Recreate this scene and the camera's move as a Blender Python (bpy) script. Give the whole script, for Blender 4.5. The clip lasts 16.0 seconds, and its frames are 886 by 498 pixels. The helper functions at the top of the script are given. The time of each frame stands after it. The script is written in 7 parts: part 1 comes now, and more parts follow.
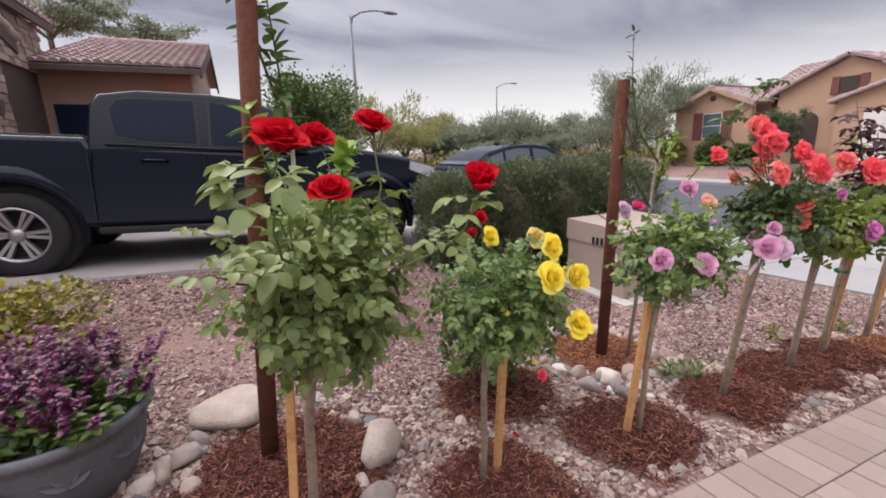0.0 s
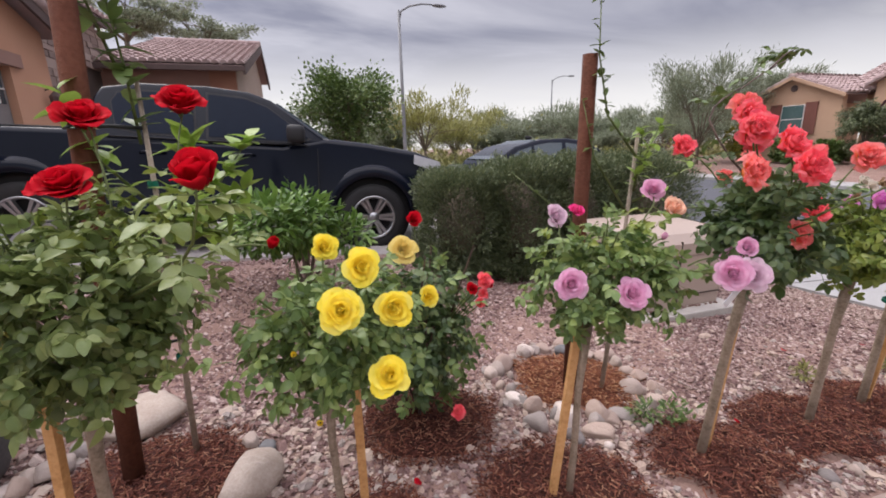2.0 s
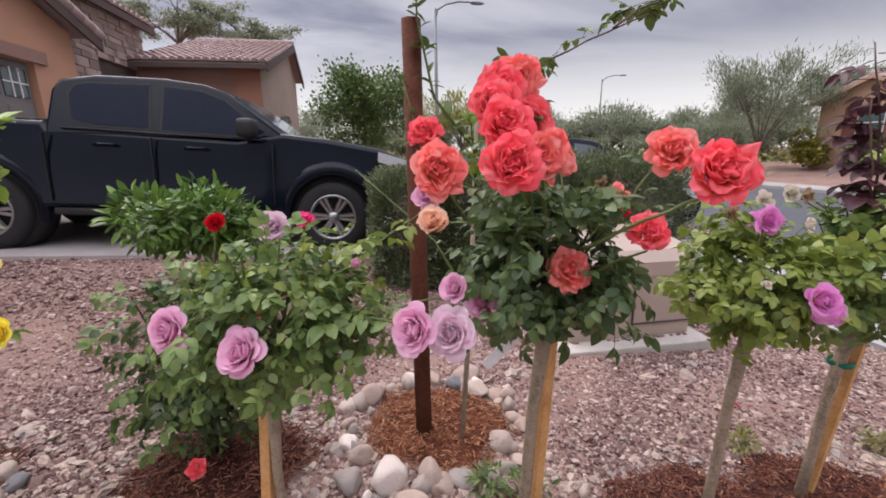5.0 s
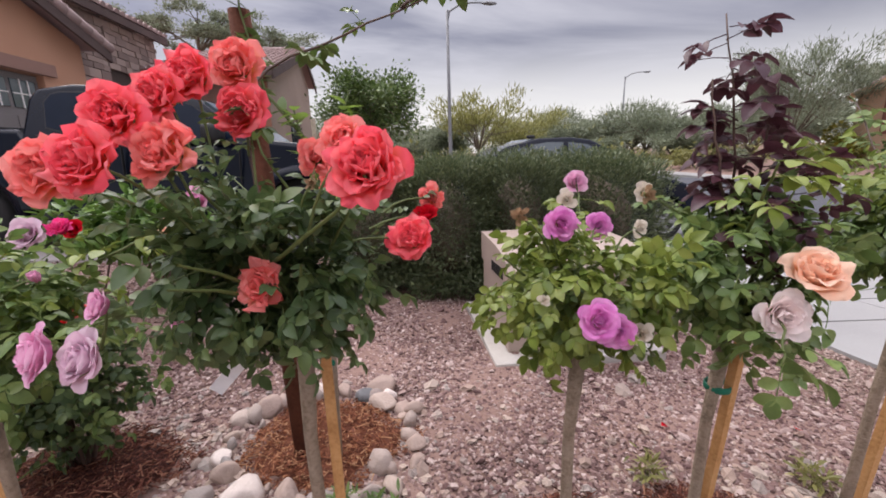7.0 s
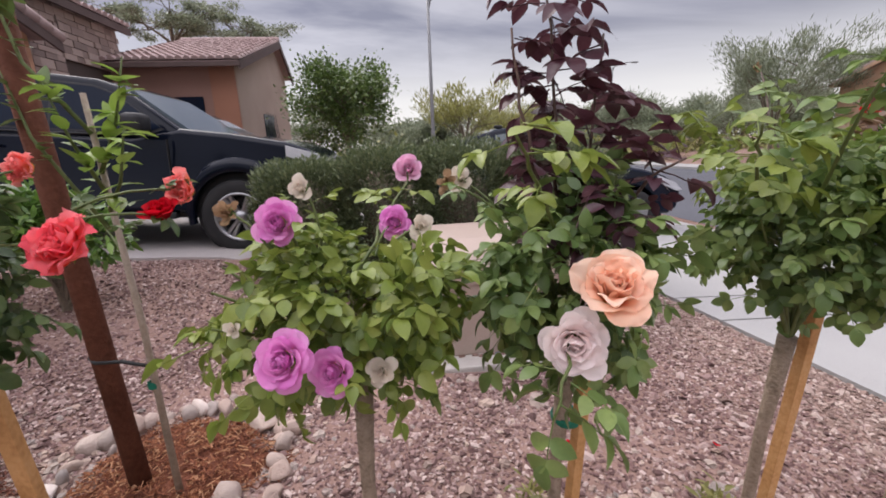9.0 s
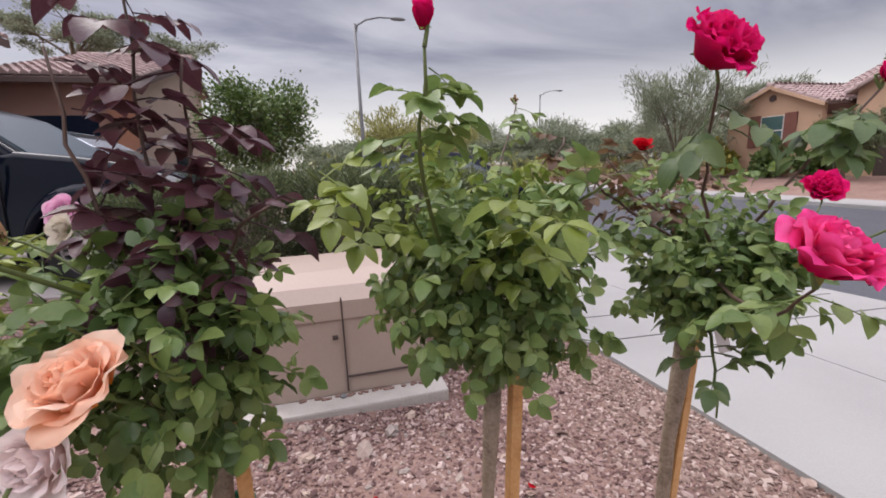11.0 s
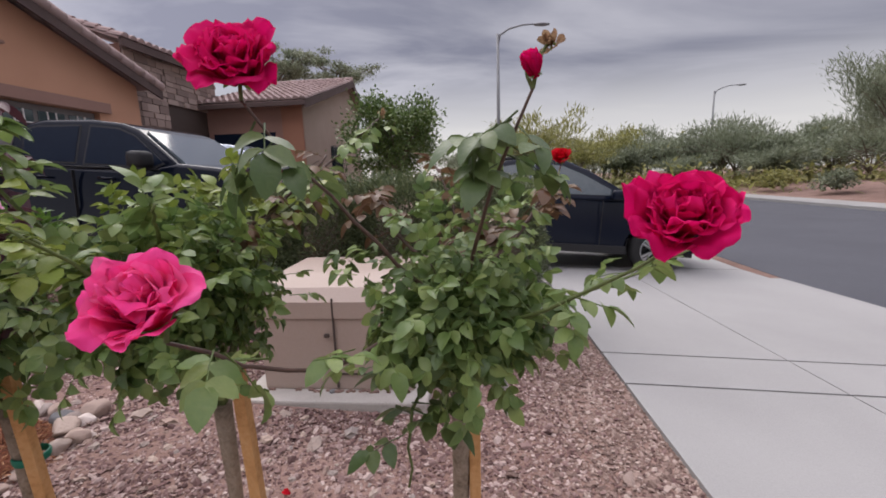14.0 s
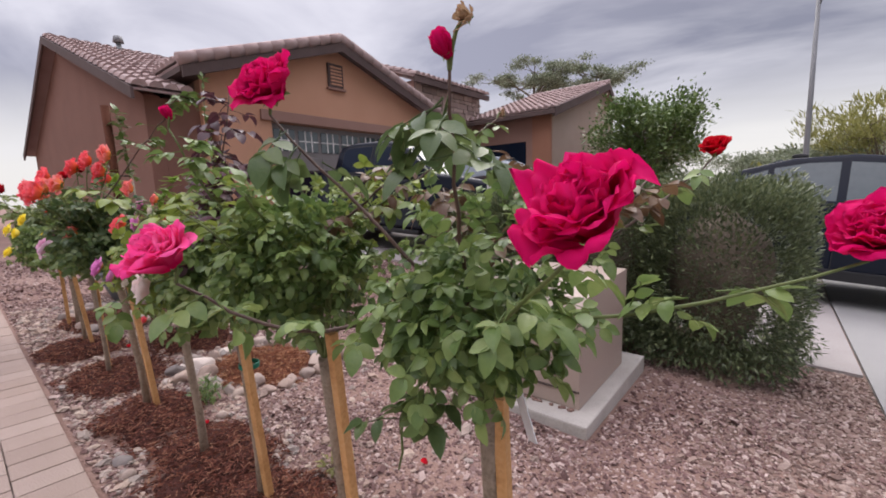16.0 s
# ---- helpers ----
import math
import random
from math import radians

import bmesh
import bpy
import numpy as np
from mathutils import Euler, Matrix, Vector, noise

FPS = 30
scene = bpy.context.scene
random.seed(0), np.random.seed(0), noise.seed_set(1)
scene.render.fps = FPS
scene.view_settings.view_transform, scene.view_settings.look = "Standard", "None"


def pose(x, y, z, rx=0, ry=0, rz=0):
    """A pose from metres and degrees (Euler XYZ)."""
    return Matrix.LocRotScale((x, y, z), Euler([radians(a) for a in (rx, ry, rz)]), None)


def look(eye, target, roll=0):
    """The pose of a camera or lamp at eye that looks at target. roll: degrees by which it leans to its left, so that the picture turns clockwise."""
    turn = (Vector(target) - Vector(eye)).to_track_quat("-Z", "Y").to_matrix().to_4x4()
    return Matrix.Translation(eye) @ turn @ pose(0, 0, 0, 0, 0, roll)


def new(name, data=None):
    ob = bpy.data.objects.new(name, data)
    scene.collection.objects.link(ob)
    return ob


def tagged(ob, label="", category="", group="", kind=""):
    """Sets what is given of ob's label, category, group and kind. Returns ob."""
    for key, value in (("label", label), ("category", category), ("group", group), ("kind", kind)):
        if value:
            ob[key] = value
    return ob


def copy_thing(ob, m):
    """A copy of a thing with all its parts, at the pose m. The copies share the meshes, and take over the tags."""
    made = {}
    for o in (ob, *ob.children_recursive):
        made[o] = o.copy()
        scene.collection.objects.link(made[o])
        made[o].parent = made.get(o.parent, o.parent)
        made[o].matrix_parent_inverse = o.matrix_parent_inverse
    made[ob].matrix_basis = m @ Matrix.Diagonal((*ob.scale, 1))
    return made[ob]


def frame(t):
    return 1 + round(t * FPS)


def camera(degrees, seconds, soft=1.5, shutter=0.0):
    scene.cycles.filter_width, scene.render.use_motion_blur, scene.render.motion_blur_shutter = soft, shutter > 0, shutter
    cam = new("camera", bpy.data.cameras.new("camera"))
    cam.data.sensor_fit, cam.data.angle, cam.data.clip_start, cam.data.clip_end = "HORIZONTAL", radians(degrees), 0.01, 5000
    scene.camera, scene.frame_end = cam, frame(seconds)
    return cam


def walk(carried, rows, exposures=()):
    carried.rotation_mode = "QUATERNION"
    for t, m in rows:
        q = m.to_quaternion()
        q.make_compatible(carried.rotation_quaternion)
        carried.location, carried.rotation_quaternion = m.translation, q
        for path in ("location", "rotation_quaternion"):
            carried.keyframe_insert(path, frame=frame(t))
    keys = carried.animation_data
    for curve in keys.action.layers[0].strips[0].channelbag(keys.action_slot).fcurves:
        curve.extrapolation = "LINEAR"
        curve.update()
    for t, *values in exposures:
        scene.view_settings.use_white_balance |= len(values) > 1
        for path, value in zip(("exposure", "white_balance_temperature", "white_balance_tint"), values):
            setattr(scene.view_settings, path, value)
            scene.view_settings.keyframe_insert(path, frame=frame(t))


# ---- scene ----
cam = camera(94.2, 16.0, 1.8)
PATH = [
    (0, (0.582, 0.222, 1.299), (1.362, 2.005, 0.837), -1.96),
    (0.5, (0.770, 0.196, 1.292), (1.471, 2.010, 0.823), -2.10),
    (1, (0.872, 0.208, 1.276), (1.508, 2.045, 0.808), -2.01),
    (1.5, (1.046, 0.289, 1.264), (1.637, 2.140, 0.792), -1.89),
    (2, (1.245, 0.298, 1.260), (1.786, 2.164, 0.785), -1.67),
    (2.5, (1.446, 0.276, 1.256), (1.935, 2.155, 0.776), -1.85),
    (3, (1.597, 0.295, 1.235), (2.044, 2.183, 0.752), -1.71),
    (3.5, (1.770, 0.375, 1.225), (2.183, 2.271, 0.744), -1.46),
    (4, (1.915, 0.397, 1.222), (2.309, 2.298, 0.743), -0.99),
    (6.5, (2.722, 0.507, 1.190), (2.939, 2.443, 0.737), -1.54),
    (7, (2.848, 0.470, 1.184), (3.055, 2.407, 0.729), -1.75),
    (7.5, (2.993, 0.531, 1.158), (3.213, 2.463, 0.689), -1.84),
    (8, (3.133, 0.634, 1.144), (3.367, 2.559, 0.655), -2.02),
    (8.5, (3.243, 0.634, 1.136), (3.460, 2.560, 0.642), -2.15),
    (11, (3.947, 0.661, 1.149), (4.450, 2.555, 0.750), -2.12),
    (11.5, (4.136, 0.621, 1.153), (4.678, 2.508, 0.771), -1.66),
    (12, (4.256, 0.568, 1.155), (4.782, 2.462, 0.784), -1.78),
    (12.5, (4.372, 0.580, 1.140), (4.823, 2.495, 0.778), -1.90),
    (13, (4.509, 0.653, 1.146), (4.811, 2.597, 0.787), -2.01),
    (13.5, (4.637, 0.674, 1.143), (4.699, 2.640, 0.781), -2.02),
    (14, (4.801, 0.631, 1.145), (4.615, 2.593, 0.800), -1.90),
    (14.5, (4.902, 0.632, 1.129), (4.434, 2.550, 0.813), -2.07),
    (15, (4.955, 0.734, 1.116), (4.208, 2.563, 0.809), -1.95),
    (15.5, (5.031, 0.777, 1.110), (4.022, 2.476, 0.809), -2.00),
    (16, (5.175, 0.785, 1.110), (3.913, 2.313, 0.839), -2.00),
]
walk(cam, [(t, look(eye, target, roll)) for t, eye, target, roll in PATH], [(0.0, 0.48), (8.5, 0.46), (11.0, 0.40), (12.5, 0.24), (13.5, 0.16), (14.5, 0.10), (15.2, 0.26), (16.0, 0.38)])

# ---------------------------------------------------------------- light
world = bpy.data.worlds.new("overcast_sky")
scene.world = world
world.use_nodes = True
SUN_EL, SUN_ROT = radians(52), radians(-30)


def sky_nodes():
    nt = world.node_tree
    nt.nodes.clear()
    n, l = nt.nodes.new, nt.links.new
    out, add = n("ShaderNodeOutputWorld"), n("ShaderNodeAddShader")
    clear, cloud = n("ShaderNodeBackground"), n("ShaderNodeBackground")
    sky = n("ShaderNodeTexSky")
    sky.sky_type, sky.sun_disc = "NISHITA", False
    sky.sun_elevation, sky.sun_rotation = SUN_EL, SUN_ROT
    clear.inputs["Strength"].default_value = 0.008
    l(sky.outputs[0], clear.inputs["Color"])
    # a layer of stratus seen on a flat ceiling over the place
    tc, sep = n("ShaderNodeTexCoord"), n("ShaderNodeSeparateXYZ")
    l(tc.outputs["Generated"], sep.inputs[0])
    lift = n("ShaderNodeMath"); lift.operation = "ADD"; lift.inputs[1].default_value = 0.10
    top = n("ShaderNodeMath"); top.operation = "MAXIMUM"; top.inputs[1].default_value = 0.0
    l(sep.outputs["Z"], top.inputs[0]); l(top.outputs[0], lift.inputs[0])
    dx, dy = n("ShaderNodeMath"), n("ShaderNodeMath")
    for d, axis in ((dx, "X"), (dy, "Y")):
        d.operation = "DIVIDE"
        l(sep.outputs[axis], d.inputs[0]); l(lift.outputs[0], d.inputs[1])
    com = n("ShaderNodeCombineXYZ")
    l(dx.outputs[0], com.inputs["X"]); l(dy.outputs[0], com.inputs["Y"])
    mp = n("ShaderNodeMapping")
    mp.inputs["Scale"].default_value = (0.55, 1.0, 1.0)
    mp.inputs["Rotation"].default_value = (0, 0, radians(18))
    l(com.outputs[0], mp.inputs[0])
    noise_t = n("ShaderNodeTexNoise")
    noise_t.inputs["Scale"].default_value = 0.85
    noise_t.inputs["Detail"].default_value = 7.0
    noise_t.inputs["Roughness"].default_value = 0.52
    noise_t.inputs["Distortion"].default_value = 0.5
    l(mp.outputs[0], noise_t.inputs["Vector"])
    ramp = n("ShaderNodeValToRGB")
    e = ramp.color_ramp.elements
    e[0].position, e[0].color = 0.40, (0.298, 0.294, 0.376, 1)
    e[1].position, e[1].color = 0.60, (0.63, 0.613, 0.69, 1)
    l(noise_t.outputs["Fac"], ramp.inputs[0])
    # the cloud deck ends low over the land, where the sky is bright
    low = n("ShaderNodeMapRange")
    low.inputs["From Min"].default_value, low.inputs["From Max"].default_value = 0.06, 0.24
    low.inputs["To Min"].default_value, low.inputs["To Max"].default_value = 1.0, 0.0
    low.interpolation_type = "SMOOTHSTEP"
    warp = n("ShaderNodeMath"); warp.operation = "MULTIPLY_ADD"; warp.inputs[1].default_value = 0.16; warp.inputs[2].default_value = -0.08
    l(noise_t.outputs["Fac"], warp.inputs[0])
    bend = n("ShaderNodeMath"); bend.operation = "ADD"
    l(sep.outputs["Z"], bend.inputs[0]); l(warp.outputs[0], bend.inputs[1])
    l(bend.outputs[0], low.inputs["Value"])
    mix = n("ShaderNodeMix"); mix.data_type = "RGBA"
    l(low.outputs[0], mix.inputs["Factor"])
    # the deck is thinner over the house
    side = n("ShaderNodeMapRange")
    side.interpolation_type = "SMOOTHSTEP"
    side.inputs["From Min"].default_value, side.inputs["From Max"].default_value = -0.75, 0.05
    side.inputs["To Min"].default_value, side.inputs["To Max"].default_value = 1.4, 1.0
    l(sep.outputs["X"], side.inputs["Value"])
    thick = n("ShaderNodeVectorMath"); thick.operation = "SCALE"
    l(ramp.outputs[0], thick.inputs[0]); l(side.outputs[0], thick.inputs["Scale"])
    l(thick.outputs[0], mix.inputs["A"])
    mix.inputs["B"].default_value = (0.99, 0.955, 0.96, 1)
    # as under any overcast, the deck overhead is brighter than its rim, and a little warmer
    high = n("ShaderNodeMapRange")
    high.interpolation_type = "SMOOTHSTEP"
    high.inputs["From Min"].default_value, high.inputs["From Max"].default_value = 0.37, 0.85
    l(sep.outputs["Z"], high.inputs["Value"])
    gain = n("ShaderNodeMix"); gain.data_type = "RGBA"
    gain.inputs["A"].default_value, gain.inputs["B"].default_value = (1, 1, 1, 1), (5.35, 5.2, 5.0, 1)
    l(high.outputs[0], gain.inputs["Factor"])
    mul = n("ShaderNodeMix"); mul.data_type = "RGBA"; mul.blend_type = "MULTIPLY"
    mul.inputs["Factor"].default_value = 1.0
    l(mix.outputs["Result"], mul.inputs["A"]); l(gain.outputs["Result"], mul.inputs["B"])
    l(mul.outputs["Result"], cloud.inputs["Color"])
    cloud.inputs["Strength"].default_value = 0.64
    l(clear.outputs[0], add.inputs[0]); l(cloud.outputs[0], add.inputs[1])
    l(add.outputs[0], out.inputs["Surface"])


sky_nodes()
sun = new("sun", bpy.data.lights.new("sun", "SUN"))
sun.data.energy, sun.data.angle, sun.data.color = 1.5, radians(40), (1.0, 0.94, 0.88)
sun.matrix_world = look((0, 0, 20), (0.35 * 20, -0.6 * 20, 20 - 0.9 * 20))


# ---------------------------------------------------------------- materials
def material(name, colours, rough=0.7, scale=8.0, fine=60.0, bump=0.15, metal=0.0, spec=0.4, island=0.0, obj=0.0, see=0.0, coat=0.0, depth=0.01, tone=None):
    """colours: two or three base colours, mixed by noise at two scales and, if asked, by the random value of the island or object."""
    m = bpy.data.materials.new(name)
    m.use_nodes = True
    nt = m.node_tree
    n, l = nt.nodes.new, nt.links.new
    p = nt.nodes["Principled BSDF"]
    tc = n("ShaderNodeTexCoord")
    big, small = n("ShaderNodeTexNoise"), n("ShaderNodeTexNoise")
    big.inputs["Scale"].default_value, big.inputs["Detail"].default_value = scale, 4
    small.inputs["Scale"].default_value, small.inputs["Detail"].default_value = fine, 3
    geo = n("ShaderNodeNewGeometry")
    for t in (big, small):
        l(geo.outputs["Position"] if not obj else tc.outputs["Object"], t.inputs["Vector"])
    a = n("ShaderNodeMath"); a.operation = "MULTIPLY_ADD"; a.inputs[1].default_value = 0.45
    l(small.outputs["Fac"], a.inputs[0])
    b = n("ShaderNodeMath"); b.operation = "MULTIPLY"; b.inputs[1].default_value = 0.55
    l(big.outputs["Fac"], b.inputs[0]); l(b.outputs[0], a.inputs[2])
    fac = a.outputs[0]
    if island or obj:
        src = geo.outputs["Random Per Island"]
        if obj:
            src = n("ShaderNodeObjectInfo").outputs["Random"]
        k = island or obj
        c = n("ShaderNodeMix"); c.data_type = "FLOAT"
        c.inputs["Factor"].default_value = k
        l(fac, c.inputs["A"]); l(src, c.inputs["B"])
        fac = c.outputs["Result"]
    ramp = n("ShaderNodeValToRGB")
    e = ramp.color_ramp.elements
    lo, hi = (0.06, 0.94) if (island or obj) else (0.3, 0.7)
    e[0].position, e[1].position = lo, hi
    e[0].color, e[1].color = (*colours[0], 1), (*colours[-1], 1)
    for i, c in enumerate(colours[1:-1]):
        x = e.new(lo + (hi - lo) * (i + 1) / (len(colours) - 1))
        x.color = (*c, 1)
    l(fac, ramp.inputs[0])
    col = ramp.outputs[0]
    # tone: colour at the petal's base, heart pigment; in the reds painted fold shade
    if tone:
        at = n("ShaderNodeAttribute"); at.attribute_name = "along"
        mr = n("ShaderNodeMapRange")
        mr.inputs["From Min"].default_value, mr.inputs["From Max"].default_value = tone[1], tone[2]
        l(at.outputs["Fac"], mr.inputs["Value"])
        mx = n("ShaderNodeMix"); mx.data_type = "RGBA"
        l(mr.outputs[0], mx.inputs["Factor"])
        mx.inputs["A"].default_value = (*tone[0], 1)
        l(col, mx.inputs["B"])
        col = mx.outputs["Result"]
    l(col, p.inputs["Base Color"])
    p.inputs["Roughness"].default_value, p.inputs["Metallic"].default_value = rough, metal
    p.inputs["Specular IOR Level"].default_value = spec
    p.inputs["Coat Weight"].default_value = coat
    p.inputs["Coat Roughness"].default_value = 0.05
    if bump:
        bp = n("ShaderNodeBump")
        bp.inputs["Strength"].default_value, bp.inputs["Distance"].default_value = bump, depth
        l(small.outputs["Fac"], bp.inputs["Height"]); l(bp.outputs[0], p.inputs["Normal"])
    if see:
        tr, ms = n("ShaderNodeBsdfTranslucent"), n("ShaderNodeMixShader")
        l(col, tr.inputs["Color"])
        ms.inputs[0].default_value = see
        l(p.outputs[0], ms.inputs[1]); l(tr.outputs[0], ms.inputs[2])
        l(ms.outputs[0], nt.nodes["Material Output"].inputs["Surface"])
    return m


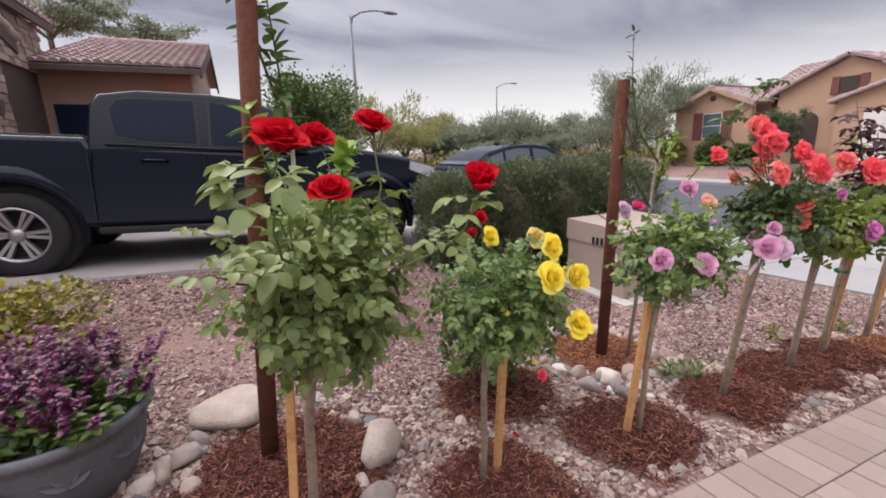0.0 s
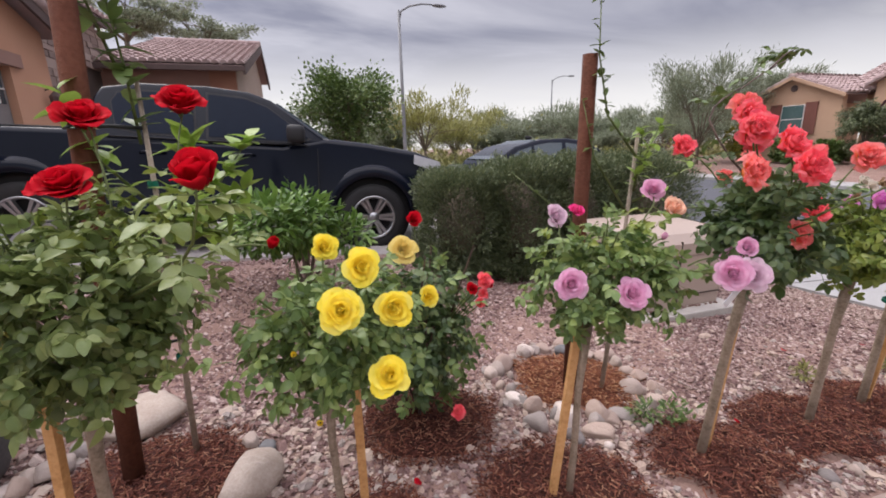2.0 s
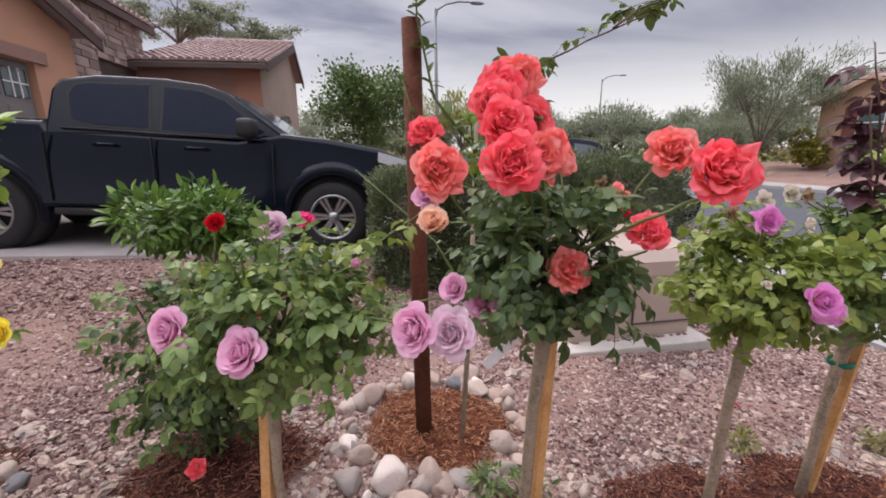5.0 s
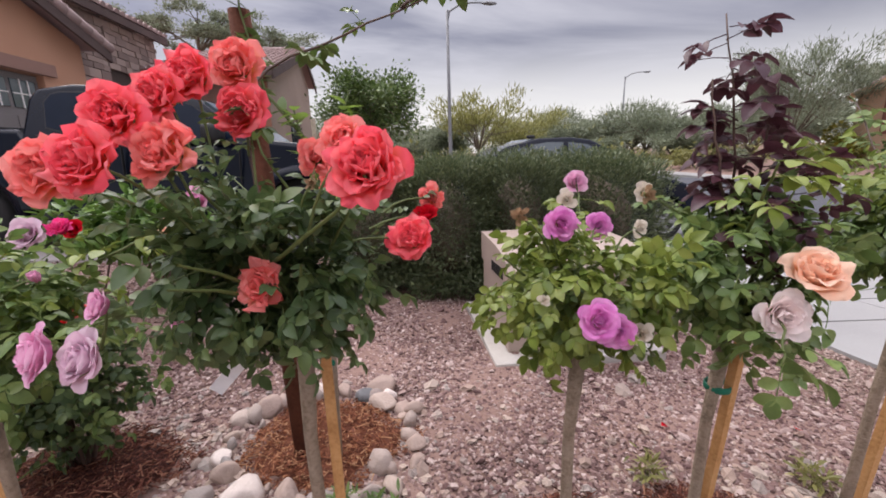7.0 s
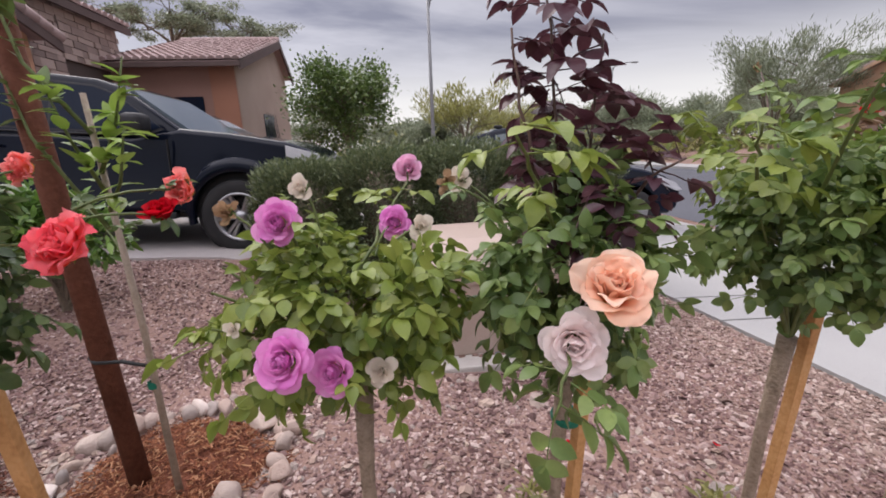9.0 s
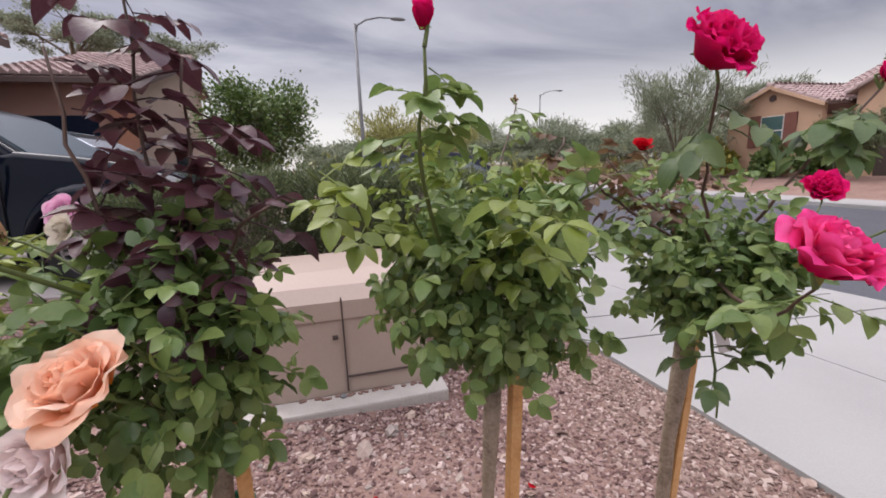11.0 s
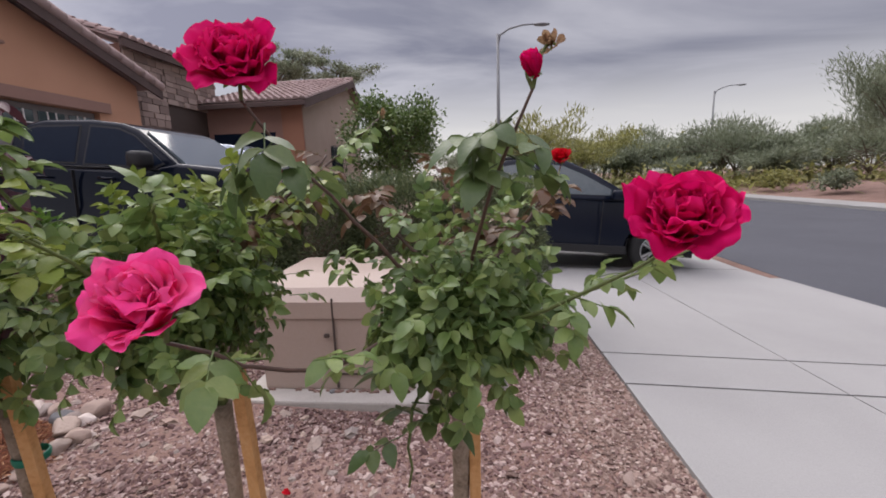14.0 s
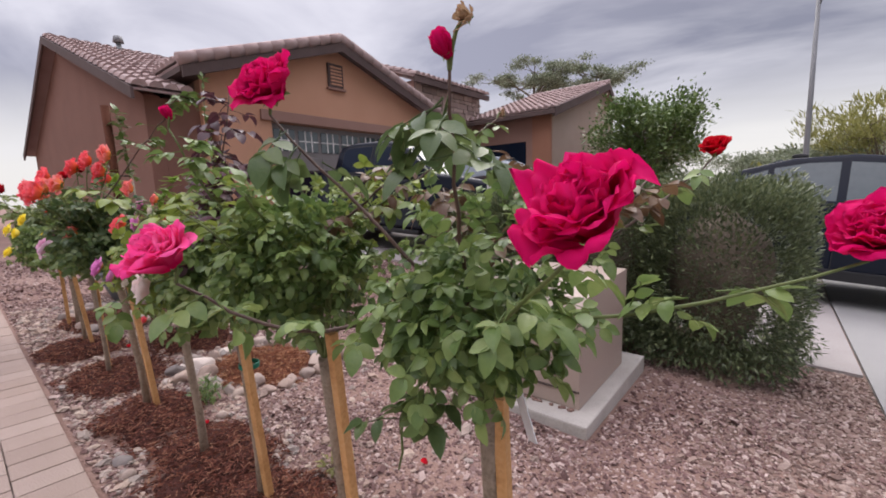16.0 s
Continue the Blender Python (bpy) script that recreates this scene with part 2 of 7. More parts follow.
M = {
    "soil": material("granite_soil", [(0.16, 0.095, 0.075), (0.24, 0.15, 0.122), (0.30, 0.205, 0.17)], 0.95, 1.2, 90, 0.8),
    "gravel": material("crushed_granite", [(0.085, 0.046, 0.042), (0.178, 0.104, 0.094), (0.265, 0.176, 0.158), (0.52, 0.415, 0.37)], 0.9, 30, 200, 0.4, island=0.85),
    "cobble": material("river_stone", [(0.18, 0.14, 0.12), (0.33, 0.235, 0.19), (0.47, 0.37, 0.30), (0.27, 0.235, 0.215), (0.39, 0.28, 0.22)], 0.85, 14, 120, 0.35, island=0.75),
    "rock": material("river_rock", [(0.14, 0.138, 0.14), (0.33, 0.245, 0.205), (0.42, 0.32, 0.265), (0.28, 0.25, 0.235), (0.40, 0.31, 0.255), (0.66, 0.58, 0.53)], 0.85, 16, 90, 0.4, obj=0.92),
    "rock_pale": material("cream_boulder", [(0.33, 0.26, 0.21), (0.40, 0.33, 0.275), (0.47, 0.40, 0.34)], 0.85, 12, 90, 0.4),
    "mulch": material("cedar_mulch", [(0.026, 0.009, 0.007), (0.08, 0.023, 0.015), (0.14, 0.042, 0.026), (0.20, 0.07, 0.042), (0.38, 0.21, 0.13)], 0.9, 30, 160, 0.7, island=0.78),
    "mulch_new": material("fresh_wood_mulch", [(0.09, 0.028, 0.014), (0.19, 0.062, 0.03), (0.31, 0.12, 0.055), (0.52, 0.31, 0.17)], 0.9, 30, 160, 0.6, island=0.8),
    "paver": material("clay_paver", [(0.27, 0.20, 0.165), (0.34, 0.26, 0.22), (0.40, 0.315, 0.27)], 0.85, 9, 140, 0.45, obj=0.45),
    "joint": material("joint_sand", [(0.18, 0.14, 0.12), (0.25, 0.2, 0.17)], 0.95, 20, 200, 0.4),
    "concrete": material("pale_concrete", [(0.255, 0.25, 0.243), (0.30, 0.295, 0.285), (0.335, 0.33, 0.318)], 0.85, 0.9, 140, 0.2),
    "pad": material("weathered_concrete", [(0.34, 0.31, 0.275), (0.43, 0.40, 0.36), (0.48, 0.45, 0.41)], 0.9, 6, 110, 0.3),
    "drive": material("driveway_concrete", [(0.30, 0.27, 0.26), (0.40, 0.37, 0.35)], 0.85, 1.5, 120, 0.25),
    "asphalt": material("asphalt", [(0.058, 0.060, 0.070), (0.082, 0.084, 0.096)], 0.85, 0.7, 220, 0.3),
    "crack": material("joint_dark", [(0.06, 0.055, 0.05), (0.1, 0.09, 0.085)], 0.95, 20, 90, 0.2),
    "box": material("tan_steel_paint", [(0.34, 0.265, 0.22), (0.38, 0.30, 0.255)], 0.45, 2.0, 80, 0.05),
    "fines": material("tan_decomposed_granite", [(0.13, 0.085, 0.07), (0.22, 0.148, 0.122), (0.30, 0.215, 0.178), (0.46, 0.37, 0.32)], 0.9, 30, 200, 0.4, island=0.85),
    "stucco_rust": material("rust_stucco", [(0.29, 0.14, 0.09), (0.34, 0.17, 0.112)], 0.95, 1.2, 90, 0.4),
    # red-brown wing stucco, its colour darkened to hold the wall's shade
    "stucco_wing_shaded": material("shaded_red_brown_stucco", [(0.17, 0.085, 0.062), (0.215, 0.112, 0.084)], 0.95, 1.2, 90, 0.4),
    "stucco_grey": material("grey_tan_stucco", [(0.30, 0.235, 0.19), (0.37, 0.295, 0.24)], 0.95, 1.2, 90, 0.4),
    "seam": material("seam_dark", [(0.05, 0.035, 0.03), (0.08, 0.06, 0.05)], 0.8, 20, 90, 0.1),
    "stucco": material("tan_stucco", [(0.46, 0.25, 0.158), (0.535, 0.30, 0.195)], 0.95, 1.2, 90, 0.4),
    # brown of the trims; on the far wing wall it stands for eave shade
    "stucco_dark": material("brown_and_shaded_stucco", [(0.255, 0.15, 0.118), (0.315, 0.19, 0.152)], 0.95, 1.2, 90, 0.4),
    "stucco_pale": material("sand_stucco", [(0.46, 0.30, 0.20), (0.54, 0.36, 0.245)], 0.95, 1.2, 90, 0.4),
    "stone": material("stone_veneer", [(0.16, 0.12, 0.105), (0.30, 0.225, 0.195), (0.42, 0.33, 0.285)], 0.9, 3, 40, 0.6, obj=0.75),
    "tile": material("clay_roof_tile", [(0.20, 0.14, 0.13), (0.34, 0.25, 0.235), (0.48, 0.38, 0.36)], 0.85, 2, 60, 0.3, island=0.3),
    "fascia": material("brown_fascia", [(0.07, 0.047, 0.043), (0.105, 0.072, 0.065)], 0.8, 3, 60, 0.2),
    "door": material("garage_door_grey", [(0.17, 0.155, 0.15), (0.21, 0.19, 0.18)], 0.6, 2, 60, 0.1),
    "glass": material("dark_glass", [(0.007, 0.012, 0.024), (0.010, 0.016, 0.030)], 0.04, 1, 10, 0, spec=0.10),
    "pane": material("window_glass", [(0.03, 0.05, 0.06), (0.05, 0.07, 0.08)], 0.06, 1, 10, 0, spec=0.8),
    "teal_pane": material("teal_window_glass", [(0.05, 0.10, 0.10), (0.08, 0.14, 0.14)], 0.08, 1, 10, 0, spec=0.6),
    "white": material("white_paint", [(0.7, 0.68, 0.65), (0.78, 0.76, 0.73)], 0.6, 4, 80, 0.1),
    "shutter": material("brown_shutter", [(0.16, 0.06, 0.045), (0.2, 0.08, 0.06)], 0.7, 4, 80, 0.1),
    "black": material("black_car_paint", [(0.0035, 0.0055, 0.012), (0.005, 0.0072, 0.0145)], 0.10, 0.8, 20, 0, spec=0.22),
    "navy": material("dark_blue_car_paint", [(0.004, 0.007, 0.016), (0.006, 0.009, 0.019)], 0.12, 0.8, 20, 0, spec=0.2),
    "silver": material("silver_car_paint", [(0.34, 0.38, 0.43), (0.42, 0.46, 0.51)], 0.25, 0.8, 20, 0, metal=0.5, spec=0.5),
    "trim": material("black_plastic", [(0.010, 0.010, 0.011), (0.018, 0.018, 0.02)], 0.6, 4, 120, 0.1),
    "rubber": material("tyre_rubber", [(0.012, 0.012, 0.013), (0.025, 0.024, 0.024)], 0.85, 6, 120, 0.2),
    "alloy": material("machined_alloy", [(0.30, 0.30, 0.31), (0.42, 0.42, 0.43)], 0.35, 6, 120, 0.05, metal=0.9),
    "chrome": material("chrome", [(0.6, 0.6, 0.62), (0.7, 0.7, 0.72)], 0.15, 6, 120, 0, metal=1.0),
    "lens": material("headlamp_lens", [(0.42, 0.42, 0.45), (0.6, 0.6, 0.62)], 0.1, 10, 60, 0.1, spec=0.8),
    "tail": material("tail_lamp", [(0.25, 0.01, 0.01), (0.4, 0.02, 0.02)], 0.2, 10, 60, 0),
    "steel": material("galvanised_steel", [(0.17, 0.175, 0.18), (0.24, 0.245, 0.25)], 0.6, 2, 40, 0.1, metal=0.3),
    "post": material("brown_stained_post", [(0.075, 0.028, 0.017), (0.14, 0.056, 0.034)], 0.9, 6, 70, 0.5, spec=0.15),
    "stake": material("new_wood_stake", [(0.34, 0.165, 0.055), (0.50, 0.27, 0.105), (0.56, 0.33, 0.15)], 0.75, 12, 90, 0.3),
    "stem": material("rose_bark", [(0.13, 0.095, 0.065), (0.26, 0.20, 0.145), (0.32, 0.25, 0.19)], 0.85, 25, 110, 0.6),
    "thin": material("grey_sapling_bark", [(0.25, 0.2, 0.15), (0.4, 0.34, 0.27)], 0.85, 25, 110, 0.4),
    "cane": material("green_cane", [(0.06, 0.085, 0.02), (0.12, 0.15, 0.045)], 0.6, 25, 90, 0.2),
    "cane_red": material("reddish_cane", [(0.05, 0.03, 0.025), (0.11, 0.065, 0.045)], 0.6, 25, 90, 0.2),
    "tie": material("green_tape", [(0.0, 0.10, 0.06), (0.0, 0.15, 0.09)], 0.5, 20, 60, 0),
    "strap": material("black_rubber_tie", [(0.01, 0.01, 0.01), (0.02, 0.02, 0.02)], 0.7, 20, 60, 0),
    "tag": material("white_plant_tag", [(0.6, 0.62, 0.65), (0.75, 0.76, 0.78)], 0.4, 20, 60, 0),
    "pot": material("grey_resin_pot", [(0.075, 0.079, 0.087), (0.125, 0.13, 0.138)], 0.65, 5, 60, 0.2),
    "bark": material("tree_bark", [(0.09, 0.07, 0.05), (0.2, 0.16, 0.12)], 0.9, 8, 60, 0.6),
}


def leafstuff(name, cols, see=0.33, rough=0.36):
    return material(name, cols, rough, 26, 170, 0.25, spec=0.42, island=0.6, see=see, depth=0.003)


L = {
    "mid": leafstuff("rose_leaf", [(0.0586, 0.1037, 0.0366), (0.1366, 0.2098, 0.061), (0.2867, 0.3538, 0.1098)]),
    "pale": leafstuff("rose_leaf_greyish", [(0.0749, 0.1152, 0.0369), (0.167, 0.2246, 0.0691), (0.3341, 0.3802, 0.1382)]),
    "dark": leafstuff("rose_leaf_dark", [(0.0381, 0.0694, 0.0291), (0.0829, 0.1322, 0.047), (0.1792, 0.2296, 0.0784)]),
    "fresh": leafstuff("rose_leaf_fresh", [(0.0712, 0.1184, 0.0213), (0.1782, 0.238, 0.0425), (0.3209, 0.3634, 0.0852)]),
    "purple": leafstuff("new_purple_leaf", [(0.028, 0.011, 0.017), (0.068, 0.024, 0.034), (0.125, 0.055, 0.06)]),
    "bronze": leafstuff("bronze_young_leaf", [(0.06, 0.03, 0.02), (0.12, 0.065, 0.035), (0.20, 0.13, 0.06)]),
    "citrus": leafstuff("tree_leaf_bright", [(0.0941, 0.1705, 0.0286), (0.2255, 0.341, 0.0572), (0.3762, 0.4961, 0.1144)]),
    "hedge": leafstuff("hedge_leaf", [(0.05, 0.072, 0.034), (0.12, 0.15, 0.072), (0.21, 0.235, 0.115)], 0.25),
    "tree": leafstuff("tree_leaf", [(0.0418, 0.0765, 0.021), (0.104, 0.162, 0.045), (0.19, 0.255, 0.075)], 0.2),
    "laurel": leafstuff("laurel_leaf", [(0.045, 0.096, 0.0195), (0.108, 0.2, 0.039), (0.216, 0.336, 0.065)], 0.2),
    "olive": leafstuff("desert_leaf", [(0.135, 0.142, 0.044), (0.24, 0.236, 0.077), (0.44, 0.42, 0.16)], 0.45),
    "yellow": leafstuff("yellow_shrub_leaf", [(0.0945, 0.106, 0.0165), (0.216, 0.2, 0.033), (0.405, 0.325, 0.0495)], 0.2),
    "grey": leafstuff("grey_tree_leaf", [(0.115, 0.135, 0.085), (0.21, 0.24, 0.155), (0.33, 0.36, 0.25)], 0.4),
    "salvia": leafstuff("purple_spike", [(0.08, 0.014, 0.058), (0.15, 0.032, 0.095), (0.28, 0.08, 0.14)], 0.2),
}


def petalstuff(name, cols, tone=None, see=0.42):
    return material(name, cols, 0.7, 18, 90, 0.10, spec=0.12, island=0.4, see=see, depth=0.002, tone=tone)


PETAL = {
    # the dark base tone paints the shade between the folded red petals
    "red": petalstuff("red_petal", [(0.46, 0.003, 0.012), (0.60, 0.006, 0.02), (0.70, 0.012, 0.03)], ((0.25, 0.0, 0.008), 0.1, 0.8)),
    "yellow": petalstuff("yellow_petal", [(0.95, 0.73, 0.04), (0.97, 0.84, 0.10), (0.98, 0.90, 0.28)]),
    "cream": petalstuff("pale_yellow_petal", [(0.80, 0.62, 0.16), (0.86, 0.74, 0.30)]),
    "lavender": petalstuff("lavender_petal", [(0.76, 0.36, 0.56), (0.85, 0.50, 0.68), (0.90, 0.65, 0.78)], ((0.66, 0.22, 0.44), 0.1, 0.6)),
    "pale": petalstuff("pale_lavender_petal", [(0.92, 0.80, 0.79), (0.96, 0.89, 0.87)], ((0.84, 0.62, 0.58), 0.05, 0.5)),
    "blush": petalstuff("blush_lavender_petal", [(0.70, 0.46, 0.60), (0.80, 0.60, 0.70), (0.86, 0.72, 0.78)], ((0.64, 0.34, 0.50), 0.05, 0.5)),
    "coral": petalstuff("coral_petal", [(0.93, 0.08, 0.135), (0.96, 0.17, 0.21), (0.97, 0.35, 0.35)], ((0.93, 0.19, 0.06), 0.1, 0.75)),
    "salmon": petalstuff("salmon_petal", [(0.95, 0.16, 0.17), (0.96, 0.29, 0.27), (0.97, 0.46, 0.42)], ((0.92, 0.33, 0.08), 0.1, 0.75)),
    "pink": petalstuff("orchid_pink_petal", [(0.68, 0.17, 0.54), (0.80, 0.32, 0.66), (0.85, 0.48, 0.73)], ((0.85, 0.5, 0.12), 0.02, 0.3)),
    "peach": petalstuff("peach_petal", [(0.95, 0.52, 0.34), (0.97, 0.66, 0.49), (0.98, 0.79, 0.66)], ((0.86, 0.35, 0.04), 0.1, 0.6)),
    # crimson and hot: shade deep in the bloom is put into the base tone
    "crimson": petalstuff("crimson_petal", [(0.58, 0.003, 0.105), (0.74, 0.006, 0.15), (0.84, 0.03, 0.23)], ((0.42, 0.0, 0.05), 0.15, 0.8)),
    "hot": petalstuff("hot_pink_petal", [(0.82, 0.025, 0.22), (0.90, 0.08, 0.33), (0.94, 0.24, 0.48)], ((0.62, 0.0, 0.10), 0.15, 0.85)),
    "white": petalstuff("faded_white_petal", [(0.62, 0.54, 0.44), (0.76, 0.70, 0.60)]),
    "brown": petalstuff("withered_petal", [(0.28, 0.16, 0.09), (0.45, 0.33, 0.2)]),
}


# ---------------------------------------------------------------- mesh tools
class Soup:
    """Collects vertices and faces for one mesh."""

    def __init__(self):
        self.v, self.f, self.n, self.along = [], [], 0, []

    def add(self, verts, faces, along=None):
        verts = np.asarray(verts, float)
        self.v.append(verts)
        self.f.extend(tuple(i + self.n for i in f) for f in faces)
        self.n += len(verts)
        if along is not None:
            self.along.append(np.asarray(along, float))
        return self

    def many(self, verts, faces, mats, shifts):
        """Copies of one template at 3x3 matrices and shifts."""
        verts = np.asarray(verts, float)
        out = np.einsum("kij,vj->kvi", np.asarray(mats), verts) + np.asarray(shifts)[:, None, :]
        nv = len(verts)
        for k in range(len(out)):
            base = self.n + k * nv
            self.f.extend(tuple(i + base for i in f) for f in faces)
        self.v.append(out.reshape(-1, 3))
        self.n += out.shape[0] * nv
        return self

    def tube(self, path, radii, sides=7, caps=True):
        path = [Vector(p) for p in path]
        if not hasattr(radii, "__len__"):
            radii = [radii] * len(path)
        rings, side = [], None
        for i, p in enumerate(path):
            d = (path[min(i + 1, len(path) - 1)] - path[max(i - 1, 0)]).normalized()
            if side is None:
                side = d.orthogonal().normalized()
            side = (side - d * side.dot(d)).normalized()
            up = d.cross(side)
            rings.append([p + (side * math.cos(a) + up * math.sin(a)) * radii[i] for a in (2 * math.pi * k / sides for k in range(sides))])
        faces = []
        for i in range(len(path) - 1):
            for k in range(sides):
                a, b = i * sides + k, i * sides + (k + 1) % sides
                faces.append((a, b, b + sides, a + sides))
        if caps:
            faces.append(tuple(range(sides - 1, -1, -1)))
            faces.append(tuple(range((len(path) - 1) * sides, len(path) * sides)))
        return self.add([v for r in rings for v in r], faces)

    def box(self, lo, hi, cut=0.0):
        """A box with its edges cut off by the given width."""
        lo, hi = np.array(lo, float), np.array(hi, float)
        if cut <= 0:
            v = [(x, y, z) for z in (lo[2], hi[2]) for y in (lo[1], hi[1]) for x in (lo[0], hi[0])]
            return self.add(v, [(0, 2, 3, 1), (4, 5, 7, 6), (0, 1, 5, 4), (2, 6, 7, 3), (0, 4, 6, 2), (1, 3, 7, 5)])
        bm = bmesh.new()
        bmesh.ops.create_cube(bm, size=1.0, matrix=Matrix.Translation((lo + hi) / 2) @ Matrix.Diagonal((*(hi - lo), 1)))
        bmesh.ops.bevel(bm, geom=bm.edges[:], offset=cut, segments=2, affect="EDGES", profile=0.6)
        bm.verts.index_update()
        self.add([v.co[:] for v in bm.verts], [tuple(v.index for v in f.verts) for f in bm.faces])
        bm.free()
        return self

    def prism(self, outline, a, b, axis="y"):
        """A flat outline in two axes, drawn out along the third from a to b."""
        n = len(outline)
        put = {"y": lambda p, s: (p[0], s, p[1]), "x": lambda p, s: (s, p[0], p[1]), "z": lambda p, s: (p[0], p[1], s)}[axis]
        v = [put(p, a) for p in outline] + [put(p, b) for p in outline]
        f = [tuple(range(n))[::-1], tuple(range(n, 2 * n))] + [(i, (i + 1) % n, n + (i + 1) % n, n + i) for i in range(n)]
        return self.add(v, f)

    def lathe(self, profile, sides=24, at=(0, 0, 0), axis="z"):
        v, f, m = [], [], len(profile)
        for k in range(sides):
            a = 2 * math.pi * k / sides
            for r, h in profile:
                p = (r * math.cos(a), r * math.sin(a), h)
                if axis == "y":
                    p = (p[0], p[2], p[1])
                v.append((p[0] + at[0], p[1] + at[1], p[2] + at[2]))
        for k in range(sides):
            for i in range(m - 1):
                a, b = k * m + i, (k + 1) % sides * m + i
                f.append((a, b, b + 1, a + 1))
        return self.add(v, f)

    def blob(self, size, at, seed, rough=0.2, detail=2):
        bm = bmesh.new()
        bmesh.ops.create_icosphere(bm, subdivisions=detail, radius=1.0)
        off = Vector((seed * 3.7, seed * 1.3, seed * 2.1))
        bm.verts.index_update()
        v = []
        for q in bm.verts:
            k = 1 + rough * noise.noise(q.co * 1.3 + off) + rough * 0.4 * noise.noise(q.co * 3.1 + off)
            v.append([q.co[i] * k * size[i] + at[i] for i in range(3)])
        self.add(v, [tuple(x.index for x in f.verts) for f in bm.faces])
        bm.free()
        return self

    def mesh(self, name, mat, smooth=True, fix=False):
        me = bpy.data.meshes.new(name)
        v = np.concatenate(self.v) if self.v else np.zeros((0, 3))
        me.from_pydata(v.tolist(), [], self.f)
        if self.along:
            at = me.attributes.new("along", "FLOAT", "POINT")
            at.data.foreach_set("value", np.concatenate(self.along))
        if fix:
            bm = bmesh.new(); bm.from_mesh(me)
            bmesh.ops.recalc_face_normals(bm, faces=bm.faces[:])
            bm.to_mesh(me); bm.free()
        me.polygons.foreach_set("use_smooth", [smooth] * len(me.polygons))
        me.materials.append(mat)
        me.update()
        return me


def part(name, mesh, parent, label="", m=None):
    ob = new(name, mesh)
    ob.parent = parent
    if m is not None:
        ob.matrix_basis = m
    return tagged(ob, label)


def thing(name, label, category, group="", at=None, kind=""):
    ob = new(name)
    ob.empty_display_size = 0.1
    if at is not None:
        ob.matrix_basis = at if isinstance(at, Matrix) else Matrix.Translation(at)
    return tagged(ob, label, category, group, kind)


def single(name, soup, mat, label, category, group="", kind="", smooth=True, fix=False):
    return tagged(new(name, soup.mesh(name, mat, smooth, fix)), label, category, group, kind)


def step(x, a, b):
    s = min(max((x - a) / (b - a), 0), 1)
    return s * s * (3 - 2 * s)


def turn_of(forward, normal):
    """3x3 with x along forward and z near normal."""
    f = Vector(forward).normalized()
    n_ = Vector(normal)
    s = n_.cross(f)
    if s.length < 1e-4:
        s = f.orthogonal()
    s.normalize()
    return np.array([f, s, f.cross(s)]).T


# ---------------------------------------------------------------- ground
def plane(x, y):
    xx, yy = max(x, -8.0), min(max(y, -4.0), 7.5)
    return 0.1685 - 0.045 * min(xx, 9.05) - 0.04 * yy


def drive_z(x):
    return plane(x, 5.1) + 0.26 * (1 - step(x, 1.6, 5.8))


DRIVE_Y = 4.72


def ground_z(x, y):
    """The height of the lot: it falls to the street and rises to the driveway; the street lies lower and level."""
    if x < 9.05:
        if y > DRIVE_Y:
            return drive_z(x) + (plane(x, y) - plane(x, 5.1)) * step(x, 2.5, 5.8)
        return plane(x, y) + 0.26 * step(y, 2.5, 4.6) * (1 - step(x, 1.5, 3.1))
    return -0.49 if x < 18.5 else -0.40 + 0.5 * step(x, 19, 26)


def build_ground():
    xs = sorted(set([-400, -200, -100, -60, -40, -25, -18, -12, -9] + [round(-8 + 0.2 * i, 3) for i in range(85)] + [9.049, 9.051, 12, 15, 18.499, 18.501, 20, 22, 24, 26, 30, 40, 60, 100, 200, 400]))
    ys = sorted(set([-400, -200, -100, -50, -25, -12, -8] + [round(-6 + 0.2 * i, 3) for i in range(80)] + [10, 12, 15, 20, 30, 45, 60, 100, 200, 400]))
    s, nx = Soup(), len(xs)
    v = [(x, y, ground_z(x, y) + (0.012 * noise.noise(Vector((x * 1.7, y * 1.7, 0))) if 1.1 < y < 4.6 and x < 5.6 else 0)) for y in ys for x in xs]
    f = [(j * nx + i, j * nx + i + 1, (j + 1) * nx + i + 1, (j + 1) * nx + i) for j in range(len(ys) - 1) for i in range(nx - 1)]
    s.add(v, f)
    return single("ground", s, M["soil"], "pinkish brown decomposed granite soil of the front yard", "ground", kind="structure")


build_ground()


def slab(name, x0, x1, y0, y1, mat, label, category, lift=0.012, step_=0.5, edge=0.12, zf=None):
    """A sheet of paving that follows the ground, with a thick rim."""
    zf = zf or ground_z
    nx, ny = max(2, round((x1 - x0) / step_) + 1), max(2, round((y1 - y0) / step_) + 1)
    xs, ys = np.linspace(x0, x1, nx), np.linspace(y0, y1, ny)
    v = [(x, y, zf(x, y) + lift) for y in ys for x in xs]
    f = [(j * nx + i, j * nx + i + 1, (j + 1) * nx + i + 1, (j + 1) * nx + i) for j in range(ny - 1) for i in range(nx - 1)]
    rim = [j for j in range(nx)] + [j * nx + nx - 1 for j in range(1, ny)] + [(ny - 1) * nx + i for i in range(nx - 2, -1, -1)] + [j * nx for j in range(ny - 2, 0, -1)]
    low = {i: len(v) + k for k, i in enumerate(rim)}
    v += [(v[i][0], v[i][1], v[i][2] - edge) for i in rim]
    for k, i in enumerate(rim):
        j = rim[(k + 1) % len(rim)]
        f.append((i, low[i], low[j], j))
    return single(name, Soup().add(v, f), mat, label, category, kind="structure", smooth=False)


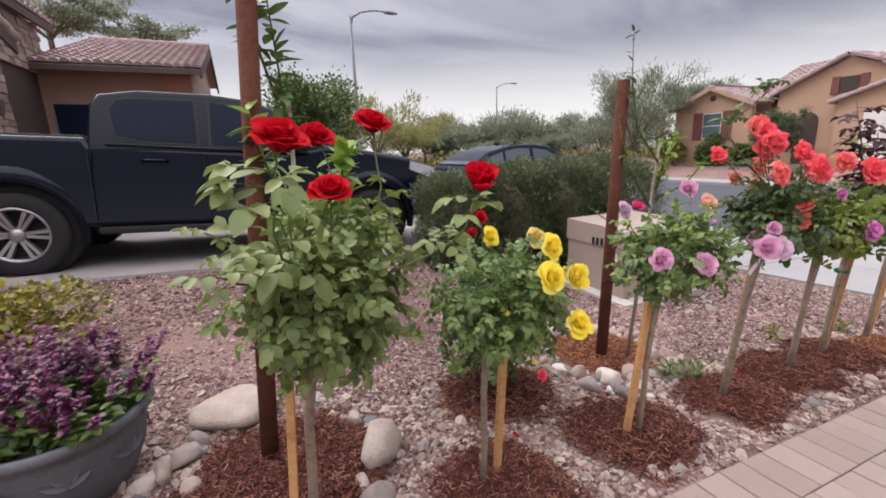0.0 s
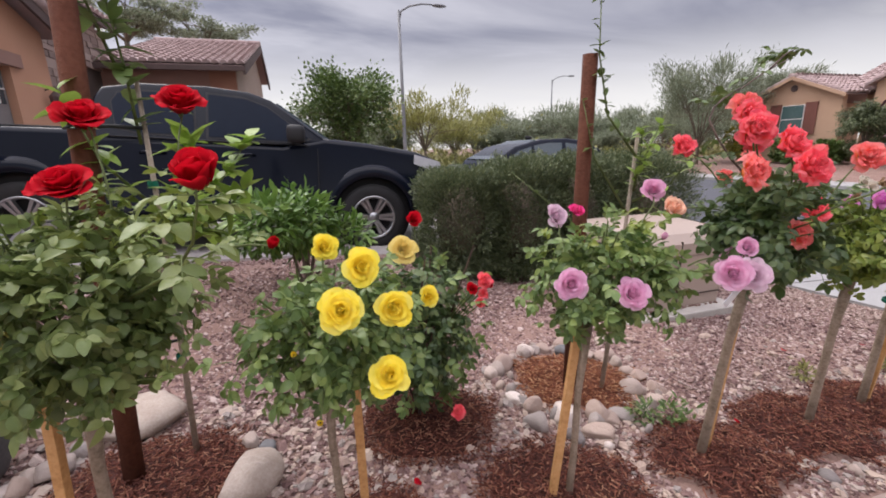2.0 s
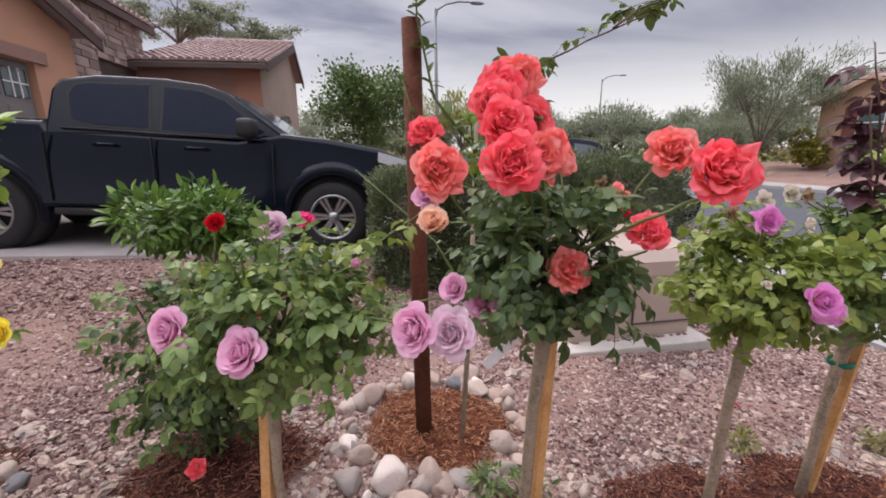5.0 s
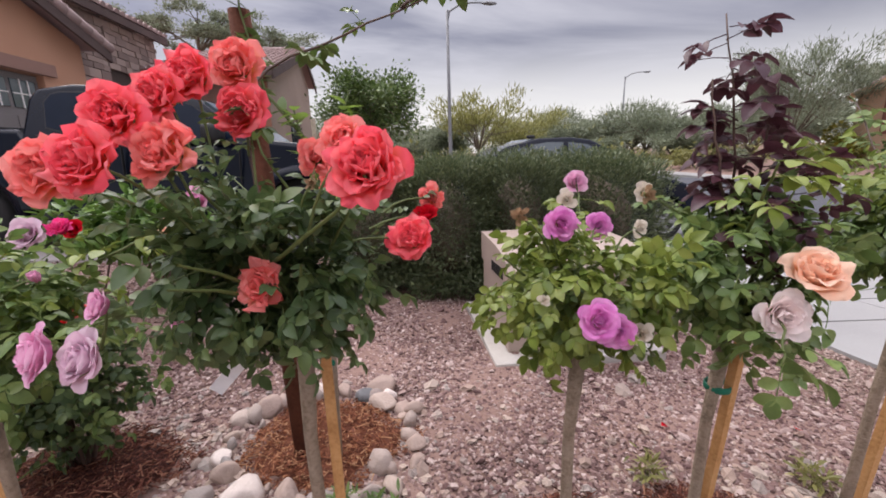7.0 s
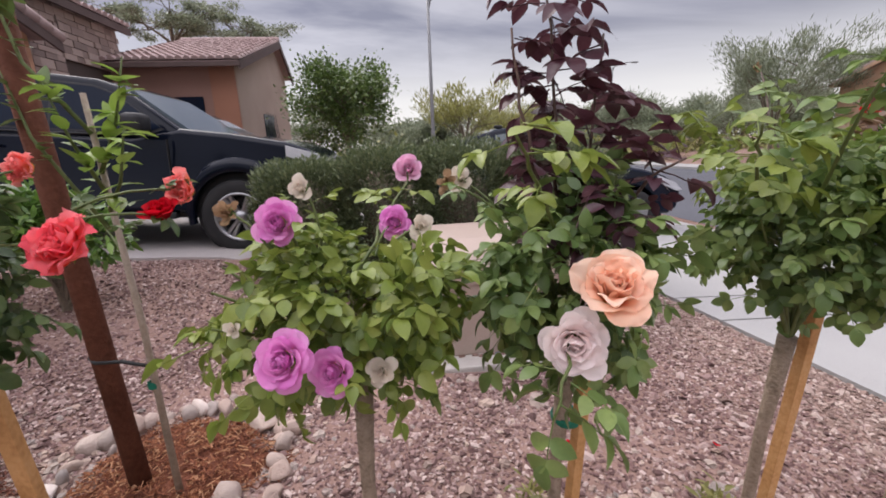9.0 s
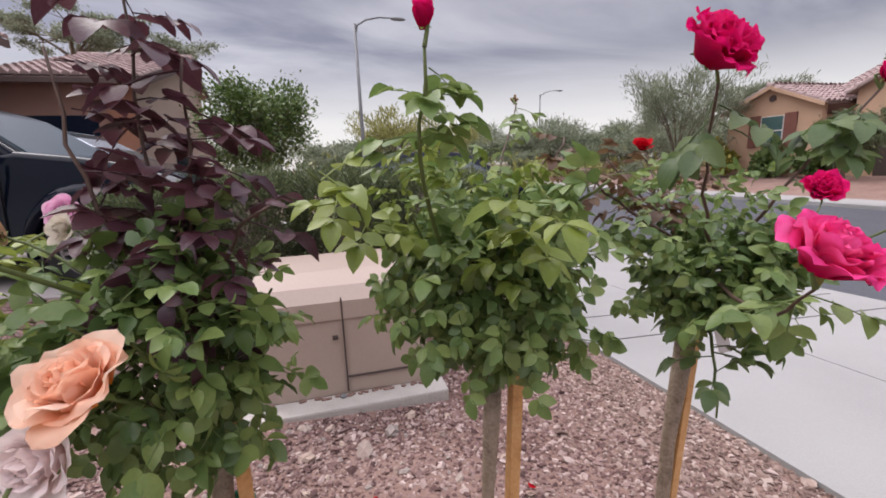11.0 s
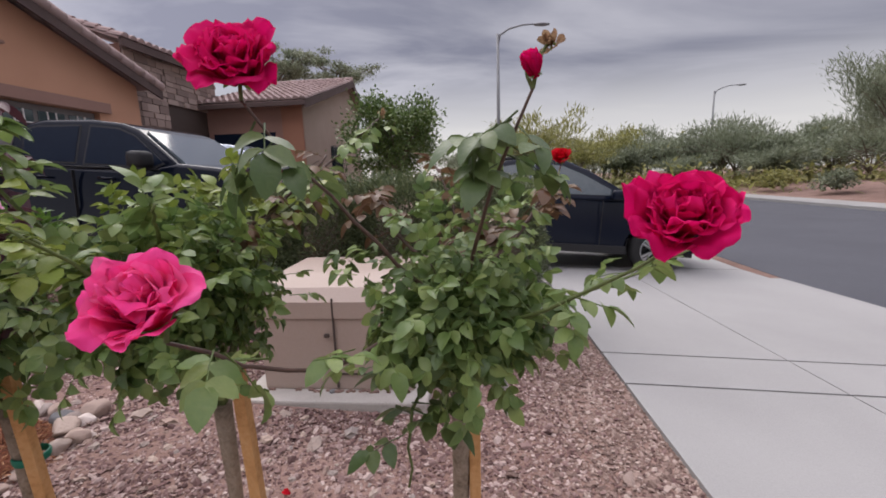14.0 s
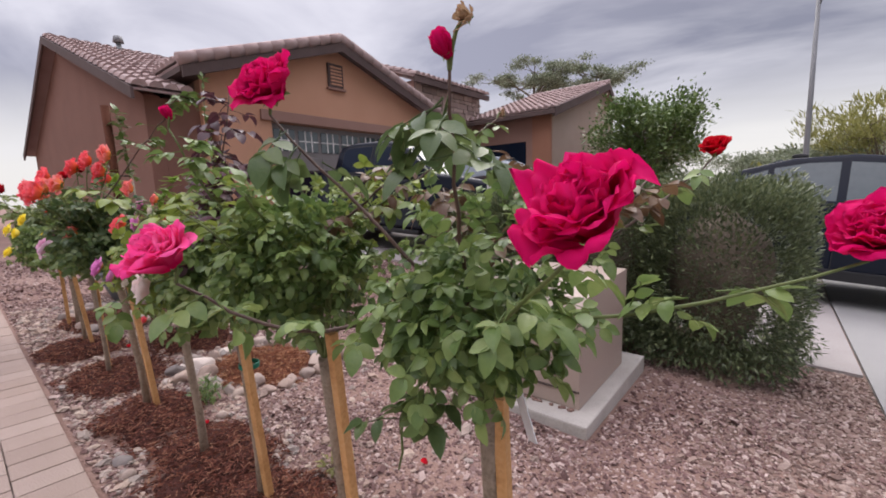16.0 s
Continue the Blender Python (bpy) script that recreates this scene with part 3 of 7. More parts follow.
# ---------------------------------------------------------------- street, pavement, driveway
def build_paving():
    slab("road", 9.2, 18.35, -150, 150, M["asphalt"], "dark grey asphalt street along the lot", "road", 0.006, 6.0)
    slab("kerb_far", 18.35, 18.55, -150, 150, M["concrete"], "pale concrete kerb across the street", "kerb", 0.004, 6.0, 0.2, lambda x, y: -0.38)
    slab("pavement_far", 18.56, 20.4, -150, 150, M["concrete"], "pale concrete pavement across the street", "pavement", 0.012, 6.0, 0.1, lambda x, y: -0.385)
    bed = slab("pavement", 5.715, 9.03, -30, 60, M["crack"], "pale concrete pavement and apron along the street", "pavement", 0.004, 0.8, 0.1)
    cuts = [-30, -20, -12, -6, -1.4, 3.15, 3.67, 7.6, 11, 16, 24, 36, 60]
    for y0, y1 in zip(cuts, cuts[1:]):
        for x0, x1 in ((5.70, 7.02), (7.03, 9.04)):
            sl = slab("slab", x0, x1, y0 + 0.011, y1 - 0.011, M["concrete"], "", "", 0.03, 0.6, 0.12)
            for key in ("kind", "label", "category"):
                if key in sl.keys():
                    del sl[key]
            sl.parent = bed
    slab("kerb_near", 9.05, 9.20, -30, 60, M["concrete"], "pale concrete kerb at the pavement", "kerb", 0.025, 0.8, 0.3, lambda x, y: plane(9.0, y))
    slab("driveway", -3.5, 5.685, DRIVE_Y, 10.4, M["drive"], "grey brown concrete driveway sloping to the street", "driveway", 0.022, 0.4, 0.15)


build_paving()


# ---------------------------------------------------------------- houses
def tiles(s, o, u, w, nu, nw, wide=0.24, long=0.34, sides=6):
    """Rows of half-round tiles on the slope from o along u and up w."""
    o, u, w = Vector(o), Vector(u).normalized(), Vector(w).normalized()
    up = u.cross(w).normalized()
    if up.z < 0:
        up = -up
    mats, shifts, tv = [], [], []
    for k in range(2):
        r = wide * (0.48 - 0.035 * k)
        for i in range(sides):
            a = math.pi * i / (sides - 1)
            tv.append((r * math.cos(a), k * long * 1.12, r * 0.95 * math.sin(a) + 0.034 * (1 - k)))
    faces = [(i, i + 1, sides + i + 1, sides + i) for i in range(sides - 1)] + [tuple(range(sides))]
    base = np.array([u, w, up]).T
    for j in range(nw):
        for i in range(nu):
            mats.append(base @ np.diag([1, 1, 1 + 0.15 * (random.random() - 0.5)]))
            shifts.append(o + u * (wide * (i + 0.5) + 0.012 * (random.random() - 0.5)) + w * (long * j + 0.015 * (random.random() - 0.5)))
    s.many(tv, faces, mats, shifts)
    a, b = u * wide * nu, w * long * nw
    q = [o - up * 0.05, o + a - up * 0.05, o + a + b - up * 0.05, o + b - up * 0.05]
    s.add([p + up * 0.04 for p in q] + q, [(0, 1, 2, 3), (7, 6, 5, 4), (0, 4, 5, 1), (1, 5, 6, 2), (2, 6, 7, 3), (3, 7, 4, 0)])


def stone_wall(face, x, y0, y1, z0, z1, rnd):
    """Rough stones laid in courses on a wall that faces +x."""
    z = z0
    while z < z1:
        h = rnd.uniform(0.12, 0.22)
        y = y0
        while y < y1:
            w = rnd.uniform(0.18, 0.42)
            a, b = min(y + w, y1), min(z + h, z1)
            if a - y > 0.05 and b - z > 0.04:
                part("stone", Soup().box((x, y + 0.006, z + 0.006), (x + rnd.uniform(0.03, 0.075), a - 0.006, b - 0.006), 0.008).mesh("stone", M["stone"], False), face)
            y += w
        z += h


def main_house():
    rnd = random.Random(5)
    h = thing("house", "single-storey tan stucco house with clay tile roofs and a stone entry", "house")
    X, gz = -3.5, 0.2
    ya, za, yl, yr, k = 7.35, 4.82, 3.92, 10.78, 0.345
    # garage with its gable towards the street
    part("wall", Soup().prism([(yl + 0.3, gz), (5.6, gz), (5.6, 2.78), (9.35, 2.78), (9.35, gz), (yr - 0.3, gz), (yr - 0.3, 3.55), (ya, za - 0.16), (yl + 0.3, 3.55)], X - 0.25, X, "x").mesh("wall", M["stucco"], False, True), h, "tan orange stucco gable wall")
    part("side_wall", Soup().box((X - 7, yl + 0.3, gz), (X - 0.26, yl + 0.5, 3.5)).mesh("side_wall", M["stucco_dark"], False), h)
    d = part("garage_door", Soup().box((X - 0.2, 5.62, gz), (X - 0.12, 9.33, 2.76)).mesh("garage_door", M["door"], False), h, "grey sectional garage door")
    for r in range(4):
        for c in range(6):
            y0, z0 = 5.68 + c * 0.61, gz + 0.14 + r * 0.61
            part("panel", Soup().box((X - 0.125, y0, z0), (X - 0.1, y0 + 0.52, z0 + 0.48), 0.012).mesh("panel", M["pane"] if r == 3 else M["door"], False), d)
            if r == 3:
                s = Soup()
                for q in (0.17, 0.34):
                    s.box((X - 0.1, y0 + q - 0.012, z0), (X - 0.085, y0 + q + 0.012, z0 + 0.48))
                s.box((X - 0.1, y0, z0 + 0.23), (X - 0.086, y0 + 0.52, z0 + 0.25))
                part("glazing_bar", s.mesh("glazing_bar", M["white"], False), d)
    part("header_trim", Soup().box((X, 5.35, 2.78), (X + 0.07, 9.6, 3.0), 0.01).mesh("header_trim", M["stucco_dark"], False), h, "brown band over the garage door")
    v = part("gable_vent", Soup().box((X, ya - 0.22, 3.74), (X + 0.05, ya + 0.22, 4.3), 0.01).mesh("gable_vent", M["fascia"], False), h, "louvred vent high in the gable")
    for i in range(6):
        part("slat", Soup().box((X + 0.05, ya - 0.16, 3.80 + i * 0.078), (X + 0.075, ya + 0.16, 3.84 + i * 0.078)).mesh("slat", M["stucco"], False), v)
    part("vent_sill", Soup().box((X, ya - 0.27, 3.68), (X + 0.09, ya + 0.27, 3.735), 0.01).mesh("vent_sill", M["stucco_dark"], False), h)
    c, sn = math.cos(math.atan(k)), math.sin(math.atan(k))
    left, right = Soup(), Soup()
    tiles(left, (X + 0.35, yl - 0.1, 3.58), (-1, 0, 0), (0, c, sn), 26, 11)
    tiles(right, (X + 0.35, yr + 0.1, 3.58), (-1, 0, 0), (0, -c, sn), 26, 11)
    part("roof_slope", left.mesh("roof_slope", M["tile"], False), h, "weathered clay barrel tiles")
    part("roof_slope", right.mesh("roof_slope", M["tile"], False), h, "weathered clay barrel tiles")
    for sgn, y0 in ((1, yl - 0.1), (-1, yr + 0.1)):
        n_ = 12
        a, b = Vector((X + 0.36, y0, 3.50)), Vector((X + 0.36, ya, 3.50 + k * abs(ya - y0)))
        t = (b - a).normalized()
        up = Vector((0, -t.z * sgn, abs(t.y)))
        s = Soup()
        pts = [a, b, b - Vector((0, 0, 0.2)), a - Vector((0, 0, 0.2))]
        s.add([p + Vector((d_, 0, 0)) for d_ in (-0.05, 0.0) for p in pts], [(0, 1, 2, 3), (7, 6, 5, 4), (0, 4, 5, 1), (1, 5, 6, 2), (2, 6, 7, 3), (3, 7, 4, 0)])
        part("barge_board", s.mesh("barge_board", M["fascia"], False, True), h, "dark brown barge board")
        length = (b - a).length
        for i in range(n_):
            p, q = a + t * (length * i / n_) + up * 0.10, a + t * (length * (i + 1.12) / n_) + up * 0.12
            part("barge_tile", Soup().tube([p + Vector((-0.05, 0, 0)), q + Vector((-0.05, 0, 0))], [0.12, 0.105], 8).mesh("barge_tile", M["tile"], True), h)
    part("eave_soffit", Soup().box((X - 6, yl - 0.12, 3.40), (X + 0.3, yl + 0.3, 3.5)).mesh("eave_soffit", M["fascia"], False), h)
    # broad wing at the side, gable towards the path
    yw, xr, zr, xa, xb, ze = 3.32, -9.97, 5.50, -3.23, -16.7, 3.03
    # both wing walls carry their shade in a darkened base colour
    part("wing_wall", Soup().prism([(xa - 0.4, gz), (xa - 0.4, ze - 0.02), (xr, zr - 0.2), (xb + 0.4, ze - 0.02), (xb + 0.4, gz)], yw, yw + 0.25, "y").mesh("wing_wall", M["stucco_wing_shaded"], False, True), h, "plain red-brown stucco gable wall, coloured as in shade")
    part("wing_front", Soup().box((xa - 0.67, yw + 0.252, gz), (xa - 0.4, yl + 0.298, ze - 0.05)).mesh("wing_front", M["stucco_wing_shaded"], False), h)
    a = math.atan2(zr - ze, xa - xr)
    s, back = Soup(), 3 * 0.34
    tiles(s, (xa, yw - 0.27, ze), (0, 1, 0), (-math.cos(a), 0, math.sin(a)), 4, 3)
    tiles(s, (xa - back * math.cos(a), yw - 0.27, ze + back * math.sin(a)), (0, 1, 0), (-math.cos(a), 0, math.sin(a)), 22, 18)
    tiles(s, (xb, yw - 0.27, ze), (0, 1, 0), (math.cos(a), 0, math.sin(a)), 22, 21)
    part("wing_roof", s.mesh("wing_roof", M["tile"], False), h, "weathered clay barrel tiles")
    for x0 in (xa, xb):
        p, q = Vector((x0, yw - 0.29, ze)), Vector((xr, yw - 0.29, zr))
        s = Soup().add([p, q, q - Vector((0, 0, .2)), p - Vector((0, 0, .2))] + [w + Vector((0, .05, 0)) for w in (p, q, q - Vector((0, 0, .2)), p - Vector((0, 0, .2)))], [(0, 1, 2, 3), (7, 6, 5, 4), (0, 4, 5, 1), (1, 5, 6, 2), (2, 6, 7, 3), (3, 7, 4, 0)])
        part("wing_barge_board", s.mesh("wing_barge_board", M["fascia"], False, True), h)
    part("vent_pipe", Soup().tube([(-9.2, 4.5, 5.0), (-9.2, 4.5, 5.5)], 0.06, 10).tube([(-9.2, 4.5, 5.5), (-9.2, 4.5, 5.66)], [0.13, 0.10], 10).mesh("vent_pipe", M["steel"], True), h, "metal roof vent pipe")
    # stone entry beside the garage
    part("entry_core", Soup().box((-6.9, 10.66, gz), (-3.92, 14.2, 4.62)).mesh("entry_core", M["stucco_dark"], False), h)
    face = part("stone_veneer", Soup().box((-3.92, 10.66, gz), (-3.90, 14.2, 4.6)).mesh("stone_veneer", M["seam"], False), h, "brown stacked stone veneer")
    stone_wall(face, -3.90, 10.66, 11.94, gz, 4.6, rnd)
    stone_wall(face, -3.90, 11.95, 14.2, 3.4, 4.6, rnd)
    s = Soup(); tiles(s, (-3.62, 10.4, 4.66), (0, 1, 0), (-0.945, 0, 0.326), 17, 10)
    part("entry_roof", s.mesh("entry_roof", M["tile"], False), h, "weathered clay barrel tiles")
    part("entry_fascia", Soup().box((-3.70, 10.4, 4.48), (-3.62, 14.5, 4.66)).mesh("entry_fascia", M["fascia"], False), h)
    lamp = part("wall_lamp", Soup().lathe([(0.0, 0.36), (0.09, 0.27), (0.10, 0.25), (0.075, 0.05), (0.05, 0.0), (0.0, 0.0)], 8, (X + 0.14, 10.2, 2.15)).tube([(X, 10.2, 2.52), (X + 0.14, 10.2, 2.56), (X + 0.14, 10.2, 2.5)], 0.012, 6).mesh("wall_lamp", M["fascia"], False), h, "dark metal coach lamp")
    part("lamp_glass", Soup().lathe([(0.0, 0.24), (0.088, 0.235), (0.068, 0.06), (0.0, 0.06)], 8, (X + 0.14, 10.2, 2.15)).mesh("lamp_glass", M["lens"], False), lamp)
    # far wing with its long eave
    xe, yn, zn, ym, zm, yf, zf_ = -0.40, 13.2, 3.58, 18.3, 5.18, 20.1, 4.1
    part("far_wing_gable", Soup().prism([(yn + 0.45, gz), (yn + 0.45, zn + 0.02), (ym, zm - 0.2), (yf - 0.3, zf_ - 0.05), (yf - 0.3, gz)], xe - 0.55, xe - 0.3, "x").mesh("far_wing_gable", M["stucco_grey"], False, True), h, "tan stucco gable end")
    # the shade under the eave is put into this wall's darker colour
    part("far_wing_wall", Soup().box((-3.89, yn + 0.45, gz), (xe - 0.56, yn + 0.7, zn)).mesh("far_wing_wall", M["stucco_dark"], False), h, "stucco wall in the darker brown of eave shade")
    part("corner_pier", Soup().box((xe - 0.98, yn + 0.38, gz), (xe - 0.32, yn + 0.45, zn - 0.05)).mesh("corner_pier", M["stucco_rust"], False), h, "orange tan stucco pier")
    part("far_window", Soup().box((-3.7, yn + 0.41, 0.95), (xe - 1.25, yn + 0.449, 2.72), 0.01).mesh("far_window", M["glass"], False), h, "dark window")
    sl = Vector((0, ym - yn, zm - zn)).normalized()
    s = Soup(); tiles(s, (-3.88, yn, zn), (1, 0, 0), sl, 17, 16, 0.2047, 0.334)
    part("far_roof_slope", s.mesh("far_roof_slope", M["tile"], False), h, "weathered clay barrel tiles")
    sb = Vector((0, ym - yf, zm - zf_)).normalized()
    s = Soup(); tiles(s, (-3.88, yf, zf_), (1, 0, 0), sb, 15, 6, 0.232, 0.35)
    part("far_roof_back", s.mesh("far_roof_back", M["tile"], False), h)
    part("far_eave", Soup().box((-3.88, yn - 0.03, zn - 0.15), (xe, yn + 0.03, zn - 0.03)).mesh("far_eave", M["fascia"], False), h, "dark brown eave board")
    s = Soup()
    for p, q in (((yn, zn), (ym, zm)), ((yf, zf_), (ym, zm))):
        a_, b_ = Vector((xe, p[0], p[1])), Vector((xe, q[0], q[1]))
        s.add([w + Vector((dx, 0, dz)) for dx in (-0.06, 0) for w, dz in ((a_, 0), (b_, 0), (b_, -.24), (a_, -.24))], [(0, 1, 2, 3), (7, 6, 5, 4), (0, 4, 5, 1), (1, 5, 6, 2), (2, 6, 7, 3), (3, 7, 4, 0)])
    part("far_barge_board", s.mesh("far_barge_board", M["fascia"], False, True), h)
    for i in range(9):
        x = -3.86 + i * 0.38
        part("ridge_tile", Soup().tube([(x, ym, zm + 0.05), (x + 0.41, ym, zm + 0.06)], [0.12, 0.10], 8).mesh("ridge_tile", M["tile"], True), h)
    g = part("window_grille", Soup().box((xe - 0.3, 15.9, 1.0), (xe - 0.27, 17.1, 2.4)).mesh("window_grille", M["glass"], False), h, "window with dark iron grille")
    for i in range(6):
        part("bar", Soup().tube([(xe - 0.2, 15.95 + i * 0.22, 0.95), (xe - 0.12, 15.95 + i * 0.22, 1.5), (xe - 0.2, 15.95 + i * 0.22, 2.45)], 0.012, 5).mesh("bar", M["trim"], True), g)


main_house()


def street_house():
    h = thing("house", "sand stucco house with tile roofs across the street", "house")
    X, g = 25.0, 0.0
    part("wall", Soup().prism([(14.45, g), (14.45, 3.25), (16.65, 4.2), (18.9, 3.25), (18.9, g)], X, X + 0.3, "x").mesh("wall", M["stucco_pale"], False, True), h, "sand stucco gable front")
    part("side_wall", Soup().box((X + 0.3, 18.65, g), (X + 9, 18.9, 3.25)).mesh("side_wall", M["stucco_pale"], False), h)
    w = part("window", Soup().box((X - 0.04, 16.0, 1.5), (X - 0.002, 17.1, 2.9), 0.01).mesh("window", M["white"], False), h, "white-framed window")
    for z0 in (1.54, 2.23):
        part("pane", Soup().box((X - 0.055, 16.04, z0), (X - 0.042, 17.06, z0 + 0.64)).mesh("pane", M["teal_pane"], False), w, "teal window pane")
    for y0 in (15.42, 17.13):
        part("shutter", Soup().box((X - 0.06, y0, 1.42), (X - 0.004, y0 + 0.55, 2.98), 0.01).mesh("shutter", M["shutter"], False), h, "brown board shutter")
    part("gable_vent", Soup().lathe([(0.0, 0.0), (0.16, 0.0), (0.16, 0.05), (0.0, 0.05)], 12, (0, 0, 0), "y").mesh("gable_vent", M["fascia"], False), h, "", pose(X, 16.65, 3.72, 0, 0, 90))
    for y0, sg in ((14.2, 1), (19.15, -1)):
        s = Soup(); tiles(s, (X - 0.3, y0, 3.2), (1, 0, 0), (0, sg * 0.915, 0.40), 34, 8, 0.3, 0.36)
        part("roof_slope", s.mesh("roof_slope", M["tile"], False), h, "pinkish clay roof tiles")
    for p, q in (((14.2, 3.22), (16.65, 4.3)), ((19.15, 3.22), (16.65, 4.3))):
        s = Soup().add([(X - 0.32 + dx, y, z + dz) for dx in (0, 0.06) for (y, z), dz in ((p, 0), (q, 0), (q, -.16), (p, -.16))], [(0, 1, 2, 3), (7, 6, 5, 4), (0, 4, 5, 1), (1, 5, 6, 2), (2, 6, 7, 3), (3, 7, 4, 0)])
        part("barge_board", s.mesh("barge_board", M["stucco_pale"], False, True), h)
    # main block with the entry arch and the garage
    part("main_wall", Soup().box((X + 1.6, -4.0, g), (X + 2.0, 14.44, 3.45)).mesh("main_wall", M["stucco_pale"], False), h)
    s = Soup(); tiles(s, (X + 1.2, -4.2, 3.4), (0, 1, 0), (0.92, 0, 0.39), 66, 15, 0.3, 0.36)
    part("main_roof", s.mesh("main_roof", M["tile"], False), h, "pinkish clay roof tiles")
    part("gable_front", Soup().prism([(7.2, g), (7.2, 3.2), (10.9, 4.85), (13.6, 3.6), (13.6, g)], X + 0.6, X + 0.9, "x").mesh("gable_front", M["stucco_pale"], False, True), h, "sand stucco gable with an entry arch")
    for y0, y1, z1 in ((6.9, 10.9, 3.2), (13.9, 10.9, 3.5)):
        t = Vector((0, y1 - y0, 4.98 - z1)); n_ = max(1, int(t.length / 0.36))
        s = Soup(); tiles(s, (X + 0.3, y0, z1), (1, 0, 0), t, 12, n_, 0.3, 0.36)
        part("gable_roof", s.mesh("gable_roof", M["tile"], False), h, "pinkish clay roof tiles")
    arch = [(11.75, g), (12.65, g)] + [(12.2 + 0.45 * math.cos(a), 2.1 + 0.45 * math.sin(a)) for a in np.linspace(0, math.pi, 9)]
    part("entry_arch", Soup().prism(arch, X + 0.55, X + 0.597, "x").mesh("entry_arch", M["seam"], False, True), h, "dark arched entry")
    part("upper_window", Soup().box((X + 0.55, 10.45, 3.3), (X + 0.597, 11.15, 4.0), 0.01).mesh("upper_window", M["seam"], False), h, "small dark upper window")
    for y0 in (10.14, 11.16):
        part("upper_shutter", Soup().box((X + 0.53, y0, 3.26), (X + 0.597, y0 + 0.3, 4.04), 0.01).mesh("upper_shutter", M["shutter"], False), h, "brown board shutter")
    part("garage_gable", Soup().prism([(4.2, g), (4.2, 2.9), (7.6, 4.05), (10.9, 2.9), (10.9, g)], X + 0.1, X + 0.4, "x").mesh("garage_gable", M["stucco_pale"], False, True), h, "sand stucco garage gable")
    for y0, y1 in ((3.9, 7.6), (11.2, 7.6)):
        t = Vector((0, y1 - y0, 1.26)); n_ = max(1, int(t.length / 0.36))
        s = Soup(); tiles(s, (X - 0.15, y0, 2.86), (1, 0, 0), t, 5, n_, 0.3, 0.36)
        part("garage_roof", s.mesh("garage_roof", M["tile"], False), h, "pinkish clay roof tiles")
    gd = part("garage_door", Soup().box((X + 0.04, 5.4, g), (X + 0.097, 9.9, 2.4)).mesh("garage_door", M["white"], False), h, "pale garage door")
    for r in range(4):
        for c in range(6):
            part("panel", Soup().box((X + 0.02, 5.46 + c * 0.74, g + 0.08 + r * 0.57), (X + 0.039, 6.11 + c * 0.74, g + 0.56 + r * 0.57), 0.01).mesh("panel", M["white"], False), gd)


street_house()


# ---------------------------------------------------------------- street lamps
def street_lamp(x, y, z0, ze, dx, dy, reach):
    lamp = thing("street_lamp", "tall grey steel street lamp with a curved arm", "street lamp", "street lamps", (x, y, z0))
    h = ze - z0
    part("pole", Soup().tube([(0, 0, 0), (0, 0, 0.2), (0, 0, h * 0.5), (0, 0, h)], [0.14, 0.11, 0.09, 0.065], 10).mesh("pole", M["steel"], True), lamp)
    part("arm", Soup().tube([(0, 0, h - 0.5), (dx * reach * .06, dy * reach * .06, h - 0.05), (dx * reach * .3, dy * reach * .3, h + 0.22), (dx * reach * .65, dy * reach * .65, h + 0.38), (dx * reach, dy * reach, h + 0.4)], [0.05, 0.05, 0.045, 0.04, 0.035], 8).mesh("arm", M["steel"], True), lamp)
    a = math.degrees(math.atan2(dy, dx))
    part("lamp_head", Soup().blob((0.42, 0.15, 0.085), (0.3, 0, 0), 1, 0.04).mesh("lamp_head", M["steel"], True), lamp, "", pose(dx * reach, dy * reach, h + 0.38, 0, 0, a))
    part("base_plate", Soup().box((-0.2, -0.2, -0.05), (0.2, 0.2, 0.03), 0.01).mesh("base_plate", M["steel"], False), lamp)


street_lamp(5.78, 22.64, ground_z(5.78, 22.64), 8.0, 0.98, 0.1, 1.9)
street_lamp(26.8, 43.3, 0.1, 8.25, 0.98, -0.15, 1.9)


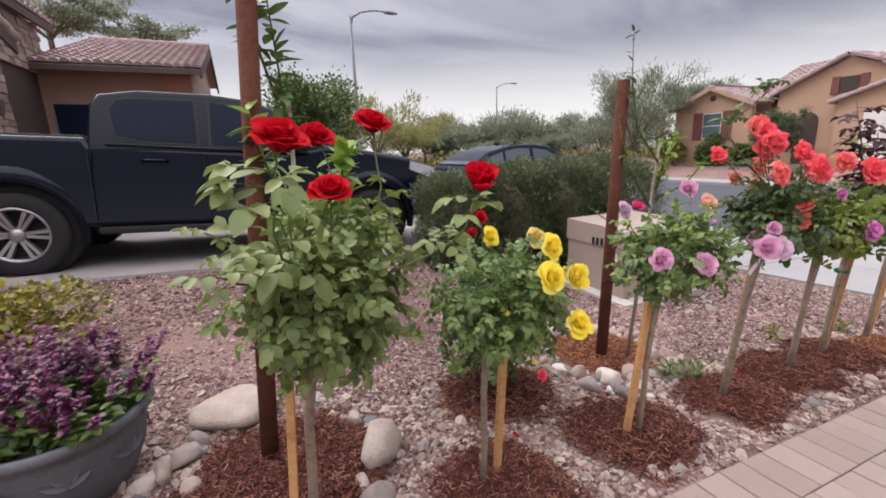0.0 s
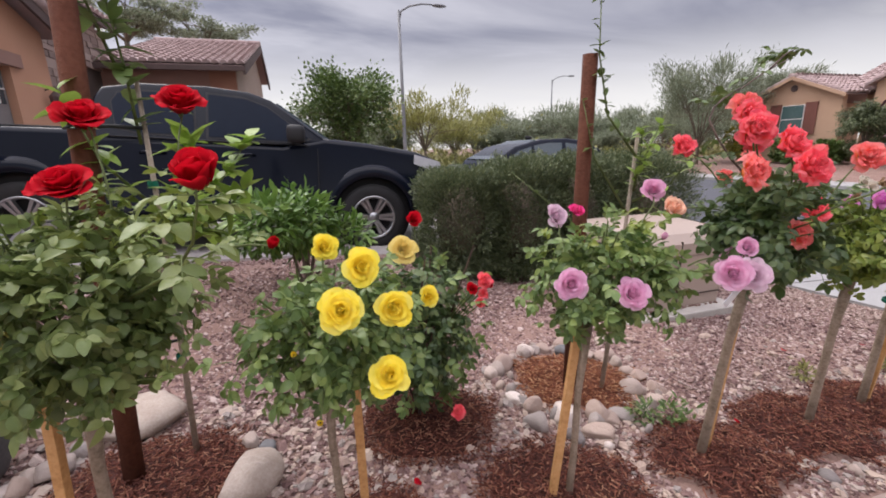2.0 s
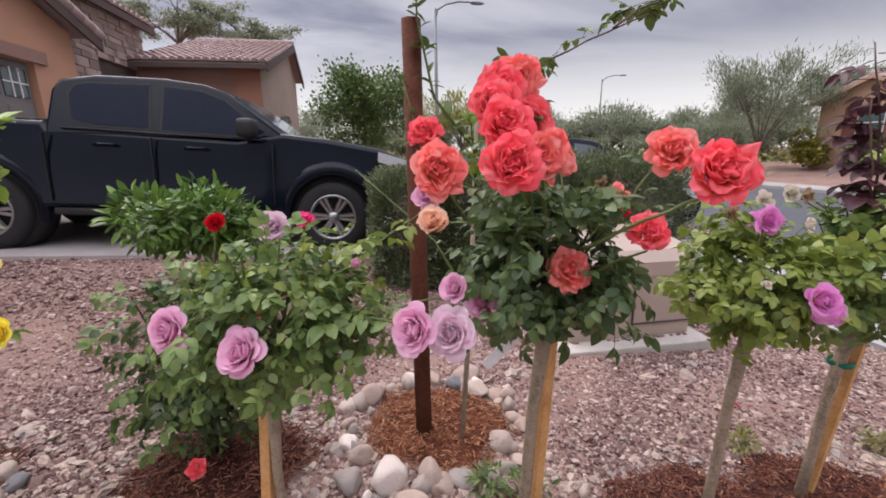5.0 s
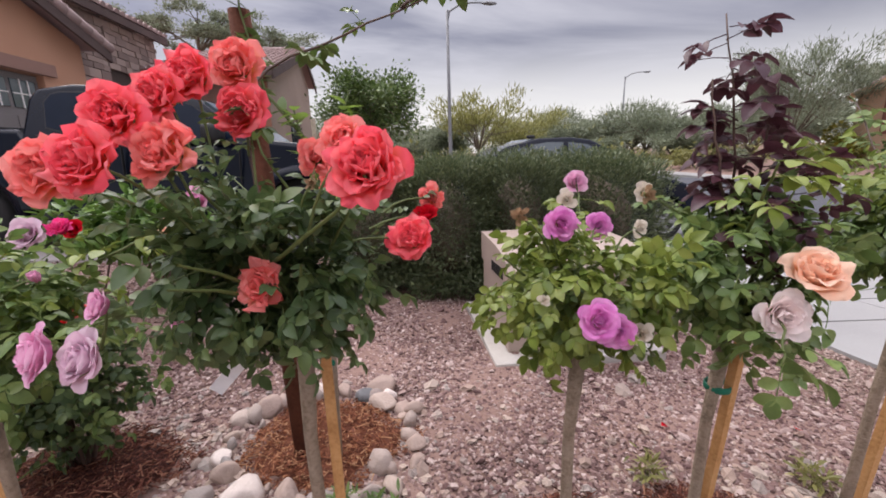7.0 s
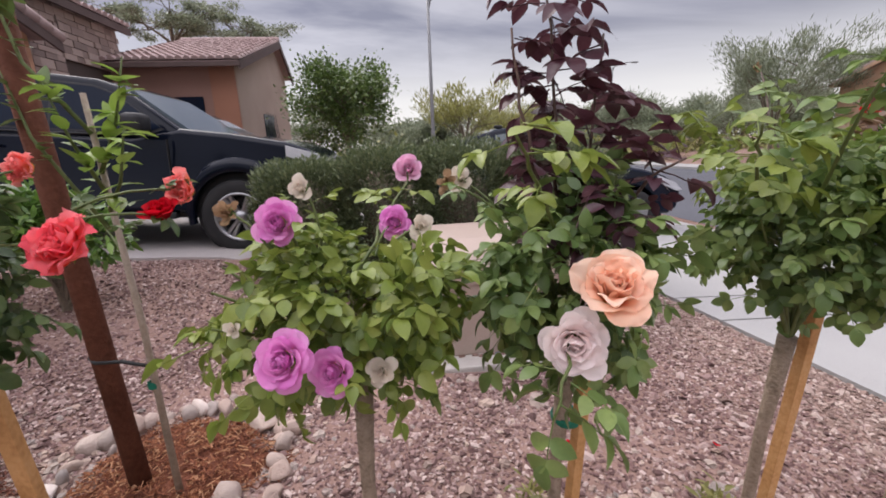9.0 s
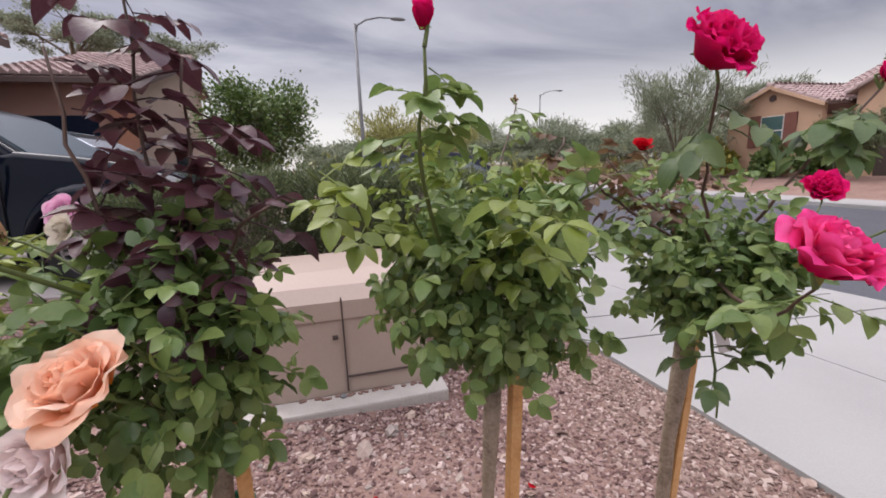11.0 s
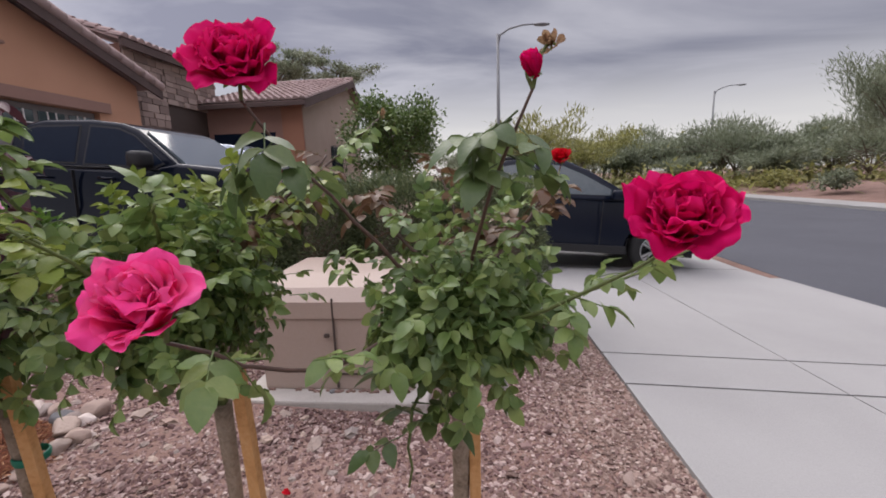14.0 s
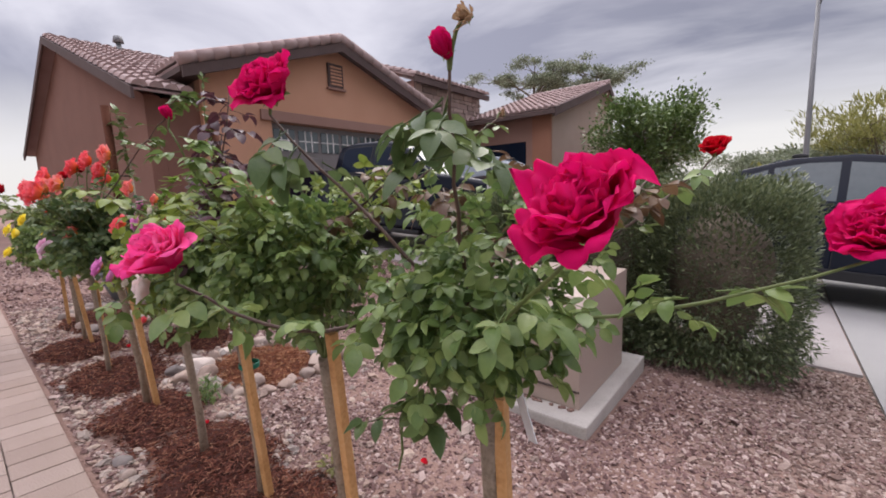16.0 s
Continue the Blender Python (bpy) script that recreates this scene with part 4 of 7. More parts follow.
# ---------------------------------------------------------------- utility cabinet
def utility_cabinet():
    zb = -0.074
    pad = tagged(new("concrete_pad", Soup().box((3.385, 2.685, zb - 0.25), (4.49, 3.80, zb), 0.012).mesh("concrete_pad", M["pad"], False)), "square pale concrete pad under the utility cabinet", "concrete pad")
    pad.rotation_euler = (0, 0, 0)
    c = thing("utility_cabinet", "tan painted steel transformer cabinet on a concrete pad", "utility cabinet")
    x0, x1, y0, y1, h = 3.50, 4.40, 2.82, 3.58, 0.62
    part("body", Soup().box((x0, y0, zb), (x1, y1, zb + h - 0.18), 0.008).mesh("body", M["box"], False), c)
    part("hood", Soup().prism([(y0 - 0.012, zb + h - 0.178), (y0 - 0.012, zb + h - 0.08), (y0 + 0.06, zb + h - 0.012), (y0 + 0.3, zb + h + 0.02), (y1 + 0.012, zb + h + 0.03), (y1 + 0.012, zb + h - 0.178)], x0 - 0.012, x1 + 0.012, "x").mesh("hood", M["box"], False, True), c)
    part("door_seam", Soup().box(((x0 + x1) / 2 - 0.004, y0 - 0.017, zb + 0.02), ((x0 + x1) / 2 + 0.004, y0 - 0.002, zb + h - 0.06)).mesh("door_seam", M["seam"], False), c)
    part("sill_seam", Soup().box(((x0 + x1) / 2 + 0.004, y0 - 0.012, zb + 0.10), (x1, y0 - 0.002, zb + 0.108)).mesh("sill_seam", M["seam"], False), c)
    part("latch", Soup().box(((x0 + x1) / 2 - 0.06, y0 - 0.02, zb + 0.33), ((x0 + x1) / 2 - 0.03, y0 - 0.002, zb + 0.35), 0.003).mesh("latch", M["seam"], False), c)
    part("bolt", Soup().lathe([(0, 0), (0.018, 0), (0.018, 0.012), (0, 0.012)], 8, ((x0 + x1) / 2 - 0.03, y0 - 0.03, zb)).mesh("bolt", M["steel"], False), c)
    # an unreadable number and a sticker on the end
    for i in range(6):
        part("number_bar", Soup().box((x0 - 0.018, y0 + 0.10 + i * 0.055, zb + 0.46 - 0.003 * i), (x0 - 0.013, y0 + 0.13 + i * 0.055, zb + 0.53 - 0.003 * i)).mesh("number_bar", M["trim"], False), c)
    part("sticker", Soup().box((x0 - 0.004, y0 + 0.10, zb + 0.33), (x0 - 0.001, y0 + 0.15, zb + 0.40)).mesh("sticker", M["white"], False), c, "small white sticker")
    s, rnd = Soup(), random.Random(2)
    for i in range(40):
        s.blob((0.016, 0.012, 0.008), (rnd.uniform(x0, x1), y0 - rnd.uniform(0.01, 0.03), zb + 0.004), i, 0.3, 1)
    single("soil_crumbs", s, M["soil"], "brown soil crumbs along the foot of the cabinet", "soil", kind="stuff")


utility_cabinet()


# ---------------------------------------------------------------- vehicles
def wheel(parent, x, y, r, side, spokes):
    """A wheel at x, y with its axle at height r; side -1 shows its face to -y."""
    w = part("wheel", Soup().lathe([(r * 0.60, -0.11), (r * 0.72, -0.125), (r * 0.93, -0.12), (r, -0.09), (r * 1.0, 0.09), (r * 0.93, 0.12), (r * 0.6, 0.11)], 40, (0, 0, 0), "y").mesh("tyre", M["rubber"], True), parent, "black tyre", pose(x, y, r, 0, 0, 0 if side < 0 else 180))
    part("rim", Soup().lathe([(r * 0.66, -0.115), (r * 0.66, -0.125), (r * 0.60, -0.12), (r * 0.57, -0.05), (r * 0.56, 0.1)], 40, (0, 0, 0), "y").mesh("rim", M["alloy"], True), w, "machined alloy rim")
    part("brake_disc", Soup().lathe([(0, -0.02), (r * 0.56, -0.02), (r * 0.56, 0.0), (0, 0.0)], 24, (0, 0, 0), "y").mesh("brake_disc", M["trim"], False), w)
    for i in range(spokes):
        a = 2 * math.pi * i / spokes
        for d in (-0.13, 0.13):
            p, q = a + d * 1.6, a + d
            s = Soup()
            v = []
            for rad, half, yy in ((r * 0.15, 0.020, -0.10), (r * 0.62, 0.026, -0.116)):
                ang = p if rad < r * 0.3 else q
                cx, cz, tx, tz = rad * math.cos(ang), rad * math.sin(ang), -math.sin(ang), math.cos(ang)
                for s1, dy in ((-1, 0.03), (-0.6, 0), (0.6, 0), (1, 0.03)):
                    v.append((cx + tx * half * s1, yy + dy, cz + tz * half * s1))
            s.add(v, [(0, 1, 5, 4), (1, 2, 6, 5), (2, 3, 7, 6), (3, 0, 4, 7)])
            part("spoke", s.mesh("spoke", M["alloy"], False), w)
    part("hub_cap", Soup().lathe([(0, -0.125), (r * 0.13, -0.122), (r * 0.17, -0.10), (r * 0.17, -0.05)], 16, (0, 0, 0), "y").mesh("hub_cap", M["alloy"], True), w)


def arc(x, r, z, n=9):
    """The points of a wheel opening, from its back to its front."""
    a0 = math.asin(min(0.99, (z - 0.39) / r)) if z < 0.39 + r else 0
    return [(x - r * math.cos(a), 0.39 + r * math.sin(a)) for a in np.linspace(a0, math.pi - a0, n)]


def body_mesh(outline, half, mat, bevel=0.05, tuck=None):
    n = len(outline)
    bm = bmesh.new()
    rows = [[bm.verts.new((x, s * half, z)) for x, z in outline] for s in (-1, 1)]
    bm.faces.new(rows[0][::-1]); bm.faces.new(rows[1])
    for i in range(n):
        bm.faces.new((rows[0][i], rows[0][(i + 1) % n], rows[1][(i + 1) % n], rows[1][i]))
    bm.normal_update()
    edges = [e for e in bm.edges if len(e.link_faces) == 2 and any(len(f.verts) > 6 for f in e.link_faces)]
    bmesh.ops.bevel(bm, geom=edges, offset=bevel, segments=3, affect="EDGES", profile=0.55)
    if tuck:
        for v in bm.verts:
            v.co.y *= tuck(v.co.x, v.co.z)
    bmesh.ops.recalc_face_normals(bm, faces=bm.faces[:])
    me = bpy.data.meshes.new("body")
    bm.to_mesh(me); bm.free()
    me.polygons.foreach_set("use_smooth", [True] * len(me.polygons))
    me.set_sharp_from_angle(angle=radians(35))
    side_n = [(0.0, 0.0, 0.0)] * len(me.loops)
    nv = [Vector() for _ in me.vertices]
    for pl in me.polygons:
        for vi in pl.vertices:
            nv[vi] += pl.normal * pl.area
    for pl in me.polygons:
        for li, vi in zip(pl.loop_indices, pl.vertices):
            q = nv[vi].normalized()
            side_n[li] = tuple(q if q.dot(pl.normal) > 0.75 else pl.normal)
    me.normals_split_custom_set(side_n)
    me.materials.append(mat)
    return me


def cabin_mesh(side, half0, half1, z0, z1, mat):
    """A glasshouse: a side outline whose half width shrinks with height."""
    def y_at(z):
        return half0 + (half1 - half0) * (z - z0) / (z1 - z0)
    return body_mesh(side, 1.0, mat, 0.035, lambda x, z: y_at(z)), y_at


def side_pane(outline, y_at, side, out, mat, name):
    s, n = Soup(), len(outline)
    v = [(x, side * (y_at(z) + out), z) for x, z in outline] + [(x, side * (y_at(z) - 0.02), z) for x, z in outline]
    s.add(v, [tuple(range(n))] + [(i, (i + 1) % n, n + (i + 1) % n, n + i) for i in range(n)])
    return s.mesh(name, mat, False, True)


def flare_mesh(cx, inner, side, w, mat):
    """A rounded fender flare: a bulged band round a wheel opening."""
    prof = [(inner, -0.05), (inner + 0.004, 0.028), (inner + 0.03, 0.047), (inner + 0.075, 0.05), (inner + 0.115, 0.034), (inner + 0.15, 0.006), (inner + 0.165, -0.03)]
    v, f, n, m = [], [], 25, len(prof)
    for i in range(n):
        a = math.pi * (-0.06 + 1.12 * i / (n - 1))
        k = 0.45 + 0.55 * math.sin(min(max(a, 0), math.pi)) ** 0.6
        for r, o in prof:
            r2 = inner + (r - inner) * k
            v.append((cx - r2 * math.cos(a), side * (w + (o * k if o > 0 else o)), 0.385 + r2 * math.sin(a)))
    for i in range(n - 1):
        for j in range(m - 1):
            q = i * m + j
            f.append((q, q + 1, q + m + 1, q + m))
    return Soup().add(v, f).mesh("wheel_flare", mat, True, True)


def pickup():
    zr, zf = drive_z(-1.47) + 0.022, drive_z(1.79) - 0.02
    pitch = math.degrees(math.atan2(zr - zf, 3.26))
    t = thing("pickup_truck", "black crew-cab pickup truck parked on the driveway", "pickup truck", at=pose(-1.47, 6.0, zr, 0, pitch, 0))
    R, W = 0.38, 0.93
    low = [(-1.18, 0.52), (-1.22, 0.62), (-1.20, 1.20), (-1.16, 1.26), (0.56, 1.26), (0.60, 1.20), (2.3, 1.16), (2.74, 1.25), (3.2, 1.215), (3.75, 1.14), (4.02, 1.05), (4.12, 0.94), (4.13, 0.62), (4.02, 0.42)]
    low += [(x, z) for x, z in arc(3.26, 0.46, 0.42)][::-1]
    low += [(2.72, 0.42), (0.55, 0.42)]
    low += [(x, z) for x, z in arc(0.0, 0.47, 0.42)][::-1]
    part("body", body_mesh(low, W, M["black"], 0.06, lambda x, z: 1.0 - 0.06 * step(z, 0.86, 1.24) + 0.012 * math.exp(-((z - 0.84) / 0.06) ** 2) - 0.035 * step(0.75, z, 0.4) - 0.10 * step(x, 3.6, 4.15)), t, "glossy black body")
    side = [(0.57, 1.12), (0.60, 1.56), (0.67, 1.665), (0.98, 1.725), (1.6, 1.735), (1.98, 1.70), (2.2, 1.625), (2.82, 1.19)]
    me, y_at = cabin_mesh(side, 0.875, 0.67, 1.12, 1.735, M["black"])
    part("cab", me, t, "black cab")
    rear_w = [(0.80, 1.29), (0.76, 1.53), (0.81, 1.61), (0.90, 1.635), (1.45, 1.652), (1.47, 1.235), (1.0, 1.245)]
    front_w = [(1.60, 1.225), (1.60, 1.65), (1.95, 1.625), (2.16, 1.55), (2.57, 1.25), (2.45, 1.205)]
    for sd in (-1, 1):
        for nm, o in (("rear_door_glass", rear_w), ("front_door_glass", front_w)):
            cx, cz = sum(p[0] for p in o) / len(o), sum(p[1] for p in o) / len(o)
            rim = [(cx + (x - cx) * 1.055, cz + (z - cz) * 1.10) for x, z in o]
            fr = part(nm.replace("glass", "surround"), side_pane(rim, y_at, sd, 0.003, M["trim"], "surround"), t)
            part(nm, side_pane(o, y_at, sd, 0.008, M["glass"], nm), fr, "dark tinted glass")
        for x0 in (1.53, 0.60, 2.66):
            part("door_gap", Soup().box((x0 - 0.004, sd * W - 0.012 * (1 if sd < 0 else -1) - 0.012, 0.5), (x0 + 0.004, sd * W + 0.0125, 1.14)).mesh("door_gap", M["trim"], False), t)
        for x0 in (1.0, 1.82):
            y0 = sd * (W * 0.975)
            part("door_handle", Soup().tube([(x0, y0, 1.05), (x0 + 0.03, y0 + sd * 0.04, 1.06), (x0 + 0.18, y0 + sd * 0.04, 1.06), (x0 + 0.21, y0, 1.05)], 0.014, 8).mesh("door_handle", M["black"], True), t)
        mir = part("mirror", Soup().box((2.36, sd * 1.02 - 0.11, 1.185), (2.54, sd * 1.02 + 0.11, 1.37), 0.05).mesh("mirror", M["trim"], True), t, "black door mirror")
        part("mirror_arm", Soup().tube([(2.42, sd * 0.84, 1.20), (2.42, sd * 0.95, 1.23)], 0.03, 8).mesh("mirror_arm", M["trim"], True), mir)
        part("headlamp", Soup().prism([(3.74, 1.0), (4.0, 0.91), (4.09, 0.93), (4.05, 1.03), (3.74, 1.105)], sd * W * 0.80, sd * W * 0.935, "y").mesh("headlamp", M["lens"], False, True), t, "clear headlamp")
        part("tail_lamp", Soup().box((-1.225, sd * 0.82 - 0.07, 0.85), (-1.12, sd * 0.82 + 0.07, 1.2), 0.01).mesh("tail_lamp", M["tail"], False), t, "red tail lamp")
        for wx, ri in ((0.0, 0.455), (3.26, 0.445)):
            part("wheel_flare", flare_mesh(wx, ri, sd, W - 0.028, M["black"]), t, "rounded black fender flare")
            part("wheel_housing", Soup().lathe([(0.0, -0.12), (0.40, -0.12), (0.455, -0.10), (0.46, 0.10), (0.0, 0.10)], 24, (wx, sd * 0.72, 0.40), "y").mesh("wheel_housing", M["rubber"], True), t)
            wheel(t, wx, sd * 0.81, R, sd, 6)
        part("side_step", Soup().box((0.6, sd * 0.9 - 0.05, 0.36), (2.66, sd * 0.9 + 0.05, 0.43), 0.02).mesh("side_step", M["trim"], False), t)
        part("belt_trim", Soup().tube([(0.72, sd * 0.868, 1.20), (2.55, sd * 0.868, 1.17)], 0.009, 6).mesh("belt_trim", M["trim"], True), t)
    part("windscreen", Soup().add([(2.25, -0.62, 1.615), (2.25, 0.62, 1.615), (2.85, 0.76, 1.205), (2.85, -0.76, 1.205), (2.23, -0.62, 1.59), (2.23, 0.62, 1.59), (2.82, 0.76, 1.18), (2.82, -0.76, 1.18)], [(0, 1, 2, 3), (7, 6, 5, 4), (0, 4, 5, 1), (1, 5, 6, 2), (2, 6, 7, 3), (3, 7, 4, 0)]).mesh("windscreen", M["pane"], False, True), t, "sloping windscreen")
    part("grille", Soup().box((4.08, -0.6, 0.70), (4.145, 0.6, 0.98), 0.02).mesh("grille", M["trim"], False), t, "black grille")
    part("front_bumper", Soup().box((3.9, -0.86, 0.46), (4.18, 0.86, 0.64), 0.05).mesh("front_bumper", M["trim"], True), t)
    part("rear_bumper", Soup().box((-1.33, -0.85, 0.5), (-1.15, 0.85, 0.66), 0.04).mesh("rear_bumper", M["chrome"], True), t)
    part("underbody", Soup().box((-0.9, -0.7, 0.34), (3.8, 0.7, 0.55)).mesh("underbody", M["trim"], False), t)
    part("bed_cover", Soup().box((-1.1, -0.8, 1.25), (0.53, 0.8, 1.277), 0.01).mesh("bed_cover", M["trim"], False), t)
    part("roof_aerial", Soup().blob((0.08, 0.03, 0.03), (0.95, 0, 1.745), 3, 0.05).mesh("roof_aerial", M["trim"], True), t)


pickup()


def suv(label, x, y, zr, zf, paint, name):
    pitch = math.degrees(math.atan2(zr - zf, 2.75))
    t = thing("car", label, "car", at=pose(x, y, zr, 0, pitch, 0))
    R, W = 0.355, 0.92
    low = [(-0.92, 0.45), (-0.98, 0.62), (-0.95, 1.02), (-0.85, 1.10), (2.45, 1.12), (2.9, 1.06), (3.3, 0.97), (3.6, 0.84), (3.70, 0.68), (3.68, 0.42), (3.5, 0.30)]
    ar = lambda x: [(px, pz - 0.035) for px, pz in arc(x, 0.43, 0.36)][::-1]
    low += ar(2.75) + [(2.25, 0.30), (0.5, 0.30)] + ar(0.0)
    part("body", body_mesh(low, W, M[paint], 0.07, lambda x, z: 1.0 - 0.05 * step(z, 0.8, 1.12) - 0.16 * step(x, 3.0, 3.7) - 0.08 * step(-0.5, x, -1.0)), t, name + " painted body")
    side = [(-0.58, 1.08), (-0.52, 1.20), (-0.10, 1.48), (0.45, 1.64), (1.00, 1.69), (1.35, 1.665), (1.70, 1.53), (2.52, 1.08)]
    me, y_at = cabin_mesh(side, 0.85, 0.62, 1.08, 1.69, M[paint])
    part("cabin", me, t, name + " roof and pillars")
    for sd in (-1, 1):
        for nm, o in (("rear_quarter_glass", [(-0.32, 1.18), (-0.05, 1.40), (0.23, 1.50), (0.24, 1.16)]), ("rear_door_glass", [(0.30, 1.16), (0.29, 1.52), (0.60, 1.585), (0.88, 1.60), (0.88, 1.16)]), ("front_door_glass", [(0.96, 1.16), (0.96, 1.605), (1.30, 1.585), (1.60, 1.47), (2.22, 1.16)])):
            part(nm, side_pane(o, y_at, sd, 0.006, M["pane"], nm), t, "dark glass")
        part("mirror", Soup().box((1.98, sd * 1.0 - 0.10, 1.10), (2.14, sd * 1.0 + 0.10, 1.25), 0.04).mesh("mirror", M[paint], True), t)
        part("headlamp", Soup().prism([(3.15, 0.86), (3.55, 0.72), (3.64, 0.74), (3.5, 0.86), (3.15, 0.97)], sd * 0.62, sd * 0.80, "y").mesh("headlamp", M["lens"], False, True), t, "clear headlamp")
        for x0 in (0.92, 0.2, 1.9):
            part("door_gap", Soup().box((x0 - 0.004, sd * W - 0.012, 0.4), (x0 + 0.004, sd * W + 0.010, 1.08)).mesh("door_gap", M["trim"], False), t)
        part("sill_trim", Soup().box((0.45, sd * 0.91 - 0.02, 0.28), (2.3, sd * 0.91 + 0.02, 0.40), 0.01).mesh("sill_trim", M["trim"], False), t)
        for wx in (0.0, 2.75):
            wheel(t, wx, sd * 0.80, R, sd, 5)
    part("windscreen", Soup().add([(1.46, -0.57, 1.645), (1.46, 0.57, 1.645), (2.52, 0.74, 1.10), (2.52, -0.74, 1.10), (1.44, -0.57, 1.61), (1.44, 0.57, 1.61), (2.48, 0.74, 1.07), (2.48, -0.74, 1.07)], [(0, 1, 2, 3), (7, 6, 5, 4), (0, 4, 5, 1), (1, 5, 6, 2), (2, 6, 7, 3), (3, 7, 4, 0)]).mesh("windscreen", M["pane"], False, True), t)
    part("rear_window", Soup().add([(-0.51, -0.70, 1.235), (-0.51, 0.70, 1.235), (0.34, 0.60, 1.632), (0.34, -0.60, 1.632), (-0.48, -0.70, 1.20), (-0.48, 0.70, 1.20), (0.37, 0.60, 1.60), (0.37, -0.60, 1.60)], [(0, 1, 2, 3), (7, 6, 5, 4), (0, 4, 5, 1), (1, 5, 6, 2), (2, 6, 7, 3), (3, 7, 4, 0)]).mesh("rear_window", M["pane"], False, True), t, "sloping rear window")
    part("roof_aerial", Soup().blob((0.09, 0.022, 0.04), (0.52, 0, 1.69), 3, 0.05).mesh("roof_aerial", M["trim"], True), t)
    part("grille", Soup().box((3.62, -0.5, 0.5), (3.72, 0.5, 0.72), 0.02).mesh("grille", M["trim"], False), t)
    part("underbody", Soup().box((-0.7, -0.7, 0.24), (3.4, 0.7, 0.5)).mesh("underbody", M["trim"], False), t)


suv("dark blue SUV parked nose to the street behind the hedge", 4.68, 8.0, ground_z(7.43, 7.4) + 0.03 + 0.2, ground_z(7.43, 7.4) + 0.03, "navy", "dark blue")
suv("silver car parked beyond the black pickup truck", -1.6, 9.35, drive_z(-1.6) + 0.022, drive_z(1.15) + 0.022, "silver", "silver")


# ---------------------------------------------------------------- leaves and blooms
def leaflet(length=1.0, width=0.34, curl=0.16, fold=0.10):
    """An oval leaf along x, folded a little on its midrib and bent down to its tip."""
    st, wd = (0, 0.10, 0.34, 0.62, 0.86, 1.0), (0, 0.52, 0.96, 0.94, 0.52, 0)
    v = [(s, 0, -curl * s * s) for s in st]
    for sg in (1, -1):
        v += [(st[i] - 0.02, sg * wd[i] * width, -curl * st[i] ** 2 + fold * wd[i] * width * 2) for i in (1, 2, 3, 4)]
    f = []
    for b in (6, 10):
        q = [(0, b, 1), (1, b, b + 1, 2), (2, b + 1, b + 2, 3), (3, b + 2, b + 3, 4), (4, b + 3, 5)]
        f += q if b == 10 else [x[::-1] for x in q]
    return np.array(v) * length, f


def blade(length=1.0, width=0.3, curl=0.12):
    """A small pointed leaf of four triangles, folded on its midrib."""
    v = [(0, 0, 0), (0.42, width, 0.06 * width - curl * 0.2), (0.42, -width, 0.06 * width - curl * 0.2), (1, 0, -curl), (0.45, 0, -0.22 * width - curl * 0.2)]
    return np.array(v) * length, [(0, 4, 1), (0, 2, 4), (4, 3, 1), (2, 3, 4)]


def compound(scale=1.0, seed=0, count=5):
    """A rose leaf: five leaflets on one stalk, about 0.11 long at scale 1."""
    rnd = random.Random(seed)
    s = Soup()
    stalk = [(0, 0, 0), (0.035, 0, 0.002), (0.07, 0, -0.002)]
    s.tube(stalk, [0.0016, 0.0013, 0.001], 3, False)
    places = [(0.07, 0.0, 0)] + [(x, a * sg, 1) for x, a in ((0.062, 62), (0.033, 68))[: (count - 1) // 2] for sg in (1, -1)]
    for x, a, k in places:
        v, f = leaflet(0.046 * (1 - 0.14 * k) * rnd.uniform(0.88, 1.1), 0.345, rnd.uniform(0.05, 0.5), rnd.uniform(0.04, 0.34))
        m = np.array(Euler((radians(rnd.uniform(-18, 18)), radians(rnd.uniform(-8, 16)), radians(a + rnd.uniform(-8, 8)))).to_matrix())
        s.add(v @ m.T + (x, 0, 0), f)
    v = np.concatenate(s.v) * scale
    return v, s.f


COMPOUND = [compound(1.0, i, 5 if i < 4 else 3) for i in range(6)]


def leaf_frames(rnd, n, centre, radii, shell=0.55, droop=0.25):
    """Places and turns for leaves that fill an ellipsoid, denser to its outside."""
    out = []
    while len(out) < n:
        d = Vector((rnd.gauss(0, 1), rnd.gauss(0, 1), rnd.gauss(0, 1))).normalized()
        k = (shell + (1 - shell) * rnd.random()) * (0.86 + 0.3 * noise.noise(d * 2.1 + Vector(centre) * 3))
        p = Vector(centre) + Vector([d[i] * radii[i] * k for i in range(3)])
        fwd = (d + Vector((rnd.gauss(0, 0.55), rnd.gauss(0, 0.55), rnd.gauss(0, 0.4) - droop))).normalized()
        nrm = Vector((rnd.gauss(0, 0.7), rnd.gauss(0, 0.7), 0.8)) + d * 0.8
        out.append((p, turn_of(fwd, nrm)))
    return out


def foliage(frames, scale=1.0, rnd=random, spread=0.25):
    s = Soup()
    for k in range(len(COMPOUND)):
        sel = frames[k::len(COMPOUND)]
        if sel:
            v, f = COMPOUND[k]
            s.many(v, f, [m * scale * rnd.uniform(1 - spread, 1 + spread) for _, m in sel], [p - Vector(m[:, 0]) * 0.05 * scale for p, m in sel])
    return s


